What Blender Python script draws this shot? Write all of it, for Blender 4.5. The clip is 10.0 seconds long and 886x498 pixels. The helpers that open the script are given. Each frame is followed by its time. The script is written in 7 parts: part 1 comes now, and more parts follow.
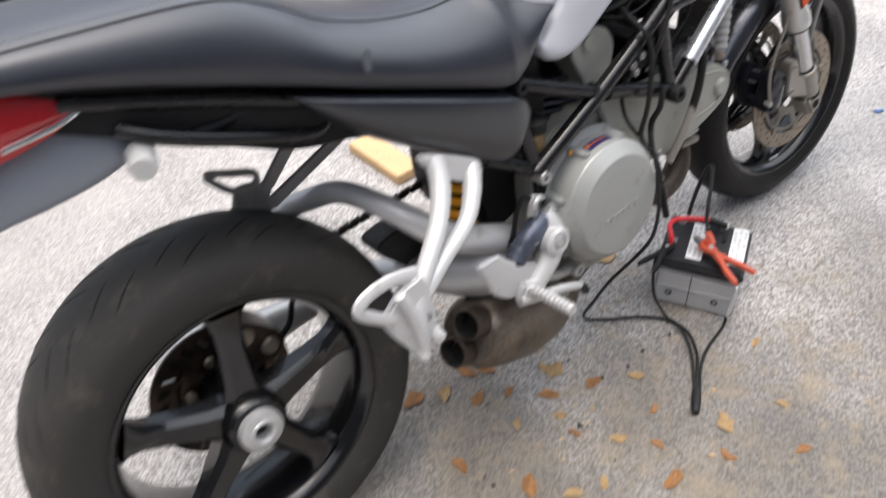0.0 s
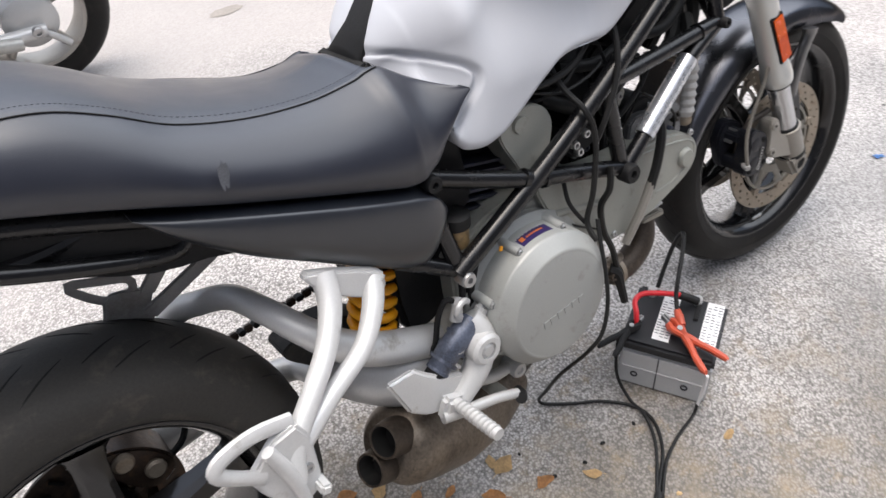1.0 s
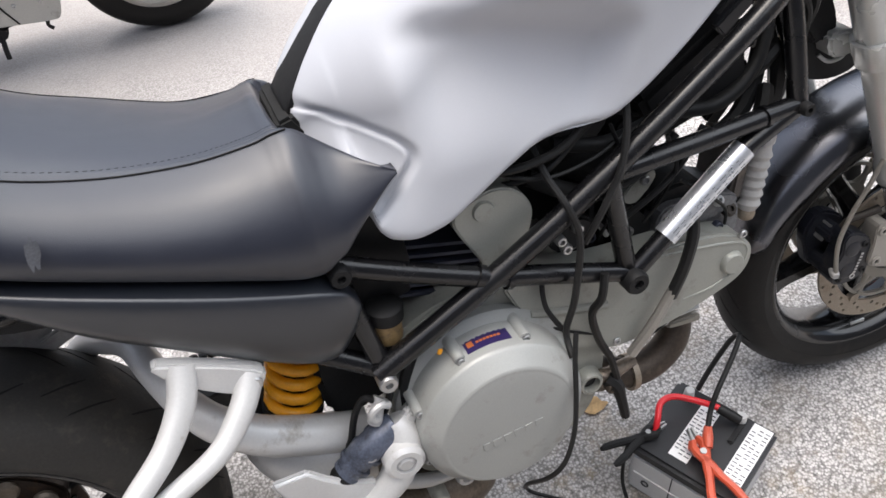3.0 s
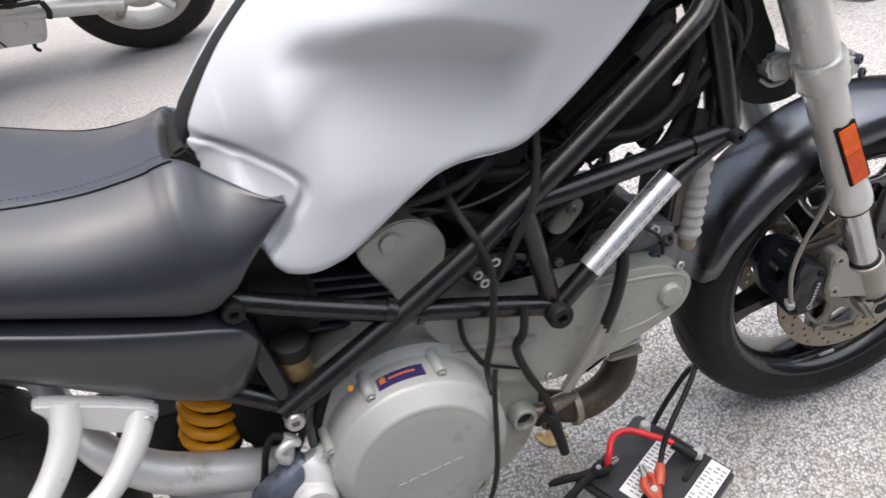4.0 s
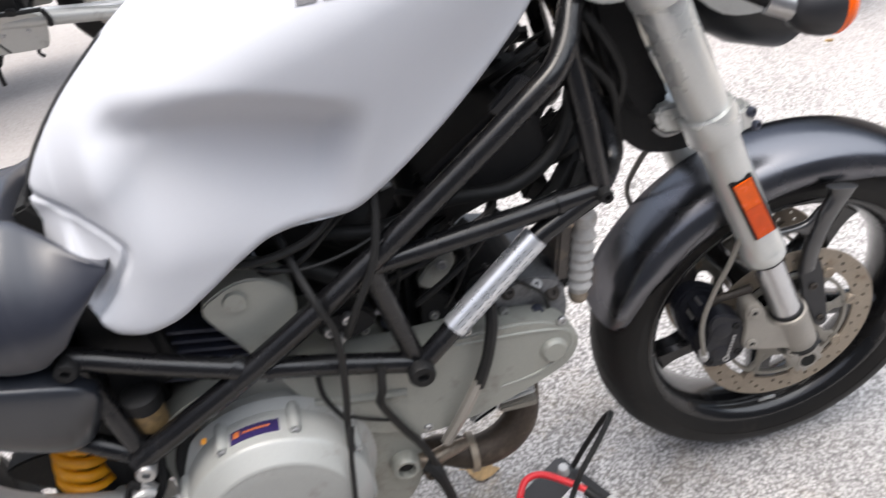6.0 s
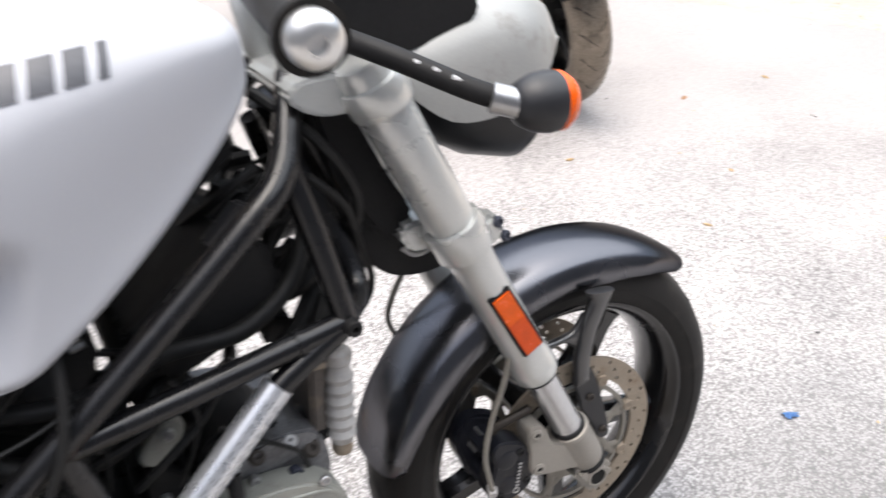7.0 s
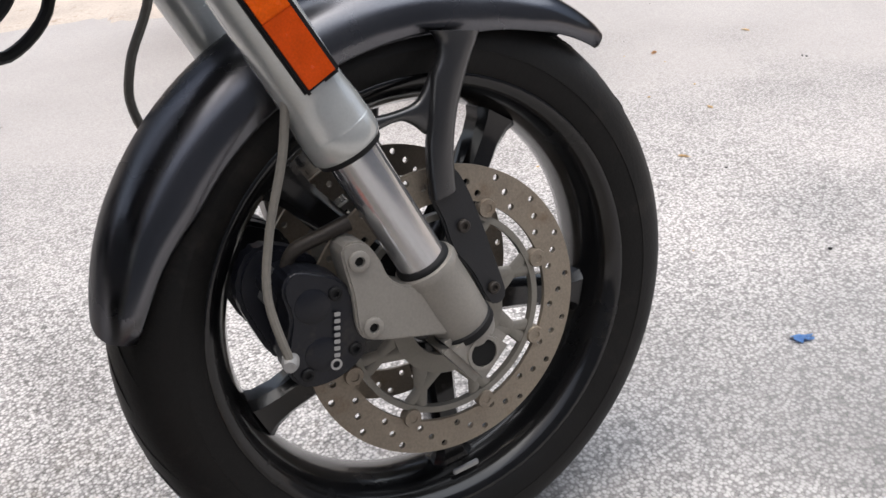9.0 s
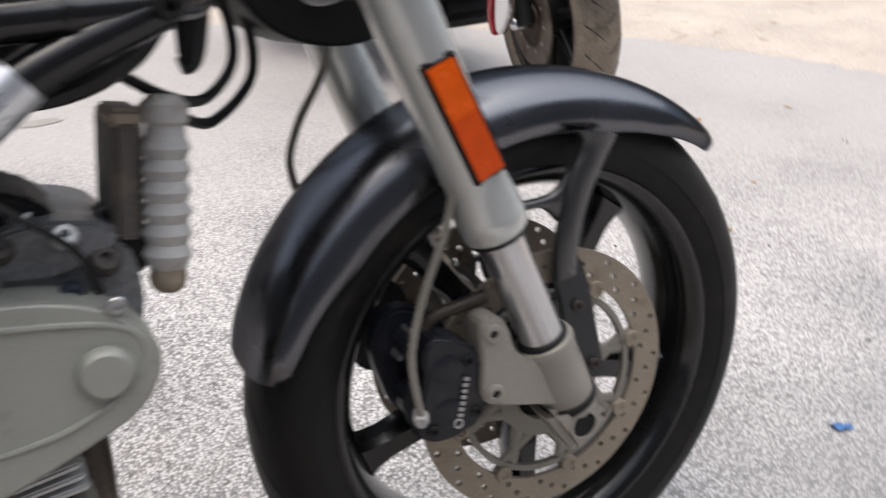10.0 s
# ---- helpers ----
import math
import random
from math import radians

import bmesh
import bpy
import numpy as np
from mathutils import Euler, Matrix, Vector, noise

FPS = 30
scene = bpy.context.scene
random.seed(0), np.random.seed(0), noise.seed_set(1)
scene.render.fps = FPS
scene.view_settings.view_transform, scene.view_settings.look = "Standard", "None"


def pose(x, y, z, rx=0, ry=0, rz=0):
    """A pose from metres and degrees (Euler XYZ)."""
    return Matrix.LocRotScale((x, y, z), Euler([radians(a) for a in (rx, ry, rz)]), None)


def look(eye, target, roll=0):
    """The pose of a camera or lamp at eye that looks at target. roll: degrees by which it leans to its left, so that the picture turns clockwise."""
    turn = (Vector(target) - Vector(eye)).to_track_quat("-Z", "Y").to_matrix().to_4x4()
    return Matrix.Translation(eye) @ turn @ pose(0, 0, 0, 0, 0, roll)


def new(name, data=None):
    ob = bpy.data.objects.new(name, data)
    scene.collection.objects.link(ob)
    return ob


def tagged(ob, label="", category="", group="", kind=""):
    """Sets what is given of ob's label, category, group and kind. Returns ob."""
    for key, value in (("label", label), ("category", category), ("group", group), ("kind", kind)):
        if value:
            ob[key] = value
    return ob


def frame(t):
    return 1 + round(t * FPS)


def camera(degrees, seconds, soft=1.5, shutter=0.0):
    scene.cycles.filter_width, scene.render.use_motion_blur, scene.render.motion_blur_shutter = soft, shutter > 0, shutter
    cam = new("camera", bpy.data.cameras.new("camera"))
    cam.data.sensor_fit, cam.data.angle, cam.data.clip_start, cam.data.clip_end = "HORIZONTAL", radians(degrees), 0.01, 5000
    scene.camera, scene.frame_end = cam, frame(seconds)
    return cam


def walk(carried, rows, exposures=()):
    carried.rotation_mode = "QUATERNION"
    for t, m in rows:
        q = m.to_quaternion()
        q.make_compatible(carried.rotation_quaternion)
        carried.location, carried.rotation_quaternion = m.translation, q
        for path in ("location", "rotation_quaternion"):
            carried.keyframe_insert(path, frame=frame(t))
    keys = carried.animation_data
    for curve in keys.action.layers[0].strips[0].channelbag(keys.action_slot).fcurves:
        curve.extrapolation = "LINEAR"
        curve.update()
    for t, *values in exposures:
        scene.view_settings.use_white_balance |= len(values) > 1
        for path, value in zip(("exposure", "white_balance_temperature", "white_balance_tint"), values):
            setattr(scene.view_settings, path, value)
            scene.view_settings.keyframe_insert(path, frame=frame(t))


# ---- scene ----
# The camera and its walk
cam = camera(58.0, 10.0, 1.5, 0.6)
PATH = [
    (0, (-0.185, -0.803, 1.324), (0.714, 0.39, -0.005), -3.3),
    (0.3, (-0.09, -0.778, 1.335), (0.856, 0.427, 0.05), -4.4),
    (0.5, (-0.02, -0.744, 1.345), (0.938, 0.442, 0.051), -4.7),
    (1, (0.079, -0.716, 1.327), (0.944, 0.497, -0.008), -4.1),
    (1.5, (0.213, -0.688, 1.316), (0.939, 0.619, -0.012), -5.7),
    (2, (0.367, -0.674, 1.314), (0.829, 0.698, -0.065), -6.5),
    (3.5, (0.507, -0.624, 1.314), (0.957, 0.719, -0.098), -5.1),
    (4, (0.603, -0.648, 1.295), (1.005, 0.745, -0.083), -6.8),
    (4.5, (0.716, -0.67, 1.301), (0.96, 0.76, -0.075), -10.5),
    (5, (0.781, -0.677, 1.304), (0.95, 0.757, -0.08), -12.1),
    (5.2, (0.796, -0.682, 1.301), (0.959, 0.729, -0.106), -12.0),
    (6.3, (0.88, -0.645, 1.324), (1.239, 0.771, -0.043), -6.9),
    (6.5, (0.897, -0.639, 1.301), (1.422, 0.792, 0.006), -5.1),
    (7, (0.932, -0.593, 1.232), (1.751, 0.807, 0.062), -3.1),
    (7.5, (1.012, -0.547, 1.082), (1.986, 0.779, -0.054), -2.5),
    (8, (1.115, -0.55, 0.94), (2.092, 0.845, -0.108), -4.6),
    (8.5, (1.159, -0.555, 0.765), (2.026, 0.972, -0.193), -7.1),
    (9, (1.165, -0.549, 0.729), (2.035, 0.964, -0.249), -6.4),
    (9.5, (1.139, -0.531, 0.791), (2.025, 0.978, -0.178), -4.4),
    (9.6, (1.132, -0.534, 0.807), (2.011, 0.974, -0.168), -4.6),
    (10, (1.052, -0.518, 0.807), (1.944, 1.009, -0.128), 0.3),
]
EXPOSURE = [(0, 0.84), (3.3, 0.90), (5.2, 0.93), (6.3, 1.07), (7.3, 0.97), (8.3, 0.65), (10, 0.57)]
walk(cam, [(t, look(eye, target, roll)) for t, eye, target, roll in PATH], EXPOSURE)


# World, sun and exposure: a bright overcast sky
world = bpy.data.worlds.new("overcast_sky")
scene.world = world
world.use_nodes = True
_wn = world.node_tree.nodes
_sky = _wn.new("ShaderNodeTexSky")
_sky.sky_type = "NISHITA"
_sky.sun_disc = False
_sky.sun_elevation, _sky.sun_rotation = radians(80), radians(-60)
_sky.dust_density, _sky.air_density, _sky.ozone_density = 6.0, 1.0, 1.0
_hsv = _wn.new("ShaderNodeHueSaturation")
_hsv.inputs["Saturation"].default_value = 0.72
world.node_tree.links.new(_sky.outputs[0], _hsv.inputs["Color"])
world.node_tree.links.new(_hsv.outputs[0], _wn["Background"].inputs[0])
_wn["Background"].inputs[1].default_value = 0.15
sun = new("sun", bpy.data.lights.new("sun", "SUN"))
sun.data.energy, sun.data.angle, sun.data.color = 1.75, radians(90), (0.955, 0.982, 1.0)
sun.matrix_world = look((2.4, 1.0, 6.0), (0, 0, 0))


# ---- materials ----
def surface(name, base, rough=0.5, metal=0.0, var=0.15, scale=9.0, fine=220.0, bump=0.15, dirt=None, dirt_amount=0.0, dirt_scale=14.0, coat=0.0, spec=0.5, coat_rough=0.05, sheen=0.0, edge=1.0):
    """A worn surface: broad and fine variation of colour and gloss, fine relief, and patches of dirt."""
    m = bpy.data.materials.new(name)
    m.use_nodes = True
    n, l = m.node_tree.nodes, m.node_tree.links
    b = n["Principled BSDF"]
    co = n.new("ShaderNodeTexCoord")
    big, small = n.new("ShaderNodeTexNoise"), n.new("ShaderNodeTexNoise")
    big.inputs["Scale"].default_value, big.inputs["Detail"].default_value = scale, 6
    small.inputs["Scale"].default_value, small.inputs["Detail"].default_value = fine, 3
    for t in (big, small):
        l.new(co.outputs["Object"], t.inputs["Vector"])
    add = n.new("ShaderNodeMath")
    add.operation = "ADD"
    l.new(big.outputs["Fac"], add.inputs[0])
    l.new(small.outputs["Fac"], add.inputs[1])
    rng = n.new("ShaderNodeMapRange")
    rng.inputs["From Min"].default_value, rng.inputs["From Max"].default_value = 0.6, 1.4
    rng.inputs["To Min"].default_value, rng.inputs["To Max"].default_value = 1 - var, 1 + var
    l.new(add.outputs[0], rng.inputs["Value"])
    mul = n.new("ShaderNodeVectorMath")
    mul.operation = "SCALE"
    mul.inputs[0].default_value = base
    l.new(rng.outputs[0], mul.inputs["Scale"])
    colour = mul.outputs[0]
    if dirt:
        d = n.new("ShaderNodeTexNoise")
        d.inputs["Scale"].default_value, d.inputs["Detail"].default_value, d.inputs["Roughness"].default_value = dirt_scale, 8, 0.7
        l.new(co.outputs["Object"], d.inputs["Vector"])
        r = n.new("ShaderNodeMapRange")
        r.inputs["From Min"].default_value, r.inputs["From Max"].default_value = 0.62 - dirt_amount * 0.3, 0.72
        l.new(d.outputs["Fac"], r.inputs["Value"])
        mix = n.new("ShaderNodeMix")
        mix.data_type = "RGBA"
        l.new(r.outputs[0], mix.inputs["Factor"])
        l.new(colour, mix.inputs[6])
        mix.inputs[7].default_value = (*dirt, 1)
        colour = mix.outputs[2]
    l.new(colour, b.inputs["Base Color"])
    rr = n.new("ShaderNodeMapRange")
    rr.inputs["From Min"].default_value, rr.inputs["From Max"].default_value = 0.3, 0.7
    rr.inputs["To Min"].default_value, rr.inputs["To Max"].default_value = max(0.02, rough - 0.07), min(1, rough + 0.08)
    l.new(big.outputs["Fac"], rr.inputs["Value"])
    l.new(rr.outputs[0], b.inputs["Roughness"])
    b.inputs["Metallic"].default_value = metal
    b.inputs["Coat Weight"].default_value, b.inputs["Specular IOR Level"].default_value = coat, spec
    b.inputs["Coat Roughness"].default_value = coat_rough
    b.inputs["Specular Tint"].default_value = (edge, edge, edge, 1)
    b.inputs["Sheen Weight"].default_value, b.inputs["Sheen Roughness"].default_value = sheen, 0.5
    if bump:
        bp = n.new("ShaderNodeBump")
        bp.inputs["Strength"].default_value, bp.inputs["Distance"].default_value = bump, 0.001
        l.new(small.outputs["Fac"], bp.inputs["Height"])
        l.new(bp.outputs[0], b.inputs["Normal"])
    return m


def aggregate(name):
    """Exposed-aggregate paving: small pale and dark stones in a grey binder, with broad stains."""
    m = bpy.data.materials.new(name)
    m.use_nodes = True
    n, l = m.node_tree.nodes, m.node_tree.links
    b = n["Principled BSDF"]
    co = n.new("ShaderNodeTexCoord")
    warp = n.new("ShaderNodeTexNoise")
    warp.inputs["Scale"].default_value = 60
    l.new(co.outputs["Object"], warp.inputs["Vector"])
    shift = n.new("ShaderNodeVectorMath")
    shift.operation = "MULTIPLY_ADD"
    shift.inputs[1].default_value = (0.006, 0.006, 0.0)
    l.new(warp.outputs["Color"], shift.inputs[0])
    l.new(co.outputs["Object"], shift.inputs[2])
    v = n.new("ShaderNodeTexVoronoi")
    v.inputs["Scale"].default_value = 205
    l.new(shift.outputs[0], v.inputs["Vector"])
    sep = n.new("ShaderNodeSeparateColor")
    l.new(v.outputs["Color"], sep.inputs[0])
    ramp = n.new("ShaderNodeValToRGB")
    e = ramp.color_ramp.elements
    e[0].position, e[0].color = 0.0, (0.205, 0.196, 0.188, 1)
    e[1].position, e[1].color = 1.0, (0.600, 0.574, 0.562, 1)
    for pos, c in ((0.17, (0.335, 0.319, 0.309)), (0.42, (0.465, 0.444, 0.433)), (0.74, (0.535, 0.512, 0.500))):
        k = e.new(pos)
        k.color = (*c, 1)
    l.new(sep.outputs[0], ramp.inputs[0])
    edge = n.new("ShaderNodeMapRange")
    edge.inputs["From Min"].default_value, edge.inputs["From Max"].default_value = 0.36, 0.70
    edge.inputs["To Min"].default_value, edge.inputs["To Max"].default_value = 1.08, 0.46
    l.new(v.outputs["Distance"], edge.inputs["Value"])
    stone = n.new("ShaderNodeVectorMath")
    stone.operation = "SCALE"
    l.new(ramp.outputs[0], stone.inputs[0])
    l.new(edge.outputs[0], stone.inputs["Scale"])
    stain = n.new("ShaderNodeTexNoise")
    stain.inputs["Scale"].default_value, stain.inputs["Detail"].default_value = 2.4, 9
    l.new(co.outputs["Object"], stain.inputs["Vector"])
    sr = n.new("ShaderNodeMapRange")
    sr.inputs["From Min"].default_value, sr.inputs["From Max"].default_value = 0.33, 0.67
    sr.inputs["To Min"].default_value, sr.inputs["To Max"].default_value = 0.70, 1.16
    l.new(stain.outputs["Fac"], sr.inputs["Value"])
    out = n.new("ShaderNodeVectorMath")
    out.operation = "SCALE"
    l.new(stone.outputs[0], out.inputs[0])
    l.new(sr.outputs[0], out.inputs["Scale"])
    # pale dust lies between the stones of the less trodden paving further out
    far = n.new("ShaderNodeVectorMath")
    far.operation = "DISTANCE"
    far.inputs[1].default_value = (1.2, -0.5, 0)
    l.new(co.outputs["Object"], far.inputs[0])
    drift = n.new("ShaderNodeMath")
    drift.operation = "MULTIPLY_ADD"
    drift.inputs[1].default_value = 2.2
    l.new(stain.outputs["Fac"], drift.inputs[0])
    l.new(far.outputs["Value"], drift.inputs[2])
    cover = n.new("ShaderNodeMapRange")
    cover.inputs["From Min"].default_value, cover.inputs["From Max"].default_value = 2.3, 3.6
    cover.inputs["To Min"].default_value, cover.inputs["To Max"].default_value = 0.0, 0.84
    l.new(drift.outputs[0], cover.inputs["Value"])
    dusty = n.new("ShaderNodeMix")
    dusty.data_type = "RGBA"
    dusty.inputs[7].default_value = (0.350, 0.326, 0.312, 1)
    l.new(cover.outputs[0], dusty.inputs["Factor"])
    l.new(out.outputs[0], dusty.inputs[6])
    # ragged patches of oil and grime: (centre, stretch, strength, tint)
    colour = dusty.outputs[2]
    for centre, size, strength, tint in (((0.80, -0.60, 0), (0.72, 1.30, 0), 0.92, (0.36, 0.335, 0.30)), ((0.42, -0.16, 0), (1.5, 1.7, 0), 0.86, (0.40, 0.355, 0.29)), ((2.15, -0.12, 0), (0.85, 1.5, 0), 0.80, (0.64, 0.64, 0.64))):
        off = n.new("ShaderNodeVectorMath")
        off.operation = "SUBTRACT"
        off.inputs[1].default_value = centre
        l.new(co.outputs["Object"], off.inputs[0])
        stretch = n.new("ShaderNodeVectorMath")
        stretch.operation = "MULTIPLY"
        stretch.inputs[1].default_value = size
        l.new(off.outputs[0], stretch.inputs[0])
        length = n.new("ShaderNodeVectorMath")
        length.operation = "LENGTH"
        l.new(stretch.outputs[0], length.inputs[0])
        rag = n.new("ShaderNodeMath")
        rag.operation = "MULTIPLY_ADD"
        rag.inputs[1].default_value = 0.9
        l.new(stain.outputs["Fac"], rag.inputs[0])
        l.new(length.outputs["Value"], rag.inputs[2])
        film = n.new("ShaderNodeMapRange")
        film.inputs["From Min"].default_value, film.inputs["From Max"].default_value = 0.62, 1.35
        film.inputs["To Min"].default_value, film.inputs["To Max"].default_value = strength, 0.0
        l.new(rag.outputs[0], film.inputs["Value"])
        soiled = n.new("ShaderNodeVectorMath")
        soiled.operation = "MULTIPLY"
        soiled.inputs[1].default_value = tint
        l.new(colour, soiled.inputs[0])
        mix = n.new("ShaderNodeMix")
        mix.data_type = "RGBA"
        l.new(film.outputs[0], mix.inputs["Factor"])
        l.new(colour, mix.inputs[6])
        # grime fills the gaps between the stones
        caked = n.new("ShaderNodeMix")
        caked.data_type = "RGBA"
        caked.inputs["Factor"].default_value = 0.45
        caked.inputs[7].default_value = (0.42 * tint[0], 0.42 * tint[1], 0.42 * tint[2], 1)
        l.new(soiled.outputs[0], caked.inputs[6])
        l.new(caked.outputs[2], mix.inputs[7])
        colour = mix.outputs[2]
    # tan soil trodden into the stones in blotches round the machine
    spot = n.new("ShaderNodeVectorMath")
    spot.operation = "DISTANCE"
    spot.inputs[1].default_value = (0.68, -0.42, 0)
    l.new(co.outputs["Object"], spot.inputs[0])
    near = n.new("ShaderNodeMapRange")
    near.inputs["From Min"].default_value, near.inputs["From Max"].default_value = 0.35, 1.1
    near.inputs["To Min"].default_value, near.inputs["To Max"].default_value = 1.0, 0.0
    l.new(spot.outputs["Value"], near.inputs["Value"])
    for scale, lo, hi, most, tint in ((8.5, 0.50, 0.68, 0.62, (0.265, 0.215, 0.150)), (5.5, 0.54, 0.66, 0.45, (0.125, 0.128, 0.132)), (24.0, 0.55, 0.70, 0.5, (0.30, 0.225, 0.135))):
        blot = n.new("ShaderNodeTexNoise")
        blot.inputs["Scale"].default_value, blot.inputs["Detail"].default_value, blot.inputs["Roughness"].default_value = scale, 8, 0.65
        l.new(co.outputs["Object"], blot.inputs["Vector"])
        lim = n.new("ShaderNodeMapRange")
        lim.inputs["From Min"].default_value, lim.inputs["From Max"].default_value = lo, hi
        lim.inputs["To Min"].default_value, lim.inputs["To Max"].default_value = 0.0, most
        l.new(blot.outputs["Fac"], lim.inputs["Value"])
        fac = n.new("ShaderNodeMath")
        fac.operation = "MULTIPLY"
        l.new(lim.outputs[0], fac.inputs[0])
        l.new(near.outputs[0], fac.inputs[1])
        mix = n.new("ShaderNodeMix")
        mix.data_type = "RGBA"
        l.new(fac.outputs[0], mix.inputs["Factor"])
        l.new(colour, mix.inputs[6])
        mix.inputs[7].default_value = (*tint, 1)
        colour = mix.outputs[2]
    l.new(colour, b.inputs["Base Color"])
    b.inputs["Roughness"].default_value = 0.85
    bp = n.new("ShaderNodeBump")
    bp.inputs["Strength"].default_value, bp.inputs["Distance"].default_value = 0.5, 0.002
    bp.invert = True
    l.new(v.outputs["Distance"], bp.inputs["Height"])
    l.new(bp.outputs[0], b.inputs["Normal"])
    return m


GRIME = surface("greasy_brown_steel", (0.040, 0.027, 0.020), 0.42, 0.45, var=0.5, scale=30, fine=260, bump=0.5, dirt=(0.10, 0.055, 0.03), dirt_amount=0.3, dirt_scale=45)
DARK_DISC = surface("grimy_dark_steel", (0.045, 0.038, 0.032), 0.5, 0.4, var=0.3, scale=26, fine=400, bump=0.3)
SCORCH = surface("scorched_steel", (0.055, 0.042, 0.032), 0.5, 0.45, var=0.35, scale=12, fine=200, bump=0.2, dirt=(0.15, 0.12, 0.09), dirt_amount=0.3, dirt_scale=20)
BRACKET = surface("grey_bracket_plastic", (0.36, 0.352, 0.342), 0.55, var=0.18, scale=12, fine=400, bump=0.1, dirt=(0.22, 0.20, 0.18), dirt_amount=0.2)
GROUND = aggregate("exposed_aggregate")
SOIL = surface("sandy_soil", (0.42, 0.362, 0.310), 0.95, var=0.25, scale=3, fine=90, bump=0.9, dirt=(0.22, 0.16, 0.10), dirt_amount=0.15, dirt_scale=9)
OIL = surface("oil_stain", (0.26, 0.235, 0.21), 0.7, var=0.3, scale=14, fine=200, bump=0.6)
SILVER = surface("silver_tank_paint", (0.488, 0.502, 0.538), 0.50, 0.0, var=0.03, scale=3, fine=900, bump=0.03, spec=0.35)
LEATHER = surface("black_vinyl", (0.0105, 0.0128, 0.0225), 0.40, var=0.12, scale=14, fine=900, bump=0.18, spec=0.55, coat=0.45, coat_rough=0.38, sheen=0.06)
PLASTIC = surface("satin_black_plastic", (0.015, 0.0155, 0.018), 0.42, var=0.15, scale=9, fine=500, bump=0.10)
SIDE = surface("satin_side_panel", (0.0125, 0.0148, 0.0205), 0.36, var=0.12, scale=7, fine=600, bump=0.06, spec=0.6, coat=0.5, coat_rough=0.30)
TAIL = surface("blue_grey_tail_paint", (0.20, 0.222, 0.262), 0.38, var=0.08, scale=6, fine=500, bump=0.05, coat=0.5, coat_rough=0.25)
GREY_PLASTIC = surface("grey_plastic", (0.10, 0.11, 0.125), 0.45, var=0.10, scale=8, fine=500, bump=0.1)
FRAME = surface("black_frame_paint", (0.006, 0.006, 0.0068), 0.25, var=0.25, scale=26, fine=300, bump=0.08, dirt=(0.028, 0.025, 0.022), dirt_amount=0.15, spec=0.5)
BLACK = surface("dull_black", (0.0105, 0.0105, 0.011), 0.6, var=0.3, scale=20, fine=260, bump=0.2, spec=0.25)
ENGINE = surface("grey_engine_paint", (0.312, 0.316, 0.284), 0.45, 0.25, var=0.07, scale=7, fine=400, bump=0.15, dirt=(0.20, 0.185, 0.16), dirt_amount=0.2, dirt_scale=18)
ALLOY = surface("cast_alloy", (0.50, 0.50, 0.495), 0.38, 0.30, var=0.08, scale=12, fine=350, bump=0.15, dirt=(0.25, 0.22, 0.19), dirt_amount=0.12)
WHITE_ALLOY = surface("silver_painted_alloy", (0.60, 0.60, 0.595), 0.38, 0.25, var=0.06, scale=10, fine=350, bump=0.1, dirt=(0.30, 0.27, 0.23), dirt_amount=0.12)
FORK = surface("fork_grey", (0.53, 0.54, 0.525), 0.24, 0.45, var=0.06, scale=9, fine=400, bump=0.04, coat=0.6, coat_rough=0.07)
FOOT = surface("fork_foot_grey", (0.30, 0.282, 0.252), 0.42, 0.35, var=0.10, scale=14, fine=400, bump=0.15)
CHROME = surface("chrome", (0.75, 0.75, 0.76), 0.12, 1.0, var=0.05, scale=10, fine=200, bump=0.02)
SLIDER = surface("worn_fork_slider", (0.56, 0.565, 0.58), 0.19, 0.85, var=0.08, scale=14, fine=400, bump=0.04)
POLISH = surface("polished_alloy", (0.68, 0.68, 0.67), 0.26, 0.85, var=0.06, scale=14, fine=300, bump=0.04)
STEEL = surface("steel", (0.45, 0.45, 0.45), 0.35, 0.9, var=0.12, scale=30, fine=400, bump=0.1)
RUBBER_DUSTY = surface("dusty_tyre_rubber", (0.034, 0.0325, 0.030), 0.7, var=0.2, scale=10, fine=300, bump=0.3, dirt=(0.072, 0.063, 0.053), dirt_amount=0.3, dirt_scale=22, spec=0.3)
RUBBER_BROWN = surface("heat_stained_steel", (0.225, 0.190, 0.150), 0.40, 0.6, var=0.45, scale=11, fine=200, bump=0.15, dirt=(0.055, 0.042, 0.032), dirt_amount=0.42, dirt_scale=10)
RUBBER = surface("tyre_rubber", (0.009, 0.0085, 0.008), 0.55, var=0.25, scale=10, fine=300, bump=0.3, dirt=(0.024, 0.021, 0.018), dirt_amount=0.2, spec=0.25)
RIM = surface("black_rim_paint", (0.005, 0.005, 0.0055), 0.22, var=0.25, scale=16, fine=300, bump=0.05, dirt=(0.02, 0.018, 0.015), dirt_amount=0.1, spec=0.35, coat=0.45, coat_rough=0.08)
RUST = surface("rusty_steel", (0.31, 0.262, 0.205), 0.55, 0.45, var=0.22, scale=26, fine=400, bump=0.3, dirt=(0.20, 0.135, 0.085), dirt_amount=0.25)
CARRIER = surface("disc_carrier_alloy", (0.24, 0.225, 0.195), 0.48, 0.4, var=0.1, scale=25, fine=400, bump=0.15)
BROWN = surface("heat_stained_steel", (0.175, 0.145, 0.115), 0.40, 0.65, var=0.45, scale=11, fine=200, bump=0.15, dirt=(0.045, 0.034, 0.026), dirt_amount=0.45, dirt_scale=10)
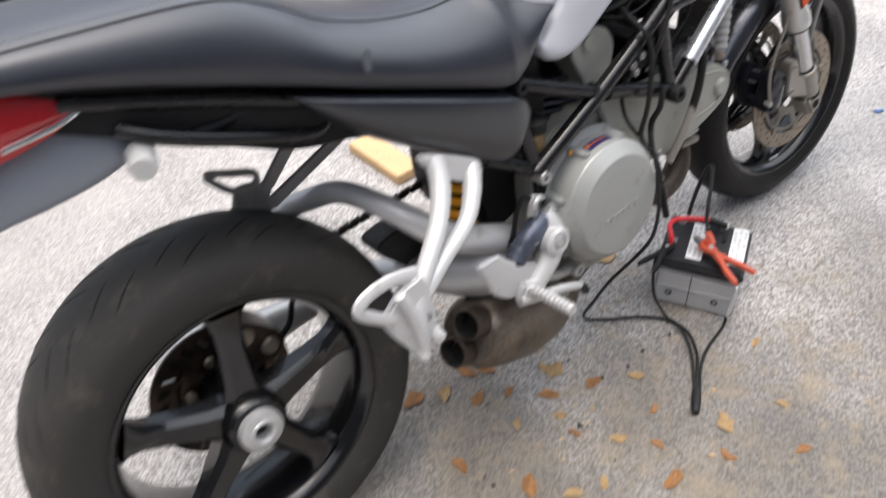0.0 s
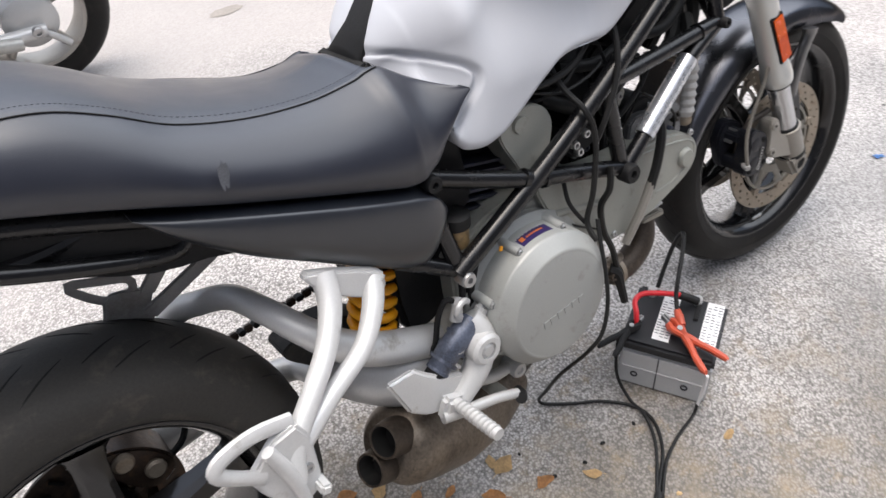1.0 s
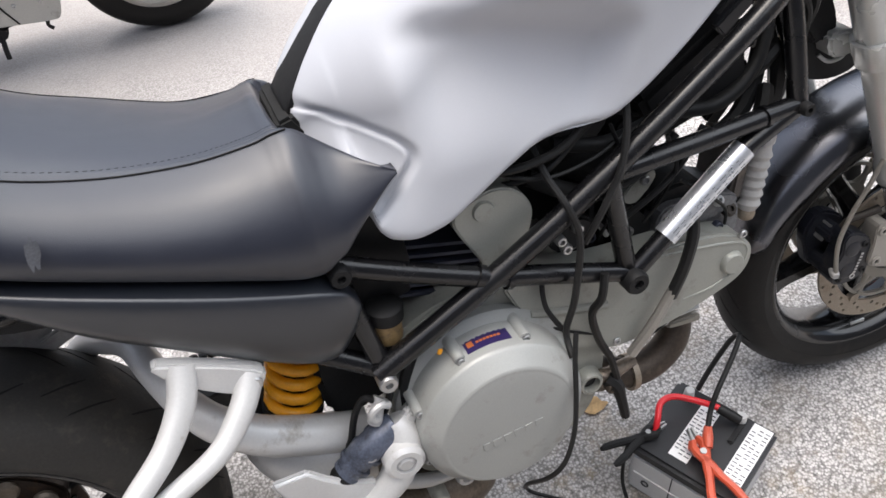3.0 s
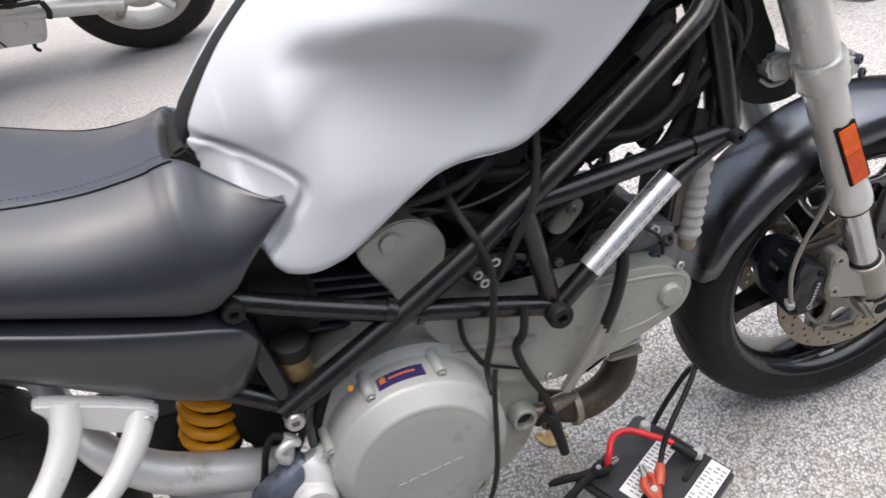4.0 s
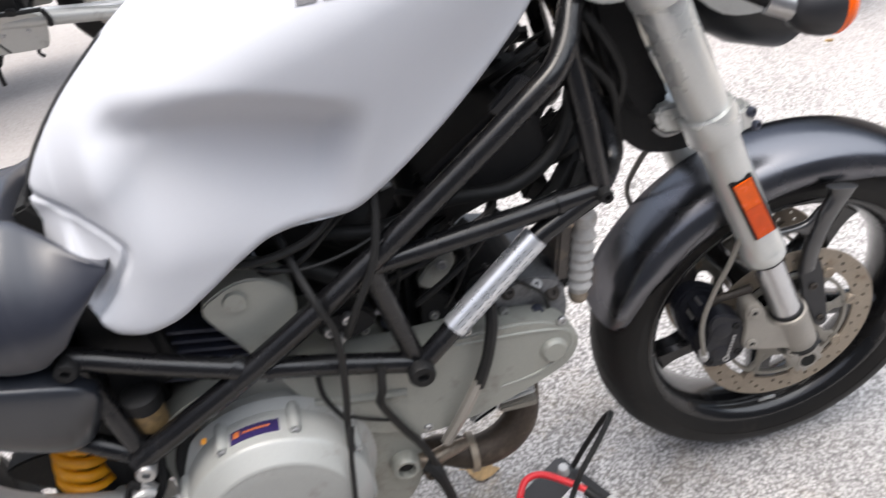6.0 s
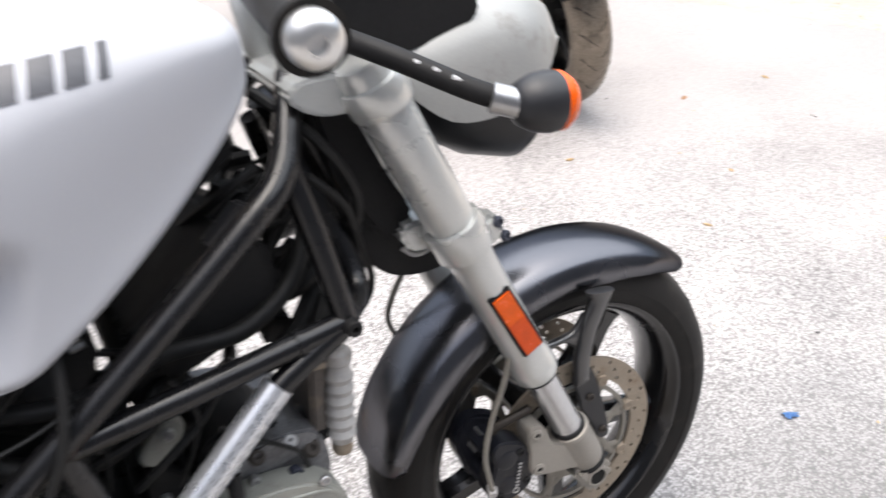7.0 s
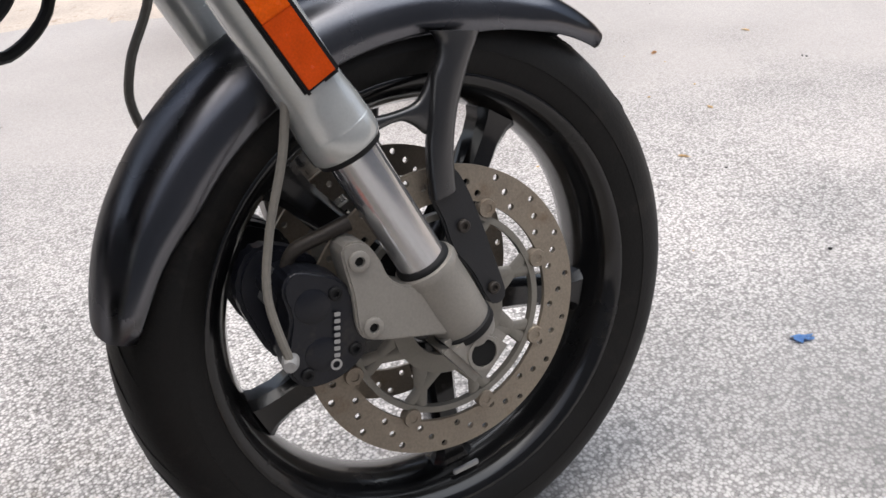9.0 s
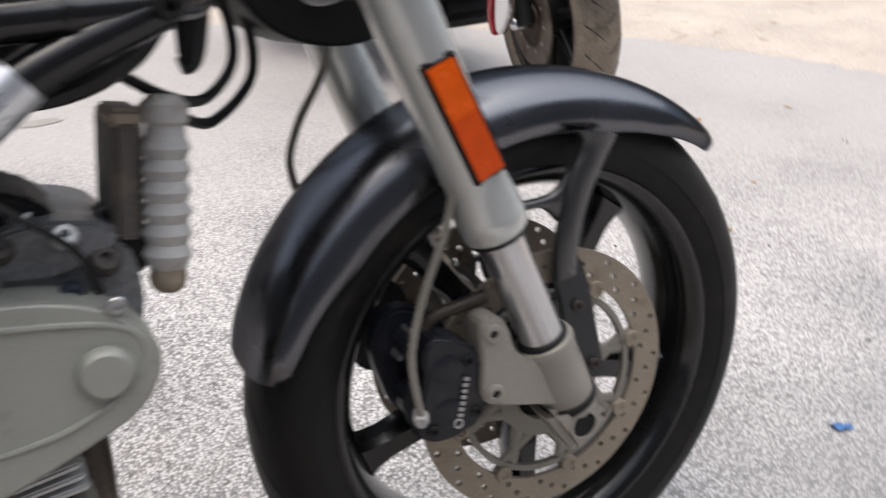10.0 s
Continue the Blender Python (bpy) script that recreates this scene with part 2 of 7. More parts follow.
# exhaust soot; also the black put where gaps and holes would be in shade
SOOT_AND_SHADE = surface("soot", (0.004, 0.0037, 0.0034), 0.9, var=0.3, bump=0.2)
CLUTCH = surface("clutch_cover_grey", (0.33, 0.338, 0.325), 0.43, 0.15, var=0.06, scale=7, fine=500, bump=0.12, dirt=(0.24, 0.23, 0.21), dirt_amount=0.14, dirt_scale=18, coat=0.35, coat_rough=0.10)
YELLOW = surface("yellow_spring_paint", (0.85, 0.37, 0.012), 0.35, var=0.12, scale=30, fine=300, bump=0.06)
AMBER = surface("amber_reflector", (0.66, 0.072, 0.002), 0.22, var=0.18, scale=70, fine=600, bump=0.3, spec=0.35)
AMBER_BRIGHT = surface("bright_amber_lens", (0.78, 0.105, 0.002), 0.22, var=0.18, scale=70, fine=600, bump=0.3, spec=0.35)
CALIPER = surface("black_caliper_paint", (0.010, 0.011, 0.0155), 0.36, var=0.2, scale=25, fine=400, bump=0.15, spec=0.35, dirt=(0.05, 0.043, 0.035), dirt_amount=0.18)
RED_LENS = surface("red_lens", (0.46, 0.004, 0.010), 0.06, var=0.25, scale=20, fine=300, bump=0.05, coat=0.8)
RED = surface("red_clamp_plastic", (0.48, 0.075, 0.035), 0.38, var=0.1, scale=20, fine=300, bump=0.08)
RED_PAINT = surface("red_paint", (0.27, 0.008, 0.016), 0.2, var=0.08, bump=0.02, coat=0.6)
CABLE = surface("black_cable_rubber", (0.010, 0.010, 0.010), 0.5, var=0.2, bump=0.15, spec=0.3)
BATT = surface("grey_battery_case", (0.50, 0.505, 0.51), 0.5, var=0.07, scale=12, fine=400, bump=0.12)
PAPER = surface("white_label", (0.75, 0.75, 0.75), 0.5, var=0.05, scale=20, bump=0.05)
INK = surface("dark_ink", (0.03, 0.03, 0.035), 0.6, var=0.1, bump=0)
BADGE = surface("dark_grey_badge", (0.07, 0.072, 0.08), 0.4, 0.4, var=0.15, scale=30, bump=0.05)
NAVY = surface("navy_decal", (0.03, 0.02, 0.09), 0.35, var=0.1, bump=0.02)
ORANGE_INK = surface("orange_ink", (0.52, 0.15, 0.04), 0.4, var=0.1, bump=0)
FOIL = surface("silver_foil_label", (0.66, 0.68, 0.71), 0.30, 0.75, var=0.06, scale=30, fine=300, bump=0.08)
WOOD = surface("pale_pine_board", (0.56, 0.38, 0.20), 0.65, var=0.15, scale=12, fine=120, bump=0.25)
LEAF = surface("dry_orange_leaf", (0.44, 0.22, 0.085), 0.7, var=0.35, scale=40, fine=200, bump=0.3)
LEAF_PALE = surface("dry_tan_leaf", (0.52, 0.36, 0.18), 0.7, var=0.3, scale=40, fine=200, bump=0.3)
BLUE = surface("blue_plastic", (0.10, 0.24, 0.52), 0.4, var=0.1, bump=0.05)
DARK_BLUE = surface("weathered_blue_black", (0.035, 0.04, 0.06), 0.45, 0.3, var=0.4, scale=40, fine=300, bump=0.2)
GREASY_BLUE = surface("greasy_blue_grey", (0.085, 0.098, 0.135), 0.38, 0.35, var=0.45, scale=45, fine=300, bump=0.3, dirt=(0.03, 0.03, 0.035), dirt_amount=0.35, dirt_scale=60)
TAN_RES = surface("yellowed_reservoir", (0.30, 0.20, 0.09), 0.45, var=0.3, scale=30, bump=0.1, dirt=(0.10, 0.075, 0.05), dirt_amount=0.4, dirt_scale=60)


# ---- mesh tools ----
def part(name, bm, material, parent=None, label="", smooth=38, m=None):
    """Link a bmesh as one mesh object under a thing or part."""
    if m is not None:
        bm.transform(m)
    bmesh.ops.recalc_face_normals(bm, faces=bm.faces[:])
    me = bpy.data.meshes.new(name)
    bm.to_mesh(me)
    bm.free()
    me.materials.append(material)
    if smooth:
        me.shade_smooth()
        me.set_sharp_from_angle(angle=radians(smooth))
    ob = new(name, me)
    if parent:
        ob.parent = parent
    if label:
        tagged(ob, label)
    return ob


def thing(name, label, category, m=None, group="", kind=""):
    ob = new(name)
    if m is not None:
        ob.matrix_basis = m
    return tagged(ob, label, category, group, kind)


def spline(points, steps=6, closed=False):
    """A smooth line through the points (Catmull-Rom)."""
    p = [Vector(q) for q in points]
    if len(p) == 2 and not closed:
        return p
    n, out = len(p), []
    for i in range(n if closed else n - 1):
        a, b, c, d = (p[(i + k) % n] if closed else p[min(max(i + k, 0), n - 1)] for k in (-1, 0, 1, 2))
        for s in range(steps):
            t = s / steps
            out.append(0.5 * ((2 * b) + (c - a) * t + (2 * a - 5 * b + 4 * c - d) * t * t + (3 * b - a - 3 * c + d) * t**3))
    if not closed:
        out.append(p[-1])
    return out


def bridge(bm, rings, loop=False, caps=True, wrap=True):
    vs = [[bm.verts.new(q) for q in r] for r in rings]
    k = len(vs[0])
    for a, b in zip(vs, vs[1:] + ([vs[0]] if loop else [])):
        for i in range(k if wrap else k - 1):
            j = (i + 1) % k
            bm.faces.new((a[i], a[j], b[j], b[i]))
    if caps and not loop and wrap:
        bm.faces.new(vs[0])
        bm.faces.new(vs[-1][::-1])
    return vs


def sweep(points, r, sides=10, steps=6, bm=None, closed=False, flat=1.0):
    """A tube along a smooth line; r may be one radius or one per given point; flat squeezes its section along the world's y."""
    bm = bm or bmesh.new()
    path = spline(points, steps, closed)
    n = len(path)
    rs = [r] * n if not isinstance(r, (list, tuple)) else [float(np.interp(i / (n - 1) * (len(r) - 1), range(len(r)), r)) for i in range(n)]
    rings, side = [], None
    for i, q in enumerate(path):
        t = (path[(i + 1) % n] - path[i - 1]) if closed else (path[min(i + 1, n - 1)] - path[max(i - 1, 0)])
        t.normalize()
        if side is None:
            side = t.orthogonal().normalized()
        side = (side - t * side.dot(t)).normalized()
        up = t.cross(side)
        ring = []
        for a in range(sides):
            o = (side * math.cos(a * math.tau / sides) + up * math.sin(a * math.tau / sides)) * rs[i]
            ring.append(q + Vector((o.x, o.y * flat, o.z)))
        rings.append(ring)
    bridge(bm, rings, loop=closed)
    return bm


def lathe(profile, centre, n=48, bm=None, loop=False, axis=None):
    """Turn a profile of (radius, y) round an axis along y through centre (or along the given axis)."""
    bm = bm or bmesh.new()
    q = Vector((0, 1, 0)).rotation_difference(Vector(axis).normalized()) if axis else None
    rings = []
    for r, h in profile:
        ring = []
        for a in range(n):
            v = Vector((max(r, 1e-4) * math.cos(a * math.tau / n), h, max(r, 1e-4) * math.sin(a * math.tau / n)))
            ring.append(Vector(centre) + (q @ v if q else v))
        rings.append(ring)
    bridge(bm, rings, loop=loop)
    return bm


def prism(outline, y0, y1, bevel=0.003, bm=None, seg=2):
    """An outline in x and z, thickened along y, with rounded edges."""
    own = bmesh.new()
    a = [own.verts.new((x, y0, z)) for x, z in outline]
    b = [own.verts.new((x, y1, z)) for x, z in outline]
    own.faces.new(a)
    own.faces.new(b[::-1])
    for i in range(len(a)):
        j = (i + 1) % len(a)
        own.faces.new((a[j], a[i], b[i], b[j]))
    bmesh.ops.recalc_face_normals(own, faces=own.faces[:])
    if bevel:
        bmesh.ops.bevel(own, geom=own.edges[:], offset=bevel, segments=seg, affect="EDGES", clamp_overlap=True)
    return merge(bm, own)


def merge(bm, own):
    if bm is None:
        return own
    me = bpy.data.meshes.new("tmp")
    own.to_mesh(me)
    own.free()
    bm.from_mesh(me)
    bpy.data.meshes.remove(me)
    return bm


def block(size, m=None, bevel=0.004, bm=None, seg=2):
    own = bmesh.new()
    bmesh.ops.create_cube(own, size=1.0)
    bmesh.ops.scale(own, vec=size, verts=own.verts[:])
    if bevel:
        bmesh.ops.bevel(own, geom=own.edges[:], offset=bevel, segments=seg, affect="EDGES", clamp_overlap=True)
    if m is not None:
        own.transform(m)
    return merge(bm, own)


def smooth_outline(pts, steps=4):
    return [(v.x, v.z) for v in spline([(x, 0, z) for x, z in pts], steps, closed=True)]


def bolt(centre, r, h, axis=(0, -1, 0), bm=None):
    """A socket-head bolt that stands on centre along axis."""
    return lathe([(0, 0), (r, 0), (r, h * 0.8), (r * 0.85, h), (r * 0.5, h), (r * 0.45, h * 0.45), (0, h * 0.45)], centre, 14, bm, axis=axis)

# ---- the ground ----
def disc_mesh(cx, cy, rx, ry, z, seed, n=40, rough=0.2, hump=0.0):
    bm, rng = bmesh.new(), random.Random(seed)
    ph = [rng.uniform(0, 6.28) for _ in range(4)]
    rings = []
    for s in (1.0, 0.72, 0.35):
        ring = []
        for i in range(n):
            a = i * math.tau / n
            k = 1 + rough * (0.5 * math.sin(2 * a + ph[0]) + 0.3 * math.sin(5 * a + ph[1]) + 0.2 * math.sin(9 * a + ph[2]))
            ring.append((cx + rx * s * k * math.cos(a), cy + ry * s * k * math.sin(a), z + hump * (1 - s)))
        rings.append(ring)
    vs = bridge(bm, rings, caps=False)
    bm.faces.new(vs[-1])
    return bm


bm = bmesh.new()
# a gentle swell under the front wheel; the lines stand close together near it
lines = [-400, -100, -30, -10, -4, -2, -1, -0.5] + [-0.3 + 0.1 * i for i in range(34)] + [3.5, 4, 5, 7, 12, 30, 100, 400]
cells = [[bm.verts.new((x, y - 1.2, 0.0155 * math.exp(-((x - 1.48) ** 2 + (y - 1.25) ** 2) / 0.10))) for x in lines] for y in lines]
for ra, rb2 in zip(cells, cells[1:]):
    for i in range(len(lines) - 1):
        bm.faces.new((ra[i], ra[i + 1], rb2[i + 1], rb2[i]))
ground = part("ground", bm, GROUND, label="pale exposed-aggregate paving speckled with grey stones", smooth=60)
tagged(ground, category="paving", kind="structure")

# sandy soil beyond the paving's edge
bm = bmesh.new()
edge = spline([(-14, 5.6, 0), (-3, 4.6, 0), (1.35, 3.66, 0), (1.9, 3.3, 0), (2.8, 2.75, 0), (3.55, 2.0, 0), (3.88, 1.35, 0), (4.08, 0.75, 0), (4.3, -0.6, 0), (4.9, -3.5, 0), (7, -14, 0)], 14)
rng = random.Random(4)
inner, lip, outer = [], [], []
for i, q in enumerate(edge):
    o = (q - Vector((-3.0, -4.0, 0))).normalized()
    j = rng.uniform(-0.03, 0.03)
    inner.append(q + o * j + Vector((0, 0, 0.0005)))
    lip.append(q + o * (j + 0.12) + Vector((0, 0, 0.012 + rng.uniform(0, 0.006))))
    outer.append(q + o * 60 + Vector((0, 0, 0.06)))
bridge(bm, [inner, lip, outer], caps=False, wrap=False)
tagged(part("soil_verge", bm, SOIL, label="pale sandy soil verge along the edge of the paving"), category="soil", kind="structure")

# unseen ring wall, far off, added to close the lot and dim the horizon
bm = lathe([(17.0, 0.0), (17.0, 2.4), (17.3, 2.4), (17.3, 0.0)], (0, 0, 0), 64, loop=True, axis=(0, 0, 1))
wall = part("horizon_wall", bm, surface("horizon_wall_grey", (0.34, 0.33, 0.31), 0.9, var=0.4, scale=0.6, fine=6, bump=0.3), label="unseen grey ring wall added to dim the low sky")
wall.location = (1.0, 0.0, 0.0)
tagged(wall, category="wall", kind="structure")
# two unseen dark walls, added to block sky light and darken reflections
bm = block((34.0, 0.3, 5.2), pose(1.0, -4.6, 2.6), 0.02)
SHADE_WALL = surface("dark_shade_wall", (0.110, 0.118, 0.135), 0.9, var=0.35, scale=0.8, fine=9, bump=0.3)
tagged(part("shade_wall_south", bm, SHADE_WALL, label="unseen dark wall added to block light from the south"), category="wall", kind="structure")
bm = block((0.3, 9.0, 6.4), pose(-6.0, 0.07, 3.2), 0.02)
tagged(part("shade_wall_west", bm, SHADE_WALL, label="unseen dark wall added to block light from the west"), category="wall", kind="structure")
tagged(part("oil_stain", disc_mesh(1.16, 2.12, 0.062, 0.036, 0.0022, 3), OIL, label="dark oval oil stain on the pale paving", smooth=0), category="stain")


def leaf(size, seed, material):
    """A curled dry leaf with a midrib."""
    bm, rng = bmesh.new(), random.Random(seed)
    curl, n = rng.uniform(0.15, 0.45), 7
    rows = []
    bend, torn = rng.uniform(-0.12, 0.12), rng.choice((0.0, 0.0, 0.25, 0.4))
    for i in range(n):
        u = i / (n - 1)
        w = 0.30 * math.sin(math.pi * min(1, u * 0.92 + 0.06)) ** 0.8 * (1 + 0.12 * math.sin(9 * u + seed))
        lift = curl * 0.3 * (u - 0.5) ** 2 + 0.02
        row = []
        for s in (-1, -0.5, 0, 0.5, 1):
            k = w * (1 + rng.uniform(-0.28, 0.22) * abs(s)) * (1 - torn * (s > 0) * (0.3 < u < 0.8))
            row.append((size * (u - 0.5 + rng.uniform(-0.02, 0.02)), size * (s * k + bend * math.sin(math.pi * u)), size * (lift + curl * 0.45 * k * abs(s) + (0.012 if s == 0 else 0) + rng.uniform(0, 0.03) * abs(s))))
        rows.append(row)
    bridge(bm, rows, caps=False, wrap=False)
    bmesh.ops.solidify(bm, geom=bm.faces[:], thickness=0.0006)
    sweep([(size * -0.75, 0, size * 0.03), (size * -0.5, 0, size * 0.04), (size * 0.3, 0, size * 0.035)], size * 0.012, 4, 3, bm)
    low = min(v.co.z for v in bm.verts)
    bmesh.ops.translate(bm, vec=(0, 0, -low), verts=bm.verts[:])
    return part("leaf", bm, material)


LEAVES = [(0.371, 0.06, 0.05, 0), (0.586, -0.109, 0.045, 0), (0.744, -0.434, 0.035, 0), (0.414, -0.237, 0.05, 0), (0.62, -0.399, 0.05, 0), (0.616, -0.272, 0.035, 1),
          (0.54, 0.031, 0.045, 0), (0.80, -0.387, 0.05, 1), (0.645, -0.07, 0.05, 1), (0.61, 0.01, 0.04, 0), (0.50, 0.05, 0.05, 0), (0.57, 0.08, 0.045, 1), (0.47, -0.02, 0.04, 0),
          (0.985, 0.10, 0.06, 1), (2.43, 0.56, 0.024, 1), (2.70, 0.72, 0.02, 1), (2.95, 1.15, 0.03, 0), (2.36, 1.05, 0.026, 1), (2.75, 0.25, 0.02, 1), (3.3, 1.1, 0.03, 1), (0.43, 0.03, 0.04, 1),
          (0.68, -0.15, 0.04, 0), (0.76, -0.19, 0.035, 1), (0.34, -0.12, 0.04, 0), (0.52, -0.32, 0.03, 1), (1.02, -0.30, 0.03, 1), (0.57, -0.16, 0.03, 1), (0.66, -0.33, 0.03, 0), (0.49, -0.12, 0.028, 1), (0.72, -0.27, 0.025, 0), (0.46, -0.30, 0.035, 1), (0.56, -0.21, 0.025, 0),
          (0.63, -0.05, 0.03, 1), (0.53, -0.05, 0.03, 0), (0.86, -0.52, 0.035, 0), (0.92, -0.43, 0.025, 1)]
for i, (x, y, s, pale) in enumerate(LEAVES):
    lf = leaf(s, i + 2, LEAF_PALE if pale else LEAF)
    lf.matrix_basis = pose(x, y, 0.001, 0, 0, (i * 137) % 360)
    tagged(lf, "dry tan fallen leaf on the paving" if pale else "dry curled orange leaf on the paving", "leaf", "fallen leaves")

bm = bmesh.new()
rng = random.Random(5)
fold = [[(0.030 * (u / 5 - 0.5) + rng.uniform(-0.003, 0.003), 0.016 * (v / 3 - 0.5) * (1 - 0.5 * abs(u / 5 - 0.5)) + rng.uniform(-0.003, 0.003), 0.002 + rng.uniform(0, 0.006)) for v in range(4)] for u in range(6)]
bridge(bm, fold, caps=False, wrap=False)
bmesh.ops.solidify(bm, geom=bm.faces[:], thickness=0.0008)
scrap = part("plastic_scrap", bm, BLUE)
scrap.matrix_basis = pose(2.055, -0.005, 0, 0, 0, -30)
tagged(scrap, "small crumpled scrap of bright blue plastic on paving", "litter")

rng = random.Random(11)
for i in range(56):
    x, y = (rng.uniform(1.9, 3.9), rng.uniform(-0.2, 1.7)) if i < 26 else (rng.gauss(0.58, 0.13), rng.gauss(-0.16, 0.14))
    bm = bmesh.new()
    bmesh.ops.create_icosphere(bm, subdivisions=1, radius=rng.uniform(0.0012, 0.0032) if i < 26 else rng.uniform(0.0018, 0.0045))
    for v in bm.verts:
        v.co *= 1 + rng.uniform(-0.25, 0.25)
    bmesh.ops.scale(bm, vec=(1.5, 1, 0.6), verts=bm.verts[:])
    p = part("debris", bm, SOOT_AND_SHADE if i % 2 else LEAF_PALE, smooth=60)
    p.matrix_basis = pose(x, y, 0.002, 0, 0, rng.uniform(0, 360))
    tagged(p, "dark crumb of dry debris on the paving" if i % 2 else "tan crumb of dry debris on the paving", "debris", "debris crumbs")

bm = block((0.23, 0.085, 0.03), None, 0.003)
board = part("wooden_board", bm, WOOD)
board.matrix_basis = pose(0.823, 0.785, 0.0155, 0, 0, 92)
tagged(board, "short pale pine board lying flat on the paving", "board")


# ---- the motorcycle: x ahead, y to its left, z up, leaning on its stand ----
bike = thing("motorcycle", "silver naked motorcycle with black seat, leaning on its stand", "motorcycle", pose(0, 0, 0, -10))
RAKE = Vector((-0.349, 0, 0.937))
WF = Vector((1.476, 0, 0.3075))
STEER = Matrix.Translation(WF) @ Matrix.Rotation(-0.065, 4, RAKE) @ Matrix.Translation(-WF)


def wheel(name, centre, half, outer, spoke_at, spoke_w, label, m=None, tyre_label="worn black road tyre", rubber=RUBBER, dish=0.0):
    """Cast five-spoke wheel (rim, hub, spokes) with its tyre; returns the wheel part."""
    cx, cy, cz = centre
    h = half * 0.86
    half_rim = [(0.2215, -h + 0.006), (0.2205, -h + 0.0015), (0.2180, -h), (0.2140, -h + 0.001), (0.2085, -h + 0.005), (0.2030, -h + 0.012), (0.1975, -h + 0.022), (0.1930, -h + 0.036), (0.1912, 0)]
    back = [(0.206, 0.0), (0.212, -h + 0.014)]
    bm = lathe(half_rim + [(r, -y) for r, y in half_rim[-2::-1]] + [(back[1][0], -back[1][1]), back[0], back[1]], centre, 84, loop=True)
    w = part(name, bm, RIM, bike, label, smooth=70, m=m)
    for k in range(5):
        a = radians(spoke_at + 72 * k)
        rows = []
        for r, wd, d in ((0.030, spoke_w * 1.5, 0.030), (0.07, spoke_w * 1.1, 0.027), (0.13, spoke_w * 0.9, 0.021), (0.165, spoke_w * 0.92, 0.018), (0.183, spoke_w * 1.12, 0.018), (0.1925, spoke_w * 1.45, 0.019)):
            ring = []
            for p, q in ((-1, -0.6), (-0.6, -1), (0.6, -1), (1, -0.6), (1, 0.6), (0.6, 1), (-0.6, 1), (-1, 0.6)):
                ring.append((cx + r * math.cos(a) - p * wd / 2 * math.sin(a), cy + dish + q * d, cz + r * math.sin(a) + p * wd / 2 * math.cos(a)))
            rows.append(ring)
        bm = bmesh.new()
        bridge(bm, rows)
        part("spoke", bm, RIM, w, m=m)
    part("hub", lathe([(0.0, -0.045), (0.036, -0.045), (0.040, -0.038), (0.040, 0.038), (0.036, 0.045), (0, 0.045)], centre, 28), RIM, w, m=m)
    o = outer
    prof = [(0.219, -half * 0.84), (0.226, -half * 0.93), (0.240, -half * 0.985), (o - 0.050, -half), (o - 0.040, -half * 0.985), (o - 0.027, -half * 0.90), (o - 0.0155, -half * 0.75), (o - 0.007, -half * 0.5), (o - 0.002, -half * 0.25), (o, 0)]
    prof += [(r, -y) for r, y in prof[-2::-1]]
    prof += [(0.214, half * 0.5), (0.212, 0), (0.214, -half * 0.5)]
    part("tyre", lathe(prof, centre, 96, loop=True), rubber, w, tyre_label, m=m)

    def crown(y):
        pts = sorted((q, r) for r, q in prof[:19])
        return float(np.interp(y, [q for q, _ in pts], [r for _, r in pts]))

    # tread grooves, sunk into the crown
    for side in (-1, 1):
        bm = bmesh.new()
        for k in range(18):
            for start, slip, first, last in ((0.0, 0.26, 0.25, 0.84), (0.13, 0.20, 0.05, 0.55)):
                pts = []
                for s in range(7):
                    u = s / 6
                    y = side * half * (first + (last - first) * u)
                    a = k * math.tau / 18 + (start + slip * u) * (1 if side < 0 else 0.96) + (0.08 if side > 0 else 0)
                    r = crown(y) - 0.0009
                    pts.append((cx + r * math.cos(a), cy + y, cz + r * math.sin(a)))
                sweep(pts, [0.0007, 0.0017, 0.0019, 0.0017, 0.0007], 5, 1, bm)
        tagged(part("tread", bm, SOOT_AND_SHADE, w, m=m), "dark slanting tread grooves", kind="stuff")
    return w


# rear wheel and what sits behind it
RW = (0.026, 0.004, 0.309)
rear = wheel("rear_wheel", RW, 0.09, 0.314, 84, 0.048, "black five-spoke cast wheel", tyre_label="broad dusty black rear tyre", rubber=RUBBER_DUSTY, dish=-0.042)
bm = lathe([(0, -0.108), (0.0125, -0.108), (0.014, -0.126), (0.017, -0.129), (0.021, -0.129), (0.0225, -0.1265), (0.031, -0.126), (0.0345, -0.123), (0.0355, -0.118), (0.0355, -0.045), (0, -0.045)], (RW[0], RW[1] + 0.020, RW[2]), 32)
part("hub_nut", bm, ALLOY, rear, "dull alloy hub nut with a hollow centre")
bm = lathe([(0, -0.090), (0.044, -0.090), (0.052, -0.080), (0.058, -0.045), (0.052, 0.03), (0, 0.03)], RW, 32)
part("hub_cover", bm, RIM, rear)
bm = lathe([(0.078, 0.040), (0.122, 0.040), (0.122, 0.045), (0.078, 0.045)], RW, 60, loop=True)
rd = part("brake_disc", bm, GRIME, rear, "dark grimy rear brake disc")
for k in range(6):
    a = k * math.tau / 6
    part("disc_arm", sweep([(RW[0] + 0.03 * math.cos(a), 0.042, RW[2] + 0.03 * math.sin(a)), (RW[0] + 0.086 * math.cos(a + 0.2), 0.042, RW[2] + 0.086 * math.sin(a + 0.2))], 0.009, 6, 1), GRIME, rd)
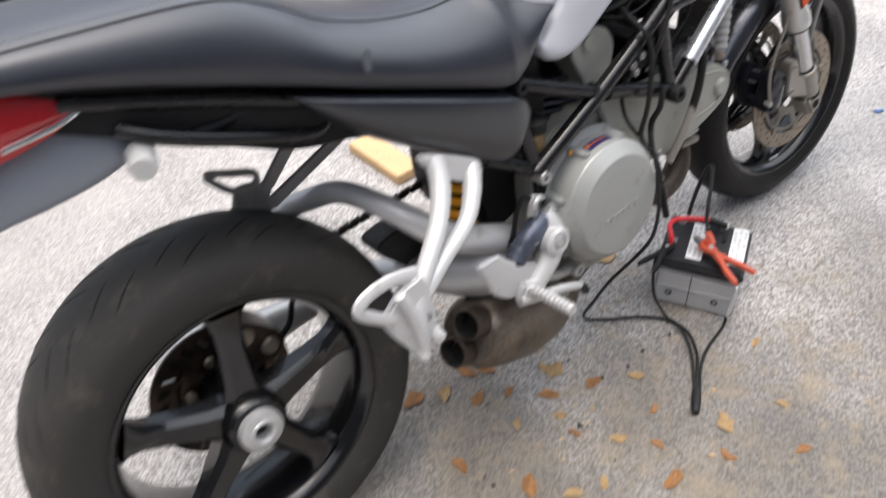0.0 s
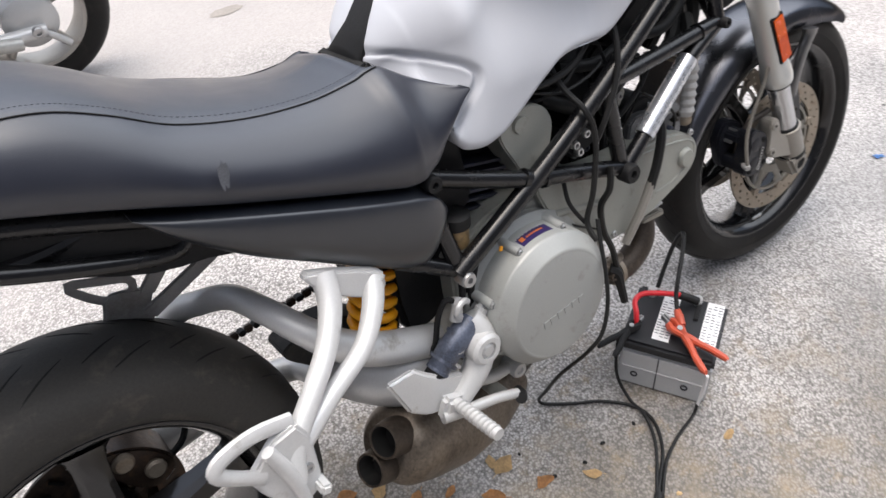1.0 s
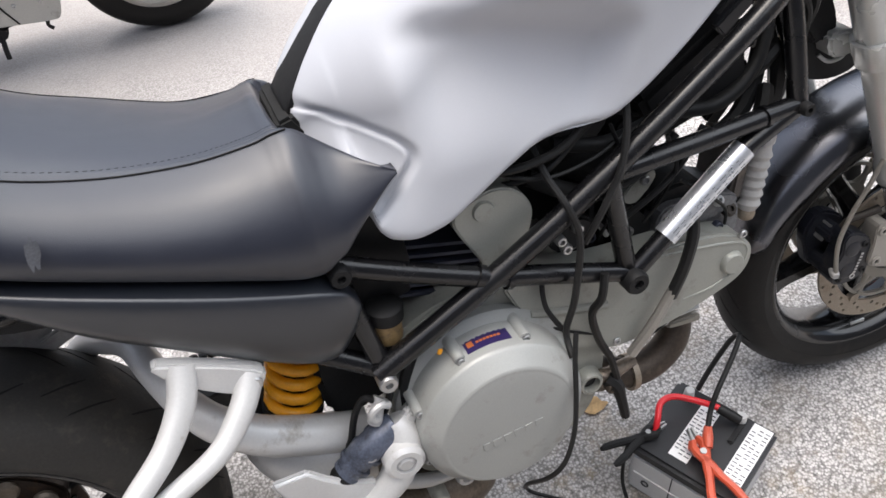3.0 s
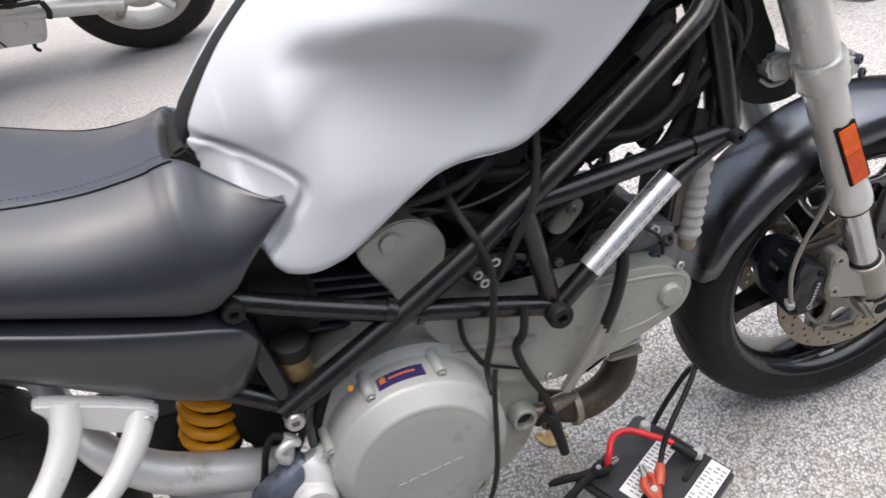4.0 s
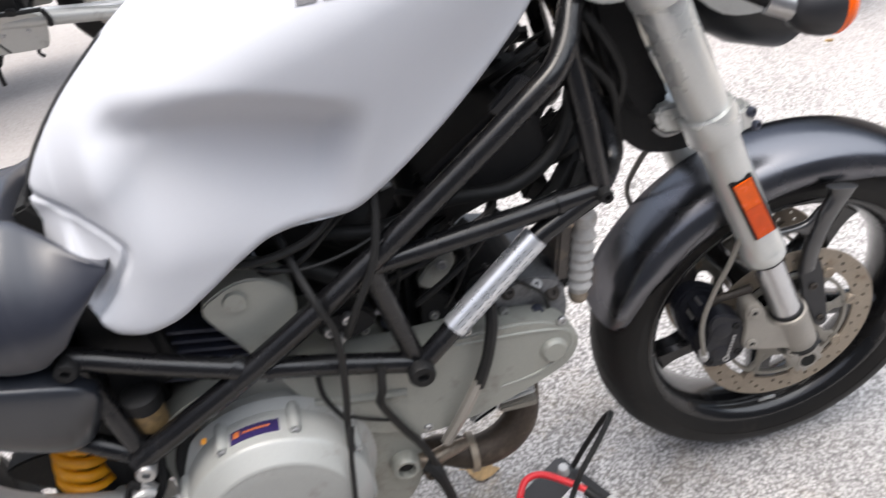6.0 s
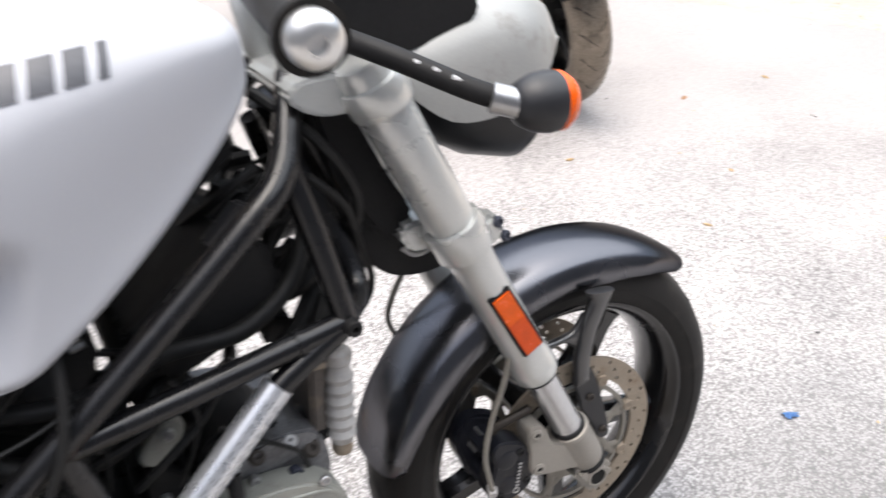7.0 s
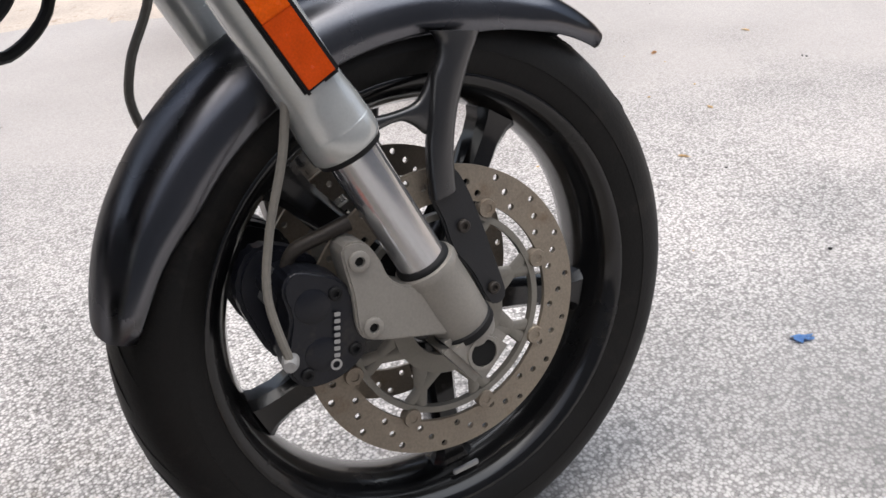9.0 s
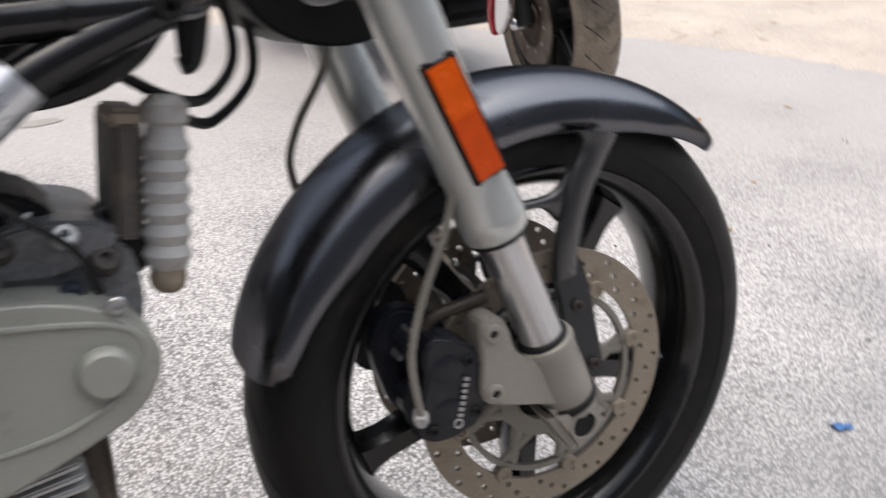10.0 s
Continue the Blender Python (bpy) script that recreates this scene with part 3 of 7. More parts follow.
for k in range(24):
    a = k * math.tau / 24
    part("disc_slot", sweep([(RW[0] + 0.092 * math.cos(a), 0.0395, RW[2] + 0.092 * math.sin(a)), (RW[0] + 0.110 * math.cos(a + 0.1), 0.0395, RW[2] + 0.110 * math.sin(a + 0.1))], 0.0028, 6, 1), STEEL if k % 3 == 0 else SOOT_AND_SHADE, rd)
cal = part("rear_caliper", prism(smooth_outline([(0.055, 0.425), (0.105, 0.408), (0.140, 0.365), (0.130, 0.335), (0.095, 0.330), (0.060, 0.375)]), 0.012, 0.078, 0.008), GRIME, bike, "brown grimy rear brake caliper")
for x, z in ((0.078, 0.400), (0.112, 0.362)):
    part("piston_cap", lathe([(0, 0.004), (0.012, 0.004), (0.016, 0.008), (0.016, 0.016), (0, 0.016)], (x, 0, z), 20), RUST, cal)
part("caliper_pipe", sweep([(0.135, 0.03, 0.35), (0.165, 0.04, 0.36), (0.19, 0.05, 0.40), (0.24, 0.06, 0.45)], 0.005, 8, 4), BLACK, cal)
teeth = 38
outline = []
for k in range(teeth * 4):
    a, r = k * math.tau / (teeth * 4), (0.098, 0.104, 0.104, 0.098)[k % 4]
    outline.append((RW[0] + r * math.cos(a), RW[2] + r * math.sin(a)))
part("sprocket", prism(outline, 0.066, 0.072, 0), GRIME, rear, "brown greasy sprocket")
part("sprocket_carrier", lathe([(0, 0.05), (0.05, 0.05), (0.066, 0.056), (0.070, 0.064), (0.070, 0.080), (0, 0.080)], RW, 32), GRIME, rear)
for k in range(5):
    a = k * math.tau / 5 + 0.4
    part("carrier_nut", bolt((RW[0] + 0.055 * math.cos(a), 0.052, RW[2] + 0.055 * math.sin(a)), 0.008, 0.010), RUST, rear)
# single-sided swingarm: a body on the far side and an arched brace over the tyre
bm = sweep([(0.53, -0.115, 0.405), (0.43, -0.13, 0.462), (0.375, -0.126, 0.505), (0.345, -0.105, 0.536), (0.320, -0.06, 0.559), (0.297, 0.0, 0.567), (0.264, 0.05, 0.551), (0.228, 0.09, 0.525), (0.15, 0.125, 0.44), (0.06, 0.13, 0.35)], [0.026, 0.0255, 0.023, 0.0205, 0.019, 0.0185, 0.0185, 0.019, 0.021, 0.024], 16, 8)
part("swingarm_arch", bm, WHITE_ALLOY, bike, "arched silver swingarm tube passing over the tyre")
bm = sweep([(0.54, -0.10, 0.36), (0.47, -0.09, 0.365), (0.42, -0.05, 0.366), (0.395, 0.03, 0.335), (0.365, 0.10, 0.322), (0.22, 0.125, 0.312), (0.026, 0.13, 0.309)], [0.052, 0.054, 0.040, 0.024, 0.022, 0.028, 0.05], 16, 6)
part("swingarm", bm, ALLOY, bike, "cast silver swingarm body")
bm = lathe([(0, 0.09), (0.068, 0.09), (0.072, 0.10), (0.072, 0.155), (0.06, 0.165), (0, 0.165)], RW, 40)
part("axle_carrier", bm, ALLOY, bike, "round cast axle carrier")
part("hugger", prism(smooth_outline([(0.338, 0.436), (0.365, 0.446), (0.405, 0.448), (0.45, 0.438), (0.49, 0.40), (0.475, 0.345), (0.43, 0.340), (0.405, 0.342), (0.385, 0.372), (0.358, 0.400), (0.342, 0.418)], 3), 0.0, 0.055, 0.010), RUBBER_DUSTY, bike, "dusty black hugger ahead of the rear tyre")
# chain with separate links
chain = spline([(0.0, 0.082, 0.421), (0.2, 0.082, 0.440), (0.38, 0.082, 0.452), (0.56, 0.082, 0.462)], 14)
for i in range(len(chain) - 1):
    c, d = (chain[i] + chain[i + 1]) / 2, chain[i + 1] - chain[i]
    w = 0.0045 if i % 2 else 0.008
    bm = block((d.length * 1.04 if i % 2 else d.length * 0.86, w * 2, 0.0145 if i % 2 else 0.010), Matrix.Translation(c) @ pose(0, 0, 0, 0, -math.degrees(math.atan2(d.z, d.x)), 0), 0.002)
    part("chain_link", bm, GRIME if i % 2 else BLACK, bike)

# shock absorber with its yellow spring
bm = bmesh.new()
turns, sa, sb = 7.2, Vector((0.460, -0.066, 0.447)), Vector((0.502, -0.060, 0.603))
ax = (sb - sa).normalized()
pts = []
for i in range(int(turns * 14) + 1):
    a = i / 14 * math.tau
    pts.append(sa + (sb - sa) * (i / (turns * 14)) + Vector((math.cos(-a) * 0.030, math.sin(-a) * 0.030, -math.cos(-a) * 0.008)))
sweep(pts, 0.0078, 10, 1, bm)
shock = part("shock_absorber", lathe([(0, -0.04), (0.02, -0.04), (0.024, -0.01), (0.040, -0.008), (0.040, 0.004), (0.016, 0.006), (0.016, 0.155), (0.038, 0.160), (0.040, 0.175), (0.02, 0.18), (0, 0.18)], sa, 24, axis=ax), BLACK, bike, "black shock absorber")
part("spring", bm, YELLOW, shock, "bright yellow coil spring")

# ---- seat, side panels and tail ----
def loft(stations, along=6, across=4, shape=None, caps=True):
    """A skin through half-sections (lists of (x, y, z), y >= 0), mirrored to the other side."""
    cols = [spline([s[j] for s in stations], along) for j in range(len(stations[0]))]
    rings = []
    for i in range(len(cols[0])):
        half = spline([c[i] for c in cols], across)
        if shape:
            half = [shape(v) for v in half]
        rings.append([(v.x, -v.y, v.z) for v in half] + [(v.x, v.y, v.z) for v in half[-2:0:-1]])
    bm = bmesh.new()
    bridge(bm, rings, caps=caps)
    return bm


SEAT = [(-0.28, 0.955, 0.060, 0.945, 0.068, 0.930), (-0.20, 0.965, 0.088, 0.950, 0.095, 0.922), (-0.10, 0.968, 0.102, 0.950, 0.114, 0.910), (0.0, 0.966, 0.112, 0.947, 0.132, 0.888), (0.10, 0.959, 0.118, 0.942, 0.147, 0.855),
        (0.165, 0.946, 0.118, 0.931, 0.153, 0.832), (0.22, 0.921, 0.115, 0.905, 0.158, 0.811), (0.28, 0.884, 0.112, 0.869, 0.163, 0.787), (0.36, 0.852, 0.107, 0.842, 0.168, 0.757), (0.44, 0.838, 0.102, 0.829, 0.172, 0.728),
        (0.50, 0.844, 0.102, 0.831, 0.174, 0.706), (0.520, 0.849, 0.102, 0.835, 0.174, 0.701), (0.531, 0.838, 0.103, 0.837, 0.1745, 0.701), (0.539, 0.775, 0.102, 0.837, 0.1742, 0.703), (0.548, 0.730, 0.100, 0.833, 0.1735, 0.709), (0.562, 0.715, 0.105, 0.822, 0.172, 0.717), (0.578, 0.715, 0.116, 0.811, 0.170, 0.735), (0.600, 0.725, 0.138, 0.800, 0.1675, 0.757), (0.618, 0.745, 0.154, 0.793, 0.1655, 0.775), (0.630, 0.775, 0.163, 0.789, 0.165, 0.785)]
rows = []
for x, zt, ws, zs, wb, zb in SEAT:
    hgt, peak = zs - zb, min(1.0, max(0.0, (x - 0.36) / 0.14))
    f = 1.0 - 0.9 * min(1.0, max(0.0, (x - 0.53) / 0.08))
    rows.append([(x, 0, zb + 0.004), (x, wb * 0.86, zb + 0.002), (x, wb - 0.004, zb), (x, wb + 0.004 * f, zb + 0.05 * hgt), (x, wb * (0.84 + 0.16 * f) + ws * 0.16 * (1 - f) + 0.009 * f, zb + 0.28 * hgt), (x, wb * (0.56 + 0.30 * f) + ws * (0.44 - 0.30 * f) + 0.008 * f, zb + 0.56 * hgt), (x, wb * (0.24 + 0.26 * f) + ws * (0.76 - 0.26 * f) + 0.006 * f, zb + 0.83 * hgt), (x, ws, zs),
                 (x, ws * 0.90, zs + (0.30 - 0.14 * peak) * (zt - zs)), (x, ws * 0.68, zs + (0.70 - 0.28 * peak) * (zt - zs)), (x, ws * 0.34, zs + (0.95 - 0.16 * peak) * (zt - zs)), (x, 0, zt)])
bm = loft(rows, 6, 3)


def settle(q):
    """The worn seat sags towards its stand side near the tank."""
    u = min(1.0, max(0.0, (q[0] - 0.33) / 0.17))
    return (q[0], q[1], q[2] - 0.10 * max(0.0, q[1] + 0.105) * u * u * (3 - 2 * u))


for v in bm.verts:
    v.co = settle(v.co)
seat = part("seat", bm, LEATHER, bike, "black vinyl seat with a stitched seam", 60)
for sd in (-1, 1):
    part("seam", sweep([settle((x, sd * (ws + 0.0016), zs)) for x, zt, ws, zs, wb, zb in SEAT[:14]], 0.0010, 6, 5), SOOT_AND_SHADE, seat, "raised black seam piping")
    if sd > 0:
        continue
    bm = bmesh.new()
    stitch = spline([(x, sd * (ws * 0.975), zs + 0.0062 + 0.1 * (zt - zs)) for x, zt, ws, zs, wb, zb in SEAT[:14]], 24)
    for a, b in list(zip(stitch, stitch[1:]))[::2]:
        sweep([a, b], 0.0004, 4, 1, bm)
    part("stitching", bm, PLASTIC, seat)
bm = disc_mesh(0, 0, 0.005, 0.018, 0, 8, 16, 0.5)
part("scuff", bm, surface("scuffed_vinyl", (0.080, 0.084, 0.096), 0.5, var=0.4, scale=60, fine=500, bump=0.1), seat, "pale scuff mark", m=Matrix.Translation((0.293, -0.1812, 0.824)) @ pose(0, 0, 0, 78, 12, 0))

for sd in (-1, 1):
    # panel below the seat: tapered at the tail end, deep and bulged ahead
    P = [(0.195, 0.806, 0.804, 0.155), (0.235, 0.791, 0.758, 0.168), (0.30, 0.768, 0.704, 0.180), (0.37, 0.742, 0.658, 0.186), (0.43, 0.719, 0.617, 0.188), (0.49, 0.696, 0.580, 0.186), (0.525, 0.683, 0.575, 0.184), (0.550, 0.668, 0.600, 0.178), (0.562, 0.650, 0.628, 0.170)]
    cols = []
    for x, zt, zb, w in P:
        h = zt - zb
        cols.append([(x, sd * (w - 0.05), zt), (x, sd * (w - 0.012), zt), (x, sd * (w - 0.002), zt - 0.05 * h), (x, sd * w, zt - 0.35 * h), (x, sd * (w - 0.004), zt - 0.68 * h), (x, sd * (w - 0.018), zt - 0.93 * h), (x, sd * (w - 0.04), zb), (x, sd * (w - 0.06), zb)])
    cols = [spline([c[j] for c in cols], 5) for j in range(8)]
    bm = bmesh.new()
    bridge(bm, [spline([c[i] for c in cols], 3, closed=True) for i in range(len(cols[0]))])
    part("side_panel", bm, SIDE, bike, "satin black side panel under the seat", 50)
bm = loft([[(x, 0, zb), (x, w * 0.9, zb), (x, w, zb + 0.01), (x, w, zt - 0.01), (x, w * 0.9, zt), (x, 0, zt)] for x, w, zb, zt in ((-0.22, 0.06, 0.90, 0.93), (-0.05, 0.095, 0.84, 0.91), (0.1, 0.115, 0.768, 0.85), (0.2, 0.122, 0.722, 0.81), (0.3, 0.13, 0.70, 0.77), (0.52, 0.13, 0.60, 0.70))], 3, 2)
part("undertray", bm, BLACK, bike, "dull black tray under the seat")
bm = loft([[(x, 0, zb), (x, w * 0.8, zb), (x, w, zb + 0.018), (x, w * 0.96, zt - 0.014), (x, w * 0.8, zt), (x, 0, zt)] for x, w, zb, zt in ((-0.24, 0.045, 0.71, 0.76), (-0.17, 0.06, 0.745, 0.81), (-0.10, 0.078, 0.757, 0.845), (-0.03, 0.09, 0.770, 0.850), (0.045, 0.092, 0.795, 0.842))], 5, 4)
part("tail_fairing", bm, TAIL, bike, "blue-grey plastic tail fairing")
bm = loft([[(x, 0, zb), (x, w * 0.85, zb), (x, w, zb + 0.012), (x, w, zt - 0.012), (x, w * 0.85, zt), (x, 0, zt)] for x, w, zb, zt in ((-0.25, 0.05, 0.850, 0.900), (-0.20, 0.075, 0.828, 0.918), (-0.12, 0.088, 0.834, 0.912), (-0.045, 0.098, 0.850, 0.888), (-0.030, 0.094, 0.860, 0.878))], 4, 3)
part("tail_light", bm, RED_LENS, bike, "glossy red tail light lens")
part("tail_light_edge", sweep([(-0.12, -0.092, 0.850), (-0.06, -0.1, 0.858), (-0.026, -0.094, 0.866)], 0.004, 8, 4), CHROME, bike)
bm = lathe([(0, -0.02), (0.014, -0.02), (0.017, -0.012), (0.018, 0.02), (0, 0.024)], (0.005, -0.125, 0.792), 20, axis=(0.3, 1, 0.1))
part("rear_indicator", bm, surface("smoky_lens", (0.55, 0.55, 0.54), 0.2, var=0.1, bump=0.02, coat=0.5), bike, "clear rear indicator lens")
for sd in (-1, 1):
    part("grab_tube", sweep([(0.255, sd * 0.118, 0.752), (0.222, sd * 0.122, 0.737), (0.125, sd * 0.126, 0.772), (0.035, sd * 0.122, 0.811), (0.0, sd * 0.10, 0.83)], 0.0105, 12, 5), FRAME, bike, "black subframe tube under the tail")
    part("subframe_tube", sweep([(0.548, sd * 0.135, 0.676), (0.3, sd * 0.125, 0.755), (0.12, sd * 0.115, 0.825), (-0.05, sd * 0.09, 0.878)], 0.0125, 10, 4), FRAME, bike)
    part("tail_stay", sweep([(0.18, sd * 0.11, 0.80), (0.11, sd * 0.115, 0.795), (0.05, sd * 0.115, 0.80)], 0.008, 8, 4), FRAME, bike)
gb = part("guard_bracket", prism(smooth_outline([(0.160, 0.622), (0.212, 0.604), (0.206, 0.580), (0.194, 0.545), (0.140, 0.570), (0.145, 0.596)], 3), 0.056, 0.064, 0.003), BRACKET, bike, "grey moulded bracket above the rear tyre")
part("guard_strut", prism([(0.250, 0.658), (0.276, 0.648), (0.214, 0.592), (0.192, 0.602)], 0.055, 0.062, 0.003), BRACKET, gb)
part("guard_strut", prism([(0.340, 0.640), (0.362, 0.626), (0.202, 0.562), (0.188, 0.582)], 0.046, 0.053, 0.003), BRACKET, gb)
bm = sweep([(0.121, 0.060, 0.658), (0.160, 0.060, 0.644), (0.192, 0.060, 0.630), (0.190, 0.060, 0.612), (0.160, 0.060, 0.612), (0.135, 0.060, 0.634)], 0.0065, 8, 3, closed=True, flat=0.5)
part("guard_loop", bm, BRACKET, gb, "grey triangular bracket wing")

# ---- tank ----
def ease(lo, hi, v):
    u = min(1.0, max(0.0, (v - lo) / (hi - lo)))
    return u * u * (3 - 2 * u)


def curve(table, x):
    """Smooth monotone interpolation through (x, value) pairs."""
    xs, ys = [p[0] for p in table], [p[1] for p in table]
    n = len(xs)
    d = [(ys[i + 1] - ys[i]) / (xs[i + 1] - xs[i]) for i in range(n - 1)]
    m = [d[0]] + [0.0 if d[i - 1] * d[i] <= 0 else 2 * d[i - 1] * d[i] / (d[i - 1] + d[i]) for i in range(1, n - 1)] + [d[-1]]
    i = min(max(sum(1 for q in xs if q <= x) - 1, 0), n - 2)
    h = xs[i + 1] - xs[i]
    t = min(1.0, max(0.0, (x - xs[i]) / h))
    return (2 * t**3 - 3 * t * t + 1) * ys[i] + (t**3 - 2 * t * t + t) * h * m[i] + (3 * t * t - 2 * t**3) * ys[i + 1] + (t**3 - t * t) * h * m[i + 1]


# the crease that follows the seat's edge, between the tank's body and its lip
GROOVE = spline([(0.500, 0, 0.850), (0.554, 0, 0.8395), (0.580, 0, 0.8335), (0.603, 0, 0.8270), (0.625, 0, 0.8190), (0.641, 0, 0.8110), (0.651, 0, 0.7985), (0.646, 0, 0.7830), (0.625, 0, 0.760), (0.598, 0, 0.736), (0.57, 0, 0.71)], 8)
BOTTOM = [(0.550, 0.760), (0.585, 0.748), (0.596, 0.737), (0.603, 0.716), (0.615, 0.704), (0.640, 0.6985), (0.668, 0.703), (0.705, 0.722), (0.755, 0.752), (0.790, 0.768), (0.818, 0.7715), (0.868, 0.769), (0.882, 0.772), (0.905, 0.783), (0.95, 0.808), (1.01, 0.846), (1.065, 0.885), (1.11, 0.917), (1.138, 0.940), (1.146, 0.952)]
CROWN = [(0.550, 0.836), (0.558, 0.850), (0.570, 0.866), (0.590, 0.888), (0.615, 0.912), (0.655, 0.943), (0.705, 0.978), (0.755, 1.004), (0.808, 1.027), (0.868, 1.046), (0.905, 1.053), (0.95, 1.056), (1.01, 1.050), (1.065, 1.036), (1.11, 1.014), (1.138, 0.992), (1.146, 0.980)]
WIDTH = [(0.550, 0.044), (0.554, 0.052), (0.565, 0.065), (0.580, 0.079), (0.602, 0.101), (0.627, 0.129), (0.652, 0.154), (0.680, 0.168), (0.715, 0.176), (0.808, 0.184), (0.905, 0.183), (0.95, 0.177), (1.01, 0.165), (1.065, 0.146), (1.11, 0.117), (1.132, 0.085), (1.141, 0.056), (1.146, 0.030)]
WAIST = [(0.550, 0.060), (0.565, 0.085), (0.580, 0.118), (0.591, 0.154), (0.600, 0.164), (0.655, 0.172), (0.808, 0.170), (0.905, 0.168), (0.95, 0.163), (1.01, 0.152), (1.065, 0.136), (1.11, 0.110), (1.132, 0.080), (1.141, 0.052), (1.146, 0.026)]


def tank_side(x, z, y):
    """The tank's half-width with the knee recess, front ridge, crease and lip pressed in."""
    line = 0.936 - 0.02 * (x - 0.66) - 1.05 * max(0.0, x - 0.745) ** 1.7
    below = line - z
    ahead = (x - 0.878) * 0.935 - (z - 0.773) * 0.354
    deep = ease(-0.012, 0.040, below) * (1 - ease(0.046, 0.17, below)) * ease(0.635, 0.70, x) * (1 - ease(-0.042, 0.006, ahead)) * ease(0.55, 0.9, y / curve(WIDTH, x))
    y -= 0.036 * deep
    return y


def crease(x, z):
    """How deep the crease and the lip behind it are pressed in."""
    if x > 0.70 or z > 0.92:
        return 0.0
    q = Vector((x, 0, z))
    i = min(range(len(GROOVE)), key=lambda k: (q - GROOVE[k]).length)
    a, b = GROOVE[max(i - 1, 0)], GROOVE[min(i + 1, len(GROOVE) - 1)]
    t = (b - a).normalized()
    s = (q - GROOVE[i]).x * t.z - (q - GROOVE[i]).z * t.x
    return 0.0095 * math.exp(-((s / 0.0042) ** 2)) + 0.0040 * ease(0.0, 0.012, s) + 0.010 * ease(0.040, 0.070, s)


xs = [0.550 + 0.0022 * i for i in range(64)] + [0.692 + 0.0075 * i for i in range(58)] + [1.131, 1.136, 1.140, 1.143, 1.146]
rings = []
for x in xs:
    zb, zt, wu, wl = curve(BOTTOM, x), curve(CROWN, x), curve(WIDTH, x), curve(WAIST, x)
    zu = zb + 0.62 * (zt - zb)
    half = [(0.0, zb + 0.012), (wl * 0.5, zb + 0.010), (wl - 0.020, zb + 0.002)]
    for k in range(1, 7):
        a = k / 6 * math.pi / 2
        half.append((wl - 0.014 + 0.014 * math.sin(a), zb + 0.014 - 0.014 * math.cos(a)))
    n = 78
    for k in range(1, n + 1):
        u = k / n
        half.append((wl + (wu - wl) * ease(0, 1, u), zb + 0.014 + (zu - zb - 0.014) * u))
    m = 56
    for k in range(1, m):
        a = k / (m - 1) * math.pi / 2
        half.append((wu * max(0.0, math.cos(a)) ** 1.0, zu + (zt - zu) * math.sin(a) ** 0.98))
    half = [(tank_side(x, z, y) if y > 0.4 * wu and z > zb + 0.001 else y, z) for y, z in half]
    if x < 0.70:
        flat = half
        half = []
        for k, (y, z) in enumerate(flat):
            (ya, za), (yb, zb2) = flat[max(k - 1, 0)], flat[min(k + 1, len(flat) - 1)]
            n = Vector((zb2 - za, ya - yb)).normalized() if k > 3 else Vector((0, 0))
            g = crease(x, z) * ease(0.0, 0.02, y)
            half.append((max(0.0, y - g * n.x), z - g * n.y))
    rings.append([(x, -y, z) for y, z in half] + [(x, y, z) for y, z in half[-2:0:-1]])
bm = bmesh.new()
bridge(bm, rings)
tank = part("fuel_tank", bm, SILVER, bike, "silver painted fuel tank with a knee recess", 70)
strip = []
for x, y0, y1 in ((0.549, -0.040, 0.040), (0.5495, -0.042, 0.042), (0.552, -0.044, 0.040), (0.558, -0.044, 0.018), (0.570, -0.041, 0.006), (0.590, -0.034, 0.006), (0.615, -0.024, 0.011), (0.645, -0.014, 0.019), (0.68, -0.004, 0.028)):
    zb, zt, wu = curve(BOTTOM, x), curve(CROWN, x), max(curve(WIDTH, x), 0.05)
    zu = zb + 0.62 * (zt - zb)
    low = 0.040 if x < 0.5494 else 0.0
    row = []
    for k in range(13):
        y = y0 + (y1 - y0) * k / 12
        row.append((x - 0.0008, y, zu + (zt - zu) * math.sqrt(max(0.0, 1 - (y / wu) ** 2)) + 0.0012 - low))
    strip.append(row + [(x + 0.002, y, z - 0.006) for _, y, z in row[::-1]])
bm = bmesh.new()
bridge(bm, strip)
part("tank_trim", bm, BLACK, bike, "black rubber strip down the back of the tank", 60)
# a black block fills the gap here and stands in for its shade
part("gap_shade_block", prism([(0.533, 0.800), (0.536, 0.824), (0.554, 0.829), (0.572, 0.800), (0.572, 0.71), (0.533, 0.71)], -0.060, 0.055, 0.004), SOOT_AND_SHADE, bike, "black filler block standing in for the shade between seat and tank")
# maker's lettering on the tank's sides, as plain slanted bars
def tank_y(x, z):
    """Half-width of the tank's upper side at x and z."""
    zb, zt, wu, wl = curve(BOTTOM, x), curve(CROWN, x), curve(WIDTH, x), curve(WAIST, x)
    zu = zb + 0.62 * (zt - zb)
    if z <= zu:
        y = wl + (wu - wl) * ease(0, 1, (z - zb - 0.014) / (zu - zb - 0.014))
    else:
        y = wu * math.cos(math.asin(min(1.0, ((z - zu) / (zt - zu)) ** (1 / 0.98)))) ** 1.0
    return tank_side(x, z, y)


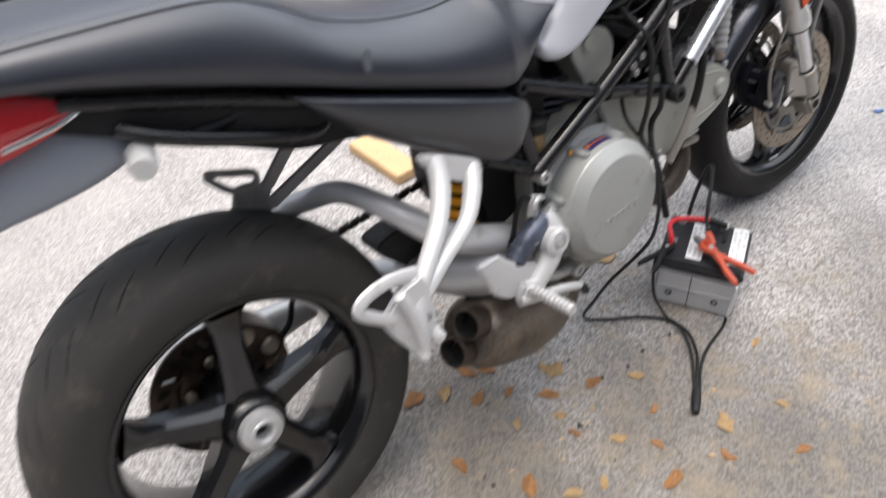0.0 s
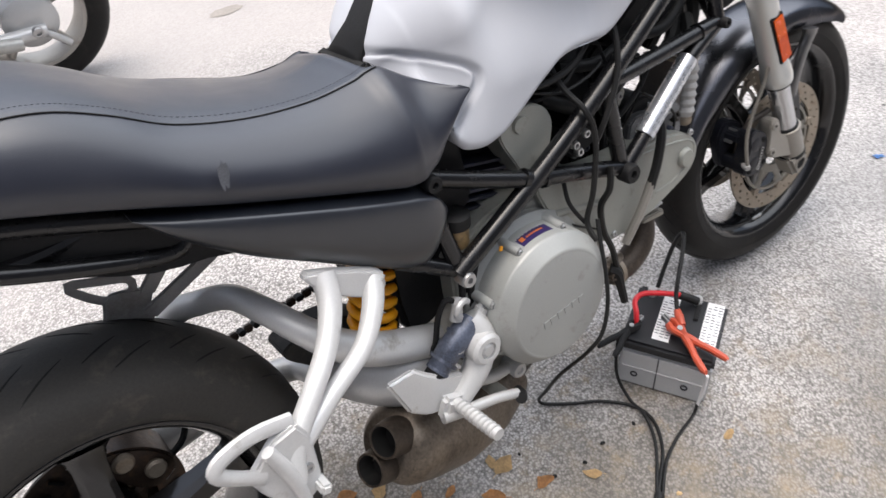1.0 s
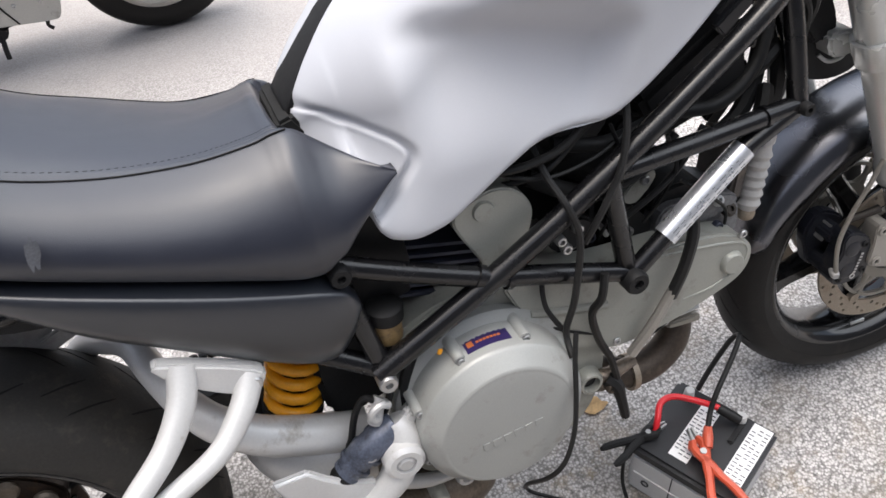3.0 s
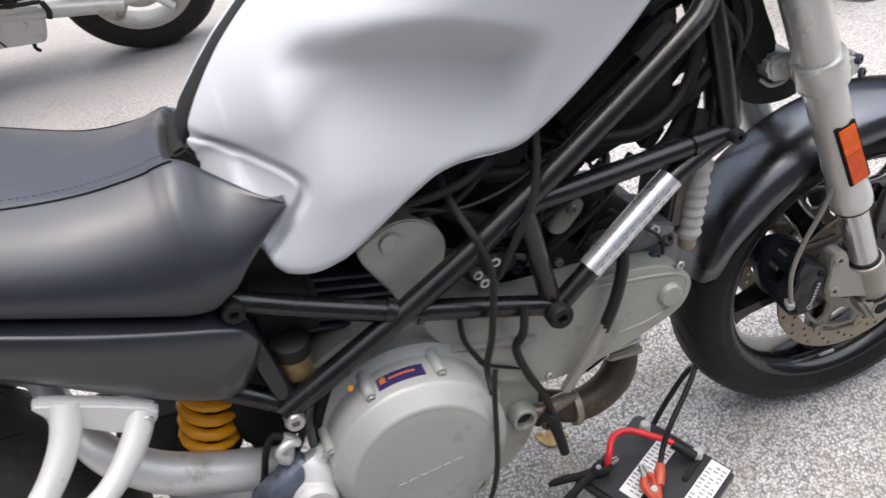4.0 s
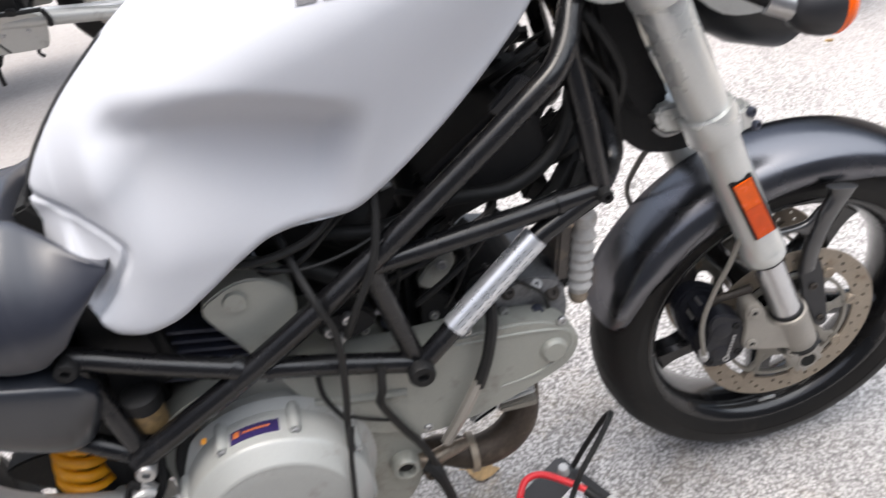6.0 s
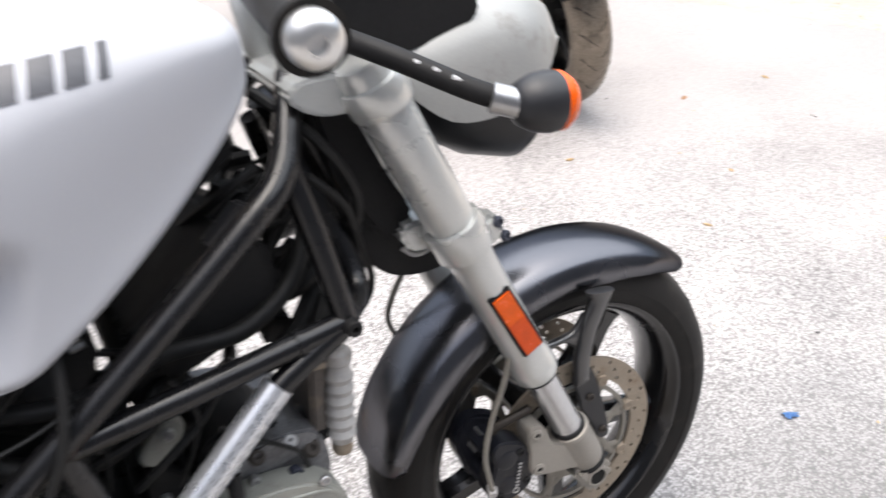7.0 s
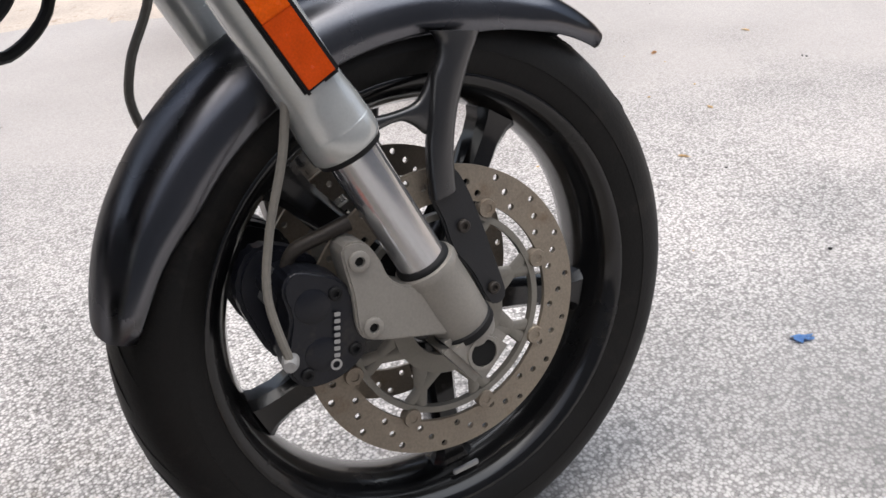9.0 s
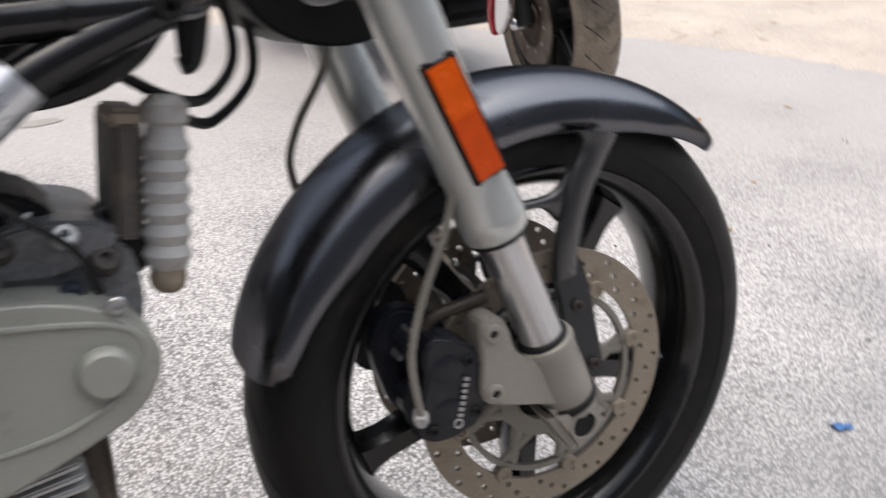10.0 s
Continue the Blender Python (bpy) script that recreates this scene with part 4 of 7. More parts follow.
for sd in (-1, 1):
    for k in range(6):
        x0, wide = 0.876 + k * 0.0250, (0.019, 0.018, 0.018, 0.019, 0.017, 0.008)[k]
        bm = bmesh.new()
        rows = []
        for j in range(6):
            v = j / 5
            pts = [(x0 + wide * i / 3 + 0.008 * v, 0.9875 + 0.0235 * v) for i in range(4)]
            rows.append([(x, sd * (tank_y(x, z) + 0.0011), z) for x, z in pts] + [(x, sd * (tank_y(x, z) - 0.001), z) for x, z in pts[::-1]])
        bridge(bm, rows)
        part("badge_bar", bm, BADGE, tank, "dark grey badge bar")

# ---- frame ----
def pipe(*pts, r=0.0128, mat=FRAME, label="", name="frame_tube", sides=12, steps=5):
    for sd in (-1, 1):
        part(name, sweep([(x, sd * y, z) for x, y, z in pts], r, sides, steps), mat, bike, label)


pipe((0.562, 0.165, 0.534), (0.72, 0.163, 0.613), (0.876, 0.160, 0.703), (1.07, 0.146, 0.823), (1.125, 0.128, 0.857), (1.158, 0.085, 0.893), (1.183, 0.045, 0.925), r=0.0142, label="black trellis frame tube")
pipe((1.137, 0.118, 0.862), (1.146, 0.132, 0.780), (1.152, 0.143, 0.700))
pipe((1.156, 0.143, 0.699), (1.02, 0.152, 0.698), (0.868, 0.158, 0.697))
pipe((0.902, 0.163, 0.543), (0.958, 0.161, 0.587), (1.058, 0.154, 0.661), (1.152, 0.144, 0.698))
pipe((0.902, 0.158, 0.545), (0.876, 0.158, 0.698))
pipe((0.548, 0.150, 0.690), (0.63, 0.156, 0.652), (0.716, 0.161, 0.614))
pipe((0.716, 0.161, 0.614), (0.81, 0.161, 0.582), (0.902, 0.161, 0.548))
pipe((0.545, 0.142, 0.675), (0.572, 0.156, 0.535))
pipe((0.572, 0.156, 0.533), (0.49, 0.135, 0.583))
pipe((1.16, 0.05, 0.87), (1.19, 0.09, 0.72), (1.155, 0.14, 0.70), r=0.012)
part("steering_head", lathe([(0, -0.02), (0.032, -0.02), (0.034, 0), (0.030, 0.02), (0.030, 0.14), (0.034, 0.16), (0, 0.17)], (1.235, 0, 0.755), 28, axis=RAKE), FRAME, bike, "black steering head")
for x, y, z, r in ((0.902, 0.161, 0.543, 0.0165), (0.548, 0.150, 0.687, 0.0125), (0.570, 0.158, 0.526, 0.012), (1.152, 0.142, 0.699, 0.009)):
    for sd in (-1, 1):
        part("frame_bolt", lathe([(0, 0), (r, 0), (r, 0.020), (r * 0.85, 0.024), (r * 0.4, 0.024), (r * 0.35, 0.018), (0, 0.018)], (x, sd * y, z), 20, axis=(0, sd, 0)), STEEL if x == 0.570 else BLACK, bike, "round frame bolt")
for p, q in (((0.700, 0.16, 0.623), (0.708, 0.161, 0.618)), ((0.735, 0.161, 0.606), (0.742, 0.161, 0.604)), ((1.095, 0.148, 0.699), (1.102, 0.147, 0.699))):
    part("weld_bead", sweep([(p[0], -p[1], p[2]), (q[0], -q[1], q[2])], 0.0147, 12, 1), FRAME, bike)
# foil label wrapped round a tube, with unreadable lines of print
a, b = Vector((0.953, -0.1612, 0.5835)), Vector((1.068, -0.1533, 0.6682))
lab = part("foil_label", sweep([a, b], 0.0158, 20, 1), FOIL, bike, "silver foil label with fine print")
d = (b - a).normalized()
out = (Vector((0, -1, 0)) - d * -d.y).normalized()
up = d.cross(out)
for k, ang in enumerate((-0.5, -0.2, 0.15, 0.5, 0.8)):
    o = (out * math.cos(ang) + up * math.sin(ang)) * 0.0157
    for s in range(9):
        u = 0.06 + 0.098 * s
        part("print_bar", sweep([a + (b - a) * u + o, a + (b - a) * (u + 0.07 - 0.02 * ((s + k) % 3)) + o], 0.00042, 5, 1), GREY_PLASTIC, lab)

# ---- engine ----
case = [(0.575, 0.50), (0.60, 0.545), (0.68, 0.575), (0.80, 0.575), (0.875, 0.52), (0.885, 0.40), (0.878, 0.335), (0.855, 0.286), (0.805, 0.252), (0.70, 0.245), (0.62, 0.275), (0.58, 0.34)]
engine = part("engine", prism(smooth_outline(case), -0.128, 0.128, 0.012), ENGINE, bike, "grey painted engine casing with oily grime")
part("engine_sump", prism(smooth_outline([(0.60, 0.30), (0.86, 0.31), (0.85, 0.25), (0.78, 0.215), (0.66, 0.22)]), -0.09, 0.09, 0.01), ENGINE, engine)
CC = (0.700, 0, 0.425)
bm = lathe([(0.122, -0.12), (0.124, -0.142), (0.118, -0.146), (0.112, -0.150), (0.1105, -0.1945), (0.1098, -0.1975), (0.1080, -0.2000), (0.1060, -0.2018), (0.0925, -0.2165), (0.0910, -0.2178), (0.0890, -0.2186), (0.0870, -0.2189), (0.0862, -0.2187), (0.0850, -0.2189), (0.070, -0.2195), (0, -0.2200)], CC, 96)
clutch = part("clutch_cover", bm, CLUTCH, engine, "round grey clutch cover with faint cast lettering", 24)
for k in range(8):
    a = radians(112 - k * 45)
    x, z = CC[0] + 0.1115 * math.cos(a), CC[2] + 0.1115 * math.sin(a)
    bm = lathe([(0, -0.186), (0.0066, -0.186), (0.0074, -0.183), (0.0088, -0.135), (0, -0.135)], (x, 0, z), 16)
    part("bolt_boss", bm, CLUTCH, clutch)
    part("cover_bolt", bolt((x, -0.186, z), 0.0052, 0.004), STEEL, clutch)
for k, ln in enumerate((0.010, 0.012, 0.011, 0.012, 0.010, 0.011)):
    part("cast_bar", block((ln, 0.0015, 0.012), Matrix.Translation((0.665 + k * 0.0145, -0.2202, 0.408 + 0.0014 * k)) @ pose(0, 0, 0, 0, -5, 0), 0.0005), CLUTCH, clutch)
# decal wrapped on the clutch cover's rim
def decal(a0, a1, y0, y1, r, steps=12):
    bm = bmesh.new()
    rows = []
    for i in range(steps + 1):
        a = radians(a0 + (a1 - a0) * i / steps)
        rows.append([(CC[0] + q * math.cos(a), y, CC[2] + q * math.sin(a)) for q, y in ((r, y0), (r, y1), (r - 0.0006, y1), (r - 0.0006, y0))])
    bridge(bm, rows)
    return bm


part("decal", decal(106, 76, -0.160, -0.184, 0.1115), NAVY, clutch, "navy and orange decal with unreadable print")
part("decal_disc", decal(104, 100, -0.167, -0.176, 0.1119, 4), ORANGE_INK, clutch)
for k in range(7):
    part("decal_bar", decal(98 - k * 2.4, 96.2 - k * 2.4, -0.1705, -0.1742, 0.1119, 2), ORANGE_INK, clutch)
fp = part("filler_plug", lathe([(0.0125, -0.134), (0.0130, -0.147), (0.0165, -0.147), (0.0195, -0.143), (0.0205, -0.12), (0, -0.12), (0, -0.134)], (0.853, 0, 0.357), 28), ENGINE, engine, "round oil filler neck")
part("filler_cap", lathe([(0, -0.140), (0.006, -0.140), (0.0068, -0.137), (0.0118, -0.136), (0.0118, -0.130), (0, -0.130)], (0.853, 0, 0.357), 20), BLACK, fp, "black oil filler plug")
part("sight_glass", lathe([(0, -0.150), (0.012, -0.150), (0.013, -0.158), (0.020, -0.158), (0.023, -0.152), (0.024, -0.13), (0, -0.13)], (0.768, 0, 0.288), 24), ENGINE, engine, "round oil sight glass")
part("sight_window", lathe([(0, -0.1515), (0.0118, -0.1515), (0.0118, -0.148), (0, -0.148)], (0.768, 0, 0.288), 20), BROWN, engine)
part("clutch_band", sweep([(0.628, -0.135, 0.545), (0.598, -0.14, 0.49), (0.590, -0.14, 0.42), (0.605, -0.135, 0.34)], 0.008, 8, 5), BLACK, engine, "black hose beside the clutch cover")
# belt covers: the forward one lies level, the rear one stands up under the tank
fwd = smooth_outline([(0.74, 0.585), (0.86, 0.557), (0.96, 0.548), (1.04, 0.540), (1.085, 0.523), (1.110, 0.492), (1.100, 0.458), (1.065, 0.437), (0.98, 0.412), (0.90, 0.405), (0.86, 0.42), (0.80, 0.46)], 5)
bc = part("belt_cover", prism(fwd, -0.142, -0.095, 0.008, seg=3), ENGINE, engine, "smooth grey cam belt cover")
part("belt_boss", lathe([(0, -0.150), (0.014, -0.150), (0.0165, -0.148), (0.0185, -0.141), (0.0185, -0.13), (0, -0.13)], (1.075, 0, 0.483), 28), ENGINE, bc)
part("belt_ridge", sweep([(1.00, -0.141, 0.447), (1.05, -0.142, 0.452), (1.095, -0.141, 0.475), (1.096, -0.141, 0.505), (1.05, -0.142, 0.522), (0.95, -0.142, 0.538)], 0.0024, 8, 5), ENGINE, bc)
part("belt_ridge", sweep([(0.77, -0.142, 0.52), (0.82, -0.142, 0.505), (0.88, -0.142, 0.49)], 0.006, 8, 5), ENGINE, bc)
for x, z in ((1.09, 0.525), (0.895, 0.418), (0.97, 0.555), (0.80, 0.572)):
    part("cover_bolt", bolt((x, -0.140, z), 0.006, 0.005), STEEL, bc)
up_ = smooth_outline([(0.689, 0.684), (0.713, 0.704), (0.743, 0.711), (0.770, 0.701), (0.787, 0.677), (0.786, 0.650), (0.765, 0.600), (0.735, 0.590), (0.712, 0.630)], 5)
uc = part("belt_cover", prism(up_, -0.135, -0.085, 0.008, seg=3), ENGINE, engine, "smooth grey upright cam belt cover")
part("belt_boss", lathe([(0, -0.1395), (0.012, -0.1395), (0.0135, -0.1355), (0.0135, -0.13), (0, -0.13)], (0.727, 0, 0.688), 28), ENGINE, uc)
# finned cylinders
for k in range(6):
    part("cooling_fin", prism(smooth_outline([(0.885 + k * 0.017, 0.43), (0.891 + k * 0.017, 0.43), (0.905 + k * 0.017, 0.60), (0.899 + k * 0.017, 0.60)], 2), -0.072, 0.09, 0), BLACK, engine)
    u = k * 0.013
    part("cooling_fin", prism([(0.60 + u * 0.35, 0.585 + u), (0.72 + u * 0.35, 0.553 + u), (0.722 + u * 0.35, 0.557 + u), (0.602 + u * 0.35, 0.589 + u)], -0.10, 0.09, 0), DARK_BLUE, engine)
part("cylinder", prism([(0.87, 0.45), (1.03, 0.43), (1.03, 0.55), (0.89, 0.59)], -0.06, 0.06, 0.006), BLACK, engine, "black cylinder barrel")
part("cylinder", prism([(0.63, 0.56), (0.71, 0.56), (0.76, 0.72), (0.66, 0.74)], -0.065, 0.065, 0.006), BLACK, engine, "black cylinder barrel")
HEAD = surface("grimy_grey_casting", (0.150, 0.152, 0.158), 0.42, 0.3, var=0.35, scale=22, fine=260, bump=0.4, dirt=(0.045, 0.042, 0.04), dirt_amount=0.35, dirt_scale=28)
head = part("cylinder_head", prism(smooth_outline([(0.985, 0.45), (1.085, 0.455), (1.108, 0.498), (1.112, 0.530), (1.104, 0.553), (1.060, 0.568), (0.985, 0.572)]), -0.105, 0.085, 0.008), HEAD, engine, "grimy grey cylinder head")
part("head_plate", prism(smooth_outline([(1.00, 0.556), (1.045, 0.578), (1.090, 0.572), (1.104, 0.556), (1.06, 0.540)], 3), -0.11, -0.02, 0.006), HEAD, head, "greasy head plate")
for x, y, z, r in ((1.035, -0.108, 0.566, 0.009), (1.072, -0.108, 0.566, 0.008), (1.092, -0.108, 0.545, 0.010), (1.050, -0.085, 0.580, 0.008)):
    part("head_lump", lathe([(0, -0.006), (r, -0.006), (r * 1.1, 0.002), (r * 0.8, 0.006), (r * 0.4, 0.006), (r * 0.4, 0.002), (0, 0.002)], (x, y, z), 14, axis=(0.15, -0.8, 0.5)), ALLOY if r < 0.009 else DARK_DISC, head, "worn head stud")
part("head_port", lathe([(0, -0.012), (0.022, -0.012), (0.026, 0.0), (0.024, 0.016), (0.017, 0.020), (0, 0.020)], (1.106, -0.070, 0.545), 20, axis=(0.9, -0.1, 0.42)), BLACK, head, "dark round port flange")
part("intake_plate", prism(smooth_outline([(0.93, 0.615), (0.965, 0.645), (0.98, 0.63), (0.95, 0.60)]), -0.10, -0.085, 0.002), ENGINE, engine, "small grey bracket plate")
part("bracket_bolt", bolt((0.962, -0.10, 0.632), 0.007, 0.006), STEEL, engine)
for x, z in ((0.815, 0.622), (0.838, 0.632), (0.822, 0.608)):
    part("clip_bolt", bolt((x, -0.145, z), 0.007, 0.010), STEEL, bike)
part("linkage", prism(smooth_outline([(0.80, 0.63), (0.85, 0.64), (0.87, 0.61), (0.82, 0.595)]), -0.143, -0.12, 0.004), BLACK, bike)
# small fittings, clips and thin wires that crowd the bay
for x, y, z, k in ((0.880, -0.10, 0.576, 0.007), (0.853, -0.10, 0.574, 0.006), (0.848, -0.10, 0.597, 0.006), (0.940, -0.095, 0.560, 0.006), (0.905, -0.11, 0.655, 0.005), (1.025, -0.112, 0.545, 0.006), (1.068, -0.112, 0.530, 0.008)):
    part("fitting", bolt((x, y, z), k, 0.009), STEEL if k < 0.007 else DARK_BLUE, bike)
part("lever_plate", prism(smooth_outline([(0.925, 0.535), (0.935, 0.60), (0.962, 0.578), (0.975, 0.548)], 3), -0.098, -0.082, 0.002), BLACK, bike)
part("choke_link", sweep([(0.845, -0.118, 0.585), (0.862, -0.12, 0.606), (0.885, -0.118, 0.600), (0.90, -0.11, 0.575)], 0.004, 6, 4), STEEL, bike)
for pts in (((0.735, -0.125, 0.735), (0.765, -0.140, 0.722), (0.81, -0.142, 0.708), (0.868, -0.138, 0.712), (0.92, -0.125, 0.725)),
            ((0.895, -0.13, 0.745), (0.91, -0.135, 0.69), (0.90, -0.13, 0.63), (0.885, -0.12, 0.585)),
            ((0.98, -0.12, 0.70), (0.992, -0.125, 0.655), (0.975, -0.12, 0.61), (0.955, -0.11, 0.575)),
            ((1.01, -0.11, 0.62), (1.04, -0.122, 0.595), (1.075, -0.12, 0.56), (1.085, -0.11, 0.525))):
    part("thin_wire", sweep(pts, 0.0026, 6, 5), CABLE, bike)
# airbox, battery tray and throttle gear under the tank
part("airbox", loft([[(x, 0, zb), (x, w * 0.9, zb), (x, w, zb + 0.02), (x, w, zt - 0.02), (x, 0, zt)] for x, w, zb, zt in ((0.66, 0.07, 0.77, 0.86), (0.75, 0.12, 0.80, 0.96), (0.88, 0.125, 0.79, 0.97), (1.0, 0.11, 0.83, 0.98), (1.10, 0.08, 0.87, 0.97))], 3, 2), BLACK, bike, "dull black airbox under the tank")
part("battery_tray", prism([(0.955, 0.742), (1.075, 0.816), (1.105, 0.79), (1.112, 0.734), (1.085, 0.706), (0.985, 0.678)], -0.098, 0.080, 0.008), BLACK, bike, "dull black battery tray")
part("tray_plate", prism([(1.045, 0.815), (1.085, 0.845), (1.100, 0.832), (1.060, 0.800)], -0.112, -0.10, 0.003), PLASTIC, bike)
part("shock_mount", prism(smooth_outline([(0.50, 0.43), (0.50, 0.60), (0.545, 0.64), (0.60, 0.62), (0.60, 0.46), (0.56, 0.42)], 3), -0.095, 0.10, 0.01), BLACK, bike, "dull black shock mount and swingarm pivot")
part("throttle_housing", prism(smooth_outline([(0.69, 0.715), (0.74, 0.775), (0.86, 0.775), (0.93, 0.755), (0.92, 0.70), (0.86, 0.68), (0.78, 0.70)], 3), -0.075, 0.11, 0.008), BLACK, bike, "dull black throttle housing under the tank")
# added black block that keeps the gap between the cylinders dark
part("bay_filler", prism(smooth_outline([(0.745, 0.69), (0.81, 0.70), (0.885, 0.665), (0.91, 0.575), (0.84, 0.545), (0.77, 0.575)], 3), 0.0, 0.10, 0.01), BLACK, bike, "dull black filler block added between the cylinders")
part("belt_housing", prism(smooth_outline([(0.985, 0.56), (0.992, 0.592), (1.03, 0.600), (1.062, 0.588), (1.075, 0.56), (1.05, 0.545)], 3), -0.09, 0.0, 0.006), BLACK, engine, "dull black housing above the forward cylinder")
part("regulator", prism(smooth_outline([(0.945, 0.70), (1.00, 0.715), (1.01, 0.665), (0.965, 0.640), (0.94, 0.655)], 3), -0.06, 0.10, 0.006), BLACK, bike)
part("wiring_loom", sweep([(0.83, -0.11, 0.73), (0.90, -0.12, 0.715), (0.98, -0.115, 0.725), (1.06, -0.11, 0.715), (1.13, -0.09, 0.745), (1.17, -0.06, 0.82)], [0.009, 0.010, 0.009, 0.010, 0.009, 0.008], 10, 6), CABLE, bike, "thick black wiring bundle")
part("wiring_loom", sweep([(0.97, -0.02, 0.665), (1.035, -0.02, 0.672), (1.075, -0.015, 0.690), (1.12, 0.0, 0.712)], [0.010, 0.014, 0.014, 0.012], 10, 6), CABLE, bike)
part("wiring_loom", sweep([(0.80, -0.10, 0.69), (0.86, -0.115, 0.655), (0.92, -0.10, 0.640), (0.97, -0.06, 0.660), (1.05, -0.03, 0.690), (1.12, 0.02, 0.715), (1.17, 0.03, 0.76)], [0.011, 0.012, 0.010, 0.010, 0.011, 0.011, 0.010], 10, 6), CABLE, bike)
# the loose wiring of the bay: many thin leads, a few clips and connectors
rng = random.Random(23)
for k in range(46):
    x0, x1 = rng.uniform(0.93, 1.02), rng.uniform(1.08, 1.19)
    z0, z1 = rng.uniform(0.655, 0.745), rng.uniform(0.68, 0.85)
    y0, y1 = rng.uniform(-0.085, 0.10), rng.uniform(-0.07, 0.09)
    mid = ((x0 + x1) / 2 + rng.uniform(-0.03, 0.03), (y0 + y1) / 2 + rng.uniform(-0.04, 0.04), (z0 + z1) / 2 - rng.uniform(-0.015, 0.045))
    part("bay_wire", sweep([(x0, y0, z0), ((x0 + mid[0]) / 2, y0, (z0 + mid[2]) / 2 - rng.uniform(-0.01, 0.02)), mid, ((x1 + mid[0]) / 2, y1, (z1 + mid[2]) / 2 + rng.uniform(-0.02, 0.02)), (x1, y1, z1)], rng.choice((0.003, 0.004, 0.0055, 0.008, 0.010)), 7, 5), CABLE if k % 3 else BLACK, bike)
for k in range(9):
    part("connector", block((rng.uniform(0.022, 0.045), rng.uniform(0.015, 0.03), rng.uniform(0.014, 0.026)), Matrix.Translation((rng.uniform(0.98, 1.12), rng.uniform(-0.08, 0.08), rng.uniform(0.665, 0.75))) @ pose(0, 0, 0, rng.uniform(-30, 30), rng.uniform(-60, 20), rng.uniform(-30, 30)), 0.003), BLACK, bike, "black wiring connector")
part("coil", prism(smooth_outline([(1.060, 0.800), (1.110, 0.828), (1.118, 0.800), (1.080, 0.775)], 3), -0.05, 0.01, 0.006), BLACK, bike, "dull black ignition coil")
part("rear_tray", prism([(0.555, 0.58), (0.64, 0.60), (0.63, 0.74), (0.555, 0.75)], -0.125, 0.09, 0.01), BLACK, bike)
part("intake_manifold", sweep([(0.76, -0.03, 0.74), (0.84, -0.03, 0.70), (0.93, -0.03, 0.64)], 0.035, 14, 4), BLACK, bike)
part("throttle_body", sweep([(0.80, -0.03, 0.80), (0.84, -0.05, 0.74), (0.88, -0.06, 0.70)], 0.035, 14, 4), BLACK, bike)
part("bright_clip", sweep([(0.912, -0.118, 0.765), (0.924, -0.118, 0.767)], 0.0045, 8, 1), STEEL, bike, "small metal clip")
part("reservoir", lathe([(0, -0.018), (0.017, -0.018), (0.019, -0.014), (0.019, 0.016), (0, 0.016)], (0.590, -0.135, 0.575), 20, axis=(0.05, -0.1, 1)), TAN_RES, bike, "yellowed brake fluid reservoir with a black cap")
part("reservoir_cap", lathe([(0, 0.016), (0.022, 0.016), (0.022, 0.034), (0.018, 0.037), (0, 0.037)], (0.590, -0.135, 0.575), 20, axis=(0.05, -0.1, 1)), BLACK, bike)
part("brake_line", sweep([(0.588, -0.135, 0.555), (0.582, -0.14, 0.52), (0.572, -0.15, 0.48), (0.555, -0.155, 0.455)], 0.005, 8, 4), BLACK, bike)
# exhaust: header under the forward cylinder and twin short outlets
hd = part("exhaust_header", sweep([(1.05, -0.04, 0.42), (1.045, -0.065, 0.36), (1.03, -0.08, 0.315), (0.995, -0.085, 0.287), (0.95, -0.085, 0.282), (0.89, -0.075, 0.298), (0.80, -0.05, 0.22), (0.70, -0.06, 0.20), (0.60, -0.085, 0.20)], [0.022, 0.023, 0.025, 0.025, 0.024, 0.022, 0.024, 0.03, 0.04], 18, 6), SCORCH, bike, "brown heat-stained exhaust pipe")
part("pipe_clamp", sweep([(0.955, -0.085, 0.282), (0.945, -0.085, 0.283)], 0.029, 18, 1), RUST, hd)
part("pipe_clamp", sweep([(0.905, -0.077, 0.293), (0.895, -0.076, 0.296)], 0.027, 18, 1), BROWN, hd)
bm = prism([(0.997, 0.384), (1.050, 0.381), (1.053, 0.374), (1.051, 0.366), (0.999, 0.372), (0.995, 0.377)], -0.117, -0.02, 0.003)
part("flange", bm, CARRIER, hd, "pale metal exhaust flange")
for k in range(3):
    part("head_fin", prism([(1.000 + k * 0.002, 0.3885 + k * 0.0085), (1.050 - k * 0.001, 0.3905 + k * 0.0095), (1.050 - k * 0.001, 0.3955 + k * 0.0095), (1.000 + k * 0.002, 0.3930 + k * 0.0085)], -0.116 - 0.001 * k, -0.03, 0.0015), ALLOY, engine, "pale cast cooling fin")
part("head_web", prism([(1.003, 0.386), (1.047, 0.387), (1.046, 0.415), (1.006, 0.408)], -0.106, -0.03, 0.002), FOOT, engine)
part("port_boss", prism(smooth_outline([(0.955, 0.378), (0.975, 0.392), (0.994, 0.398), (0.997, 0.386), (0.978, 0.380), (0.960, 0.370)], 3), -0.118, -0.05, 0.004), ALLOY, engine, "pale cast exhaust port boss")
part("port_groove", sweep([(0.960, -0.1185, 0.376), (0.978, -0.1190, 0.385), (0.992, -0.1185, 0.391)], 0.0018, 6, 3), BLACK, engine)
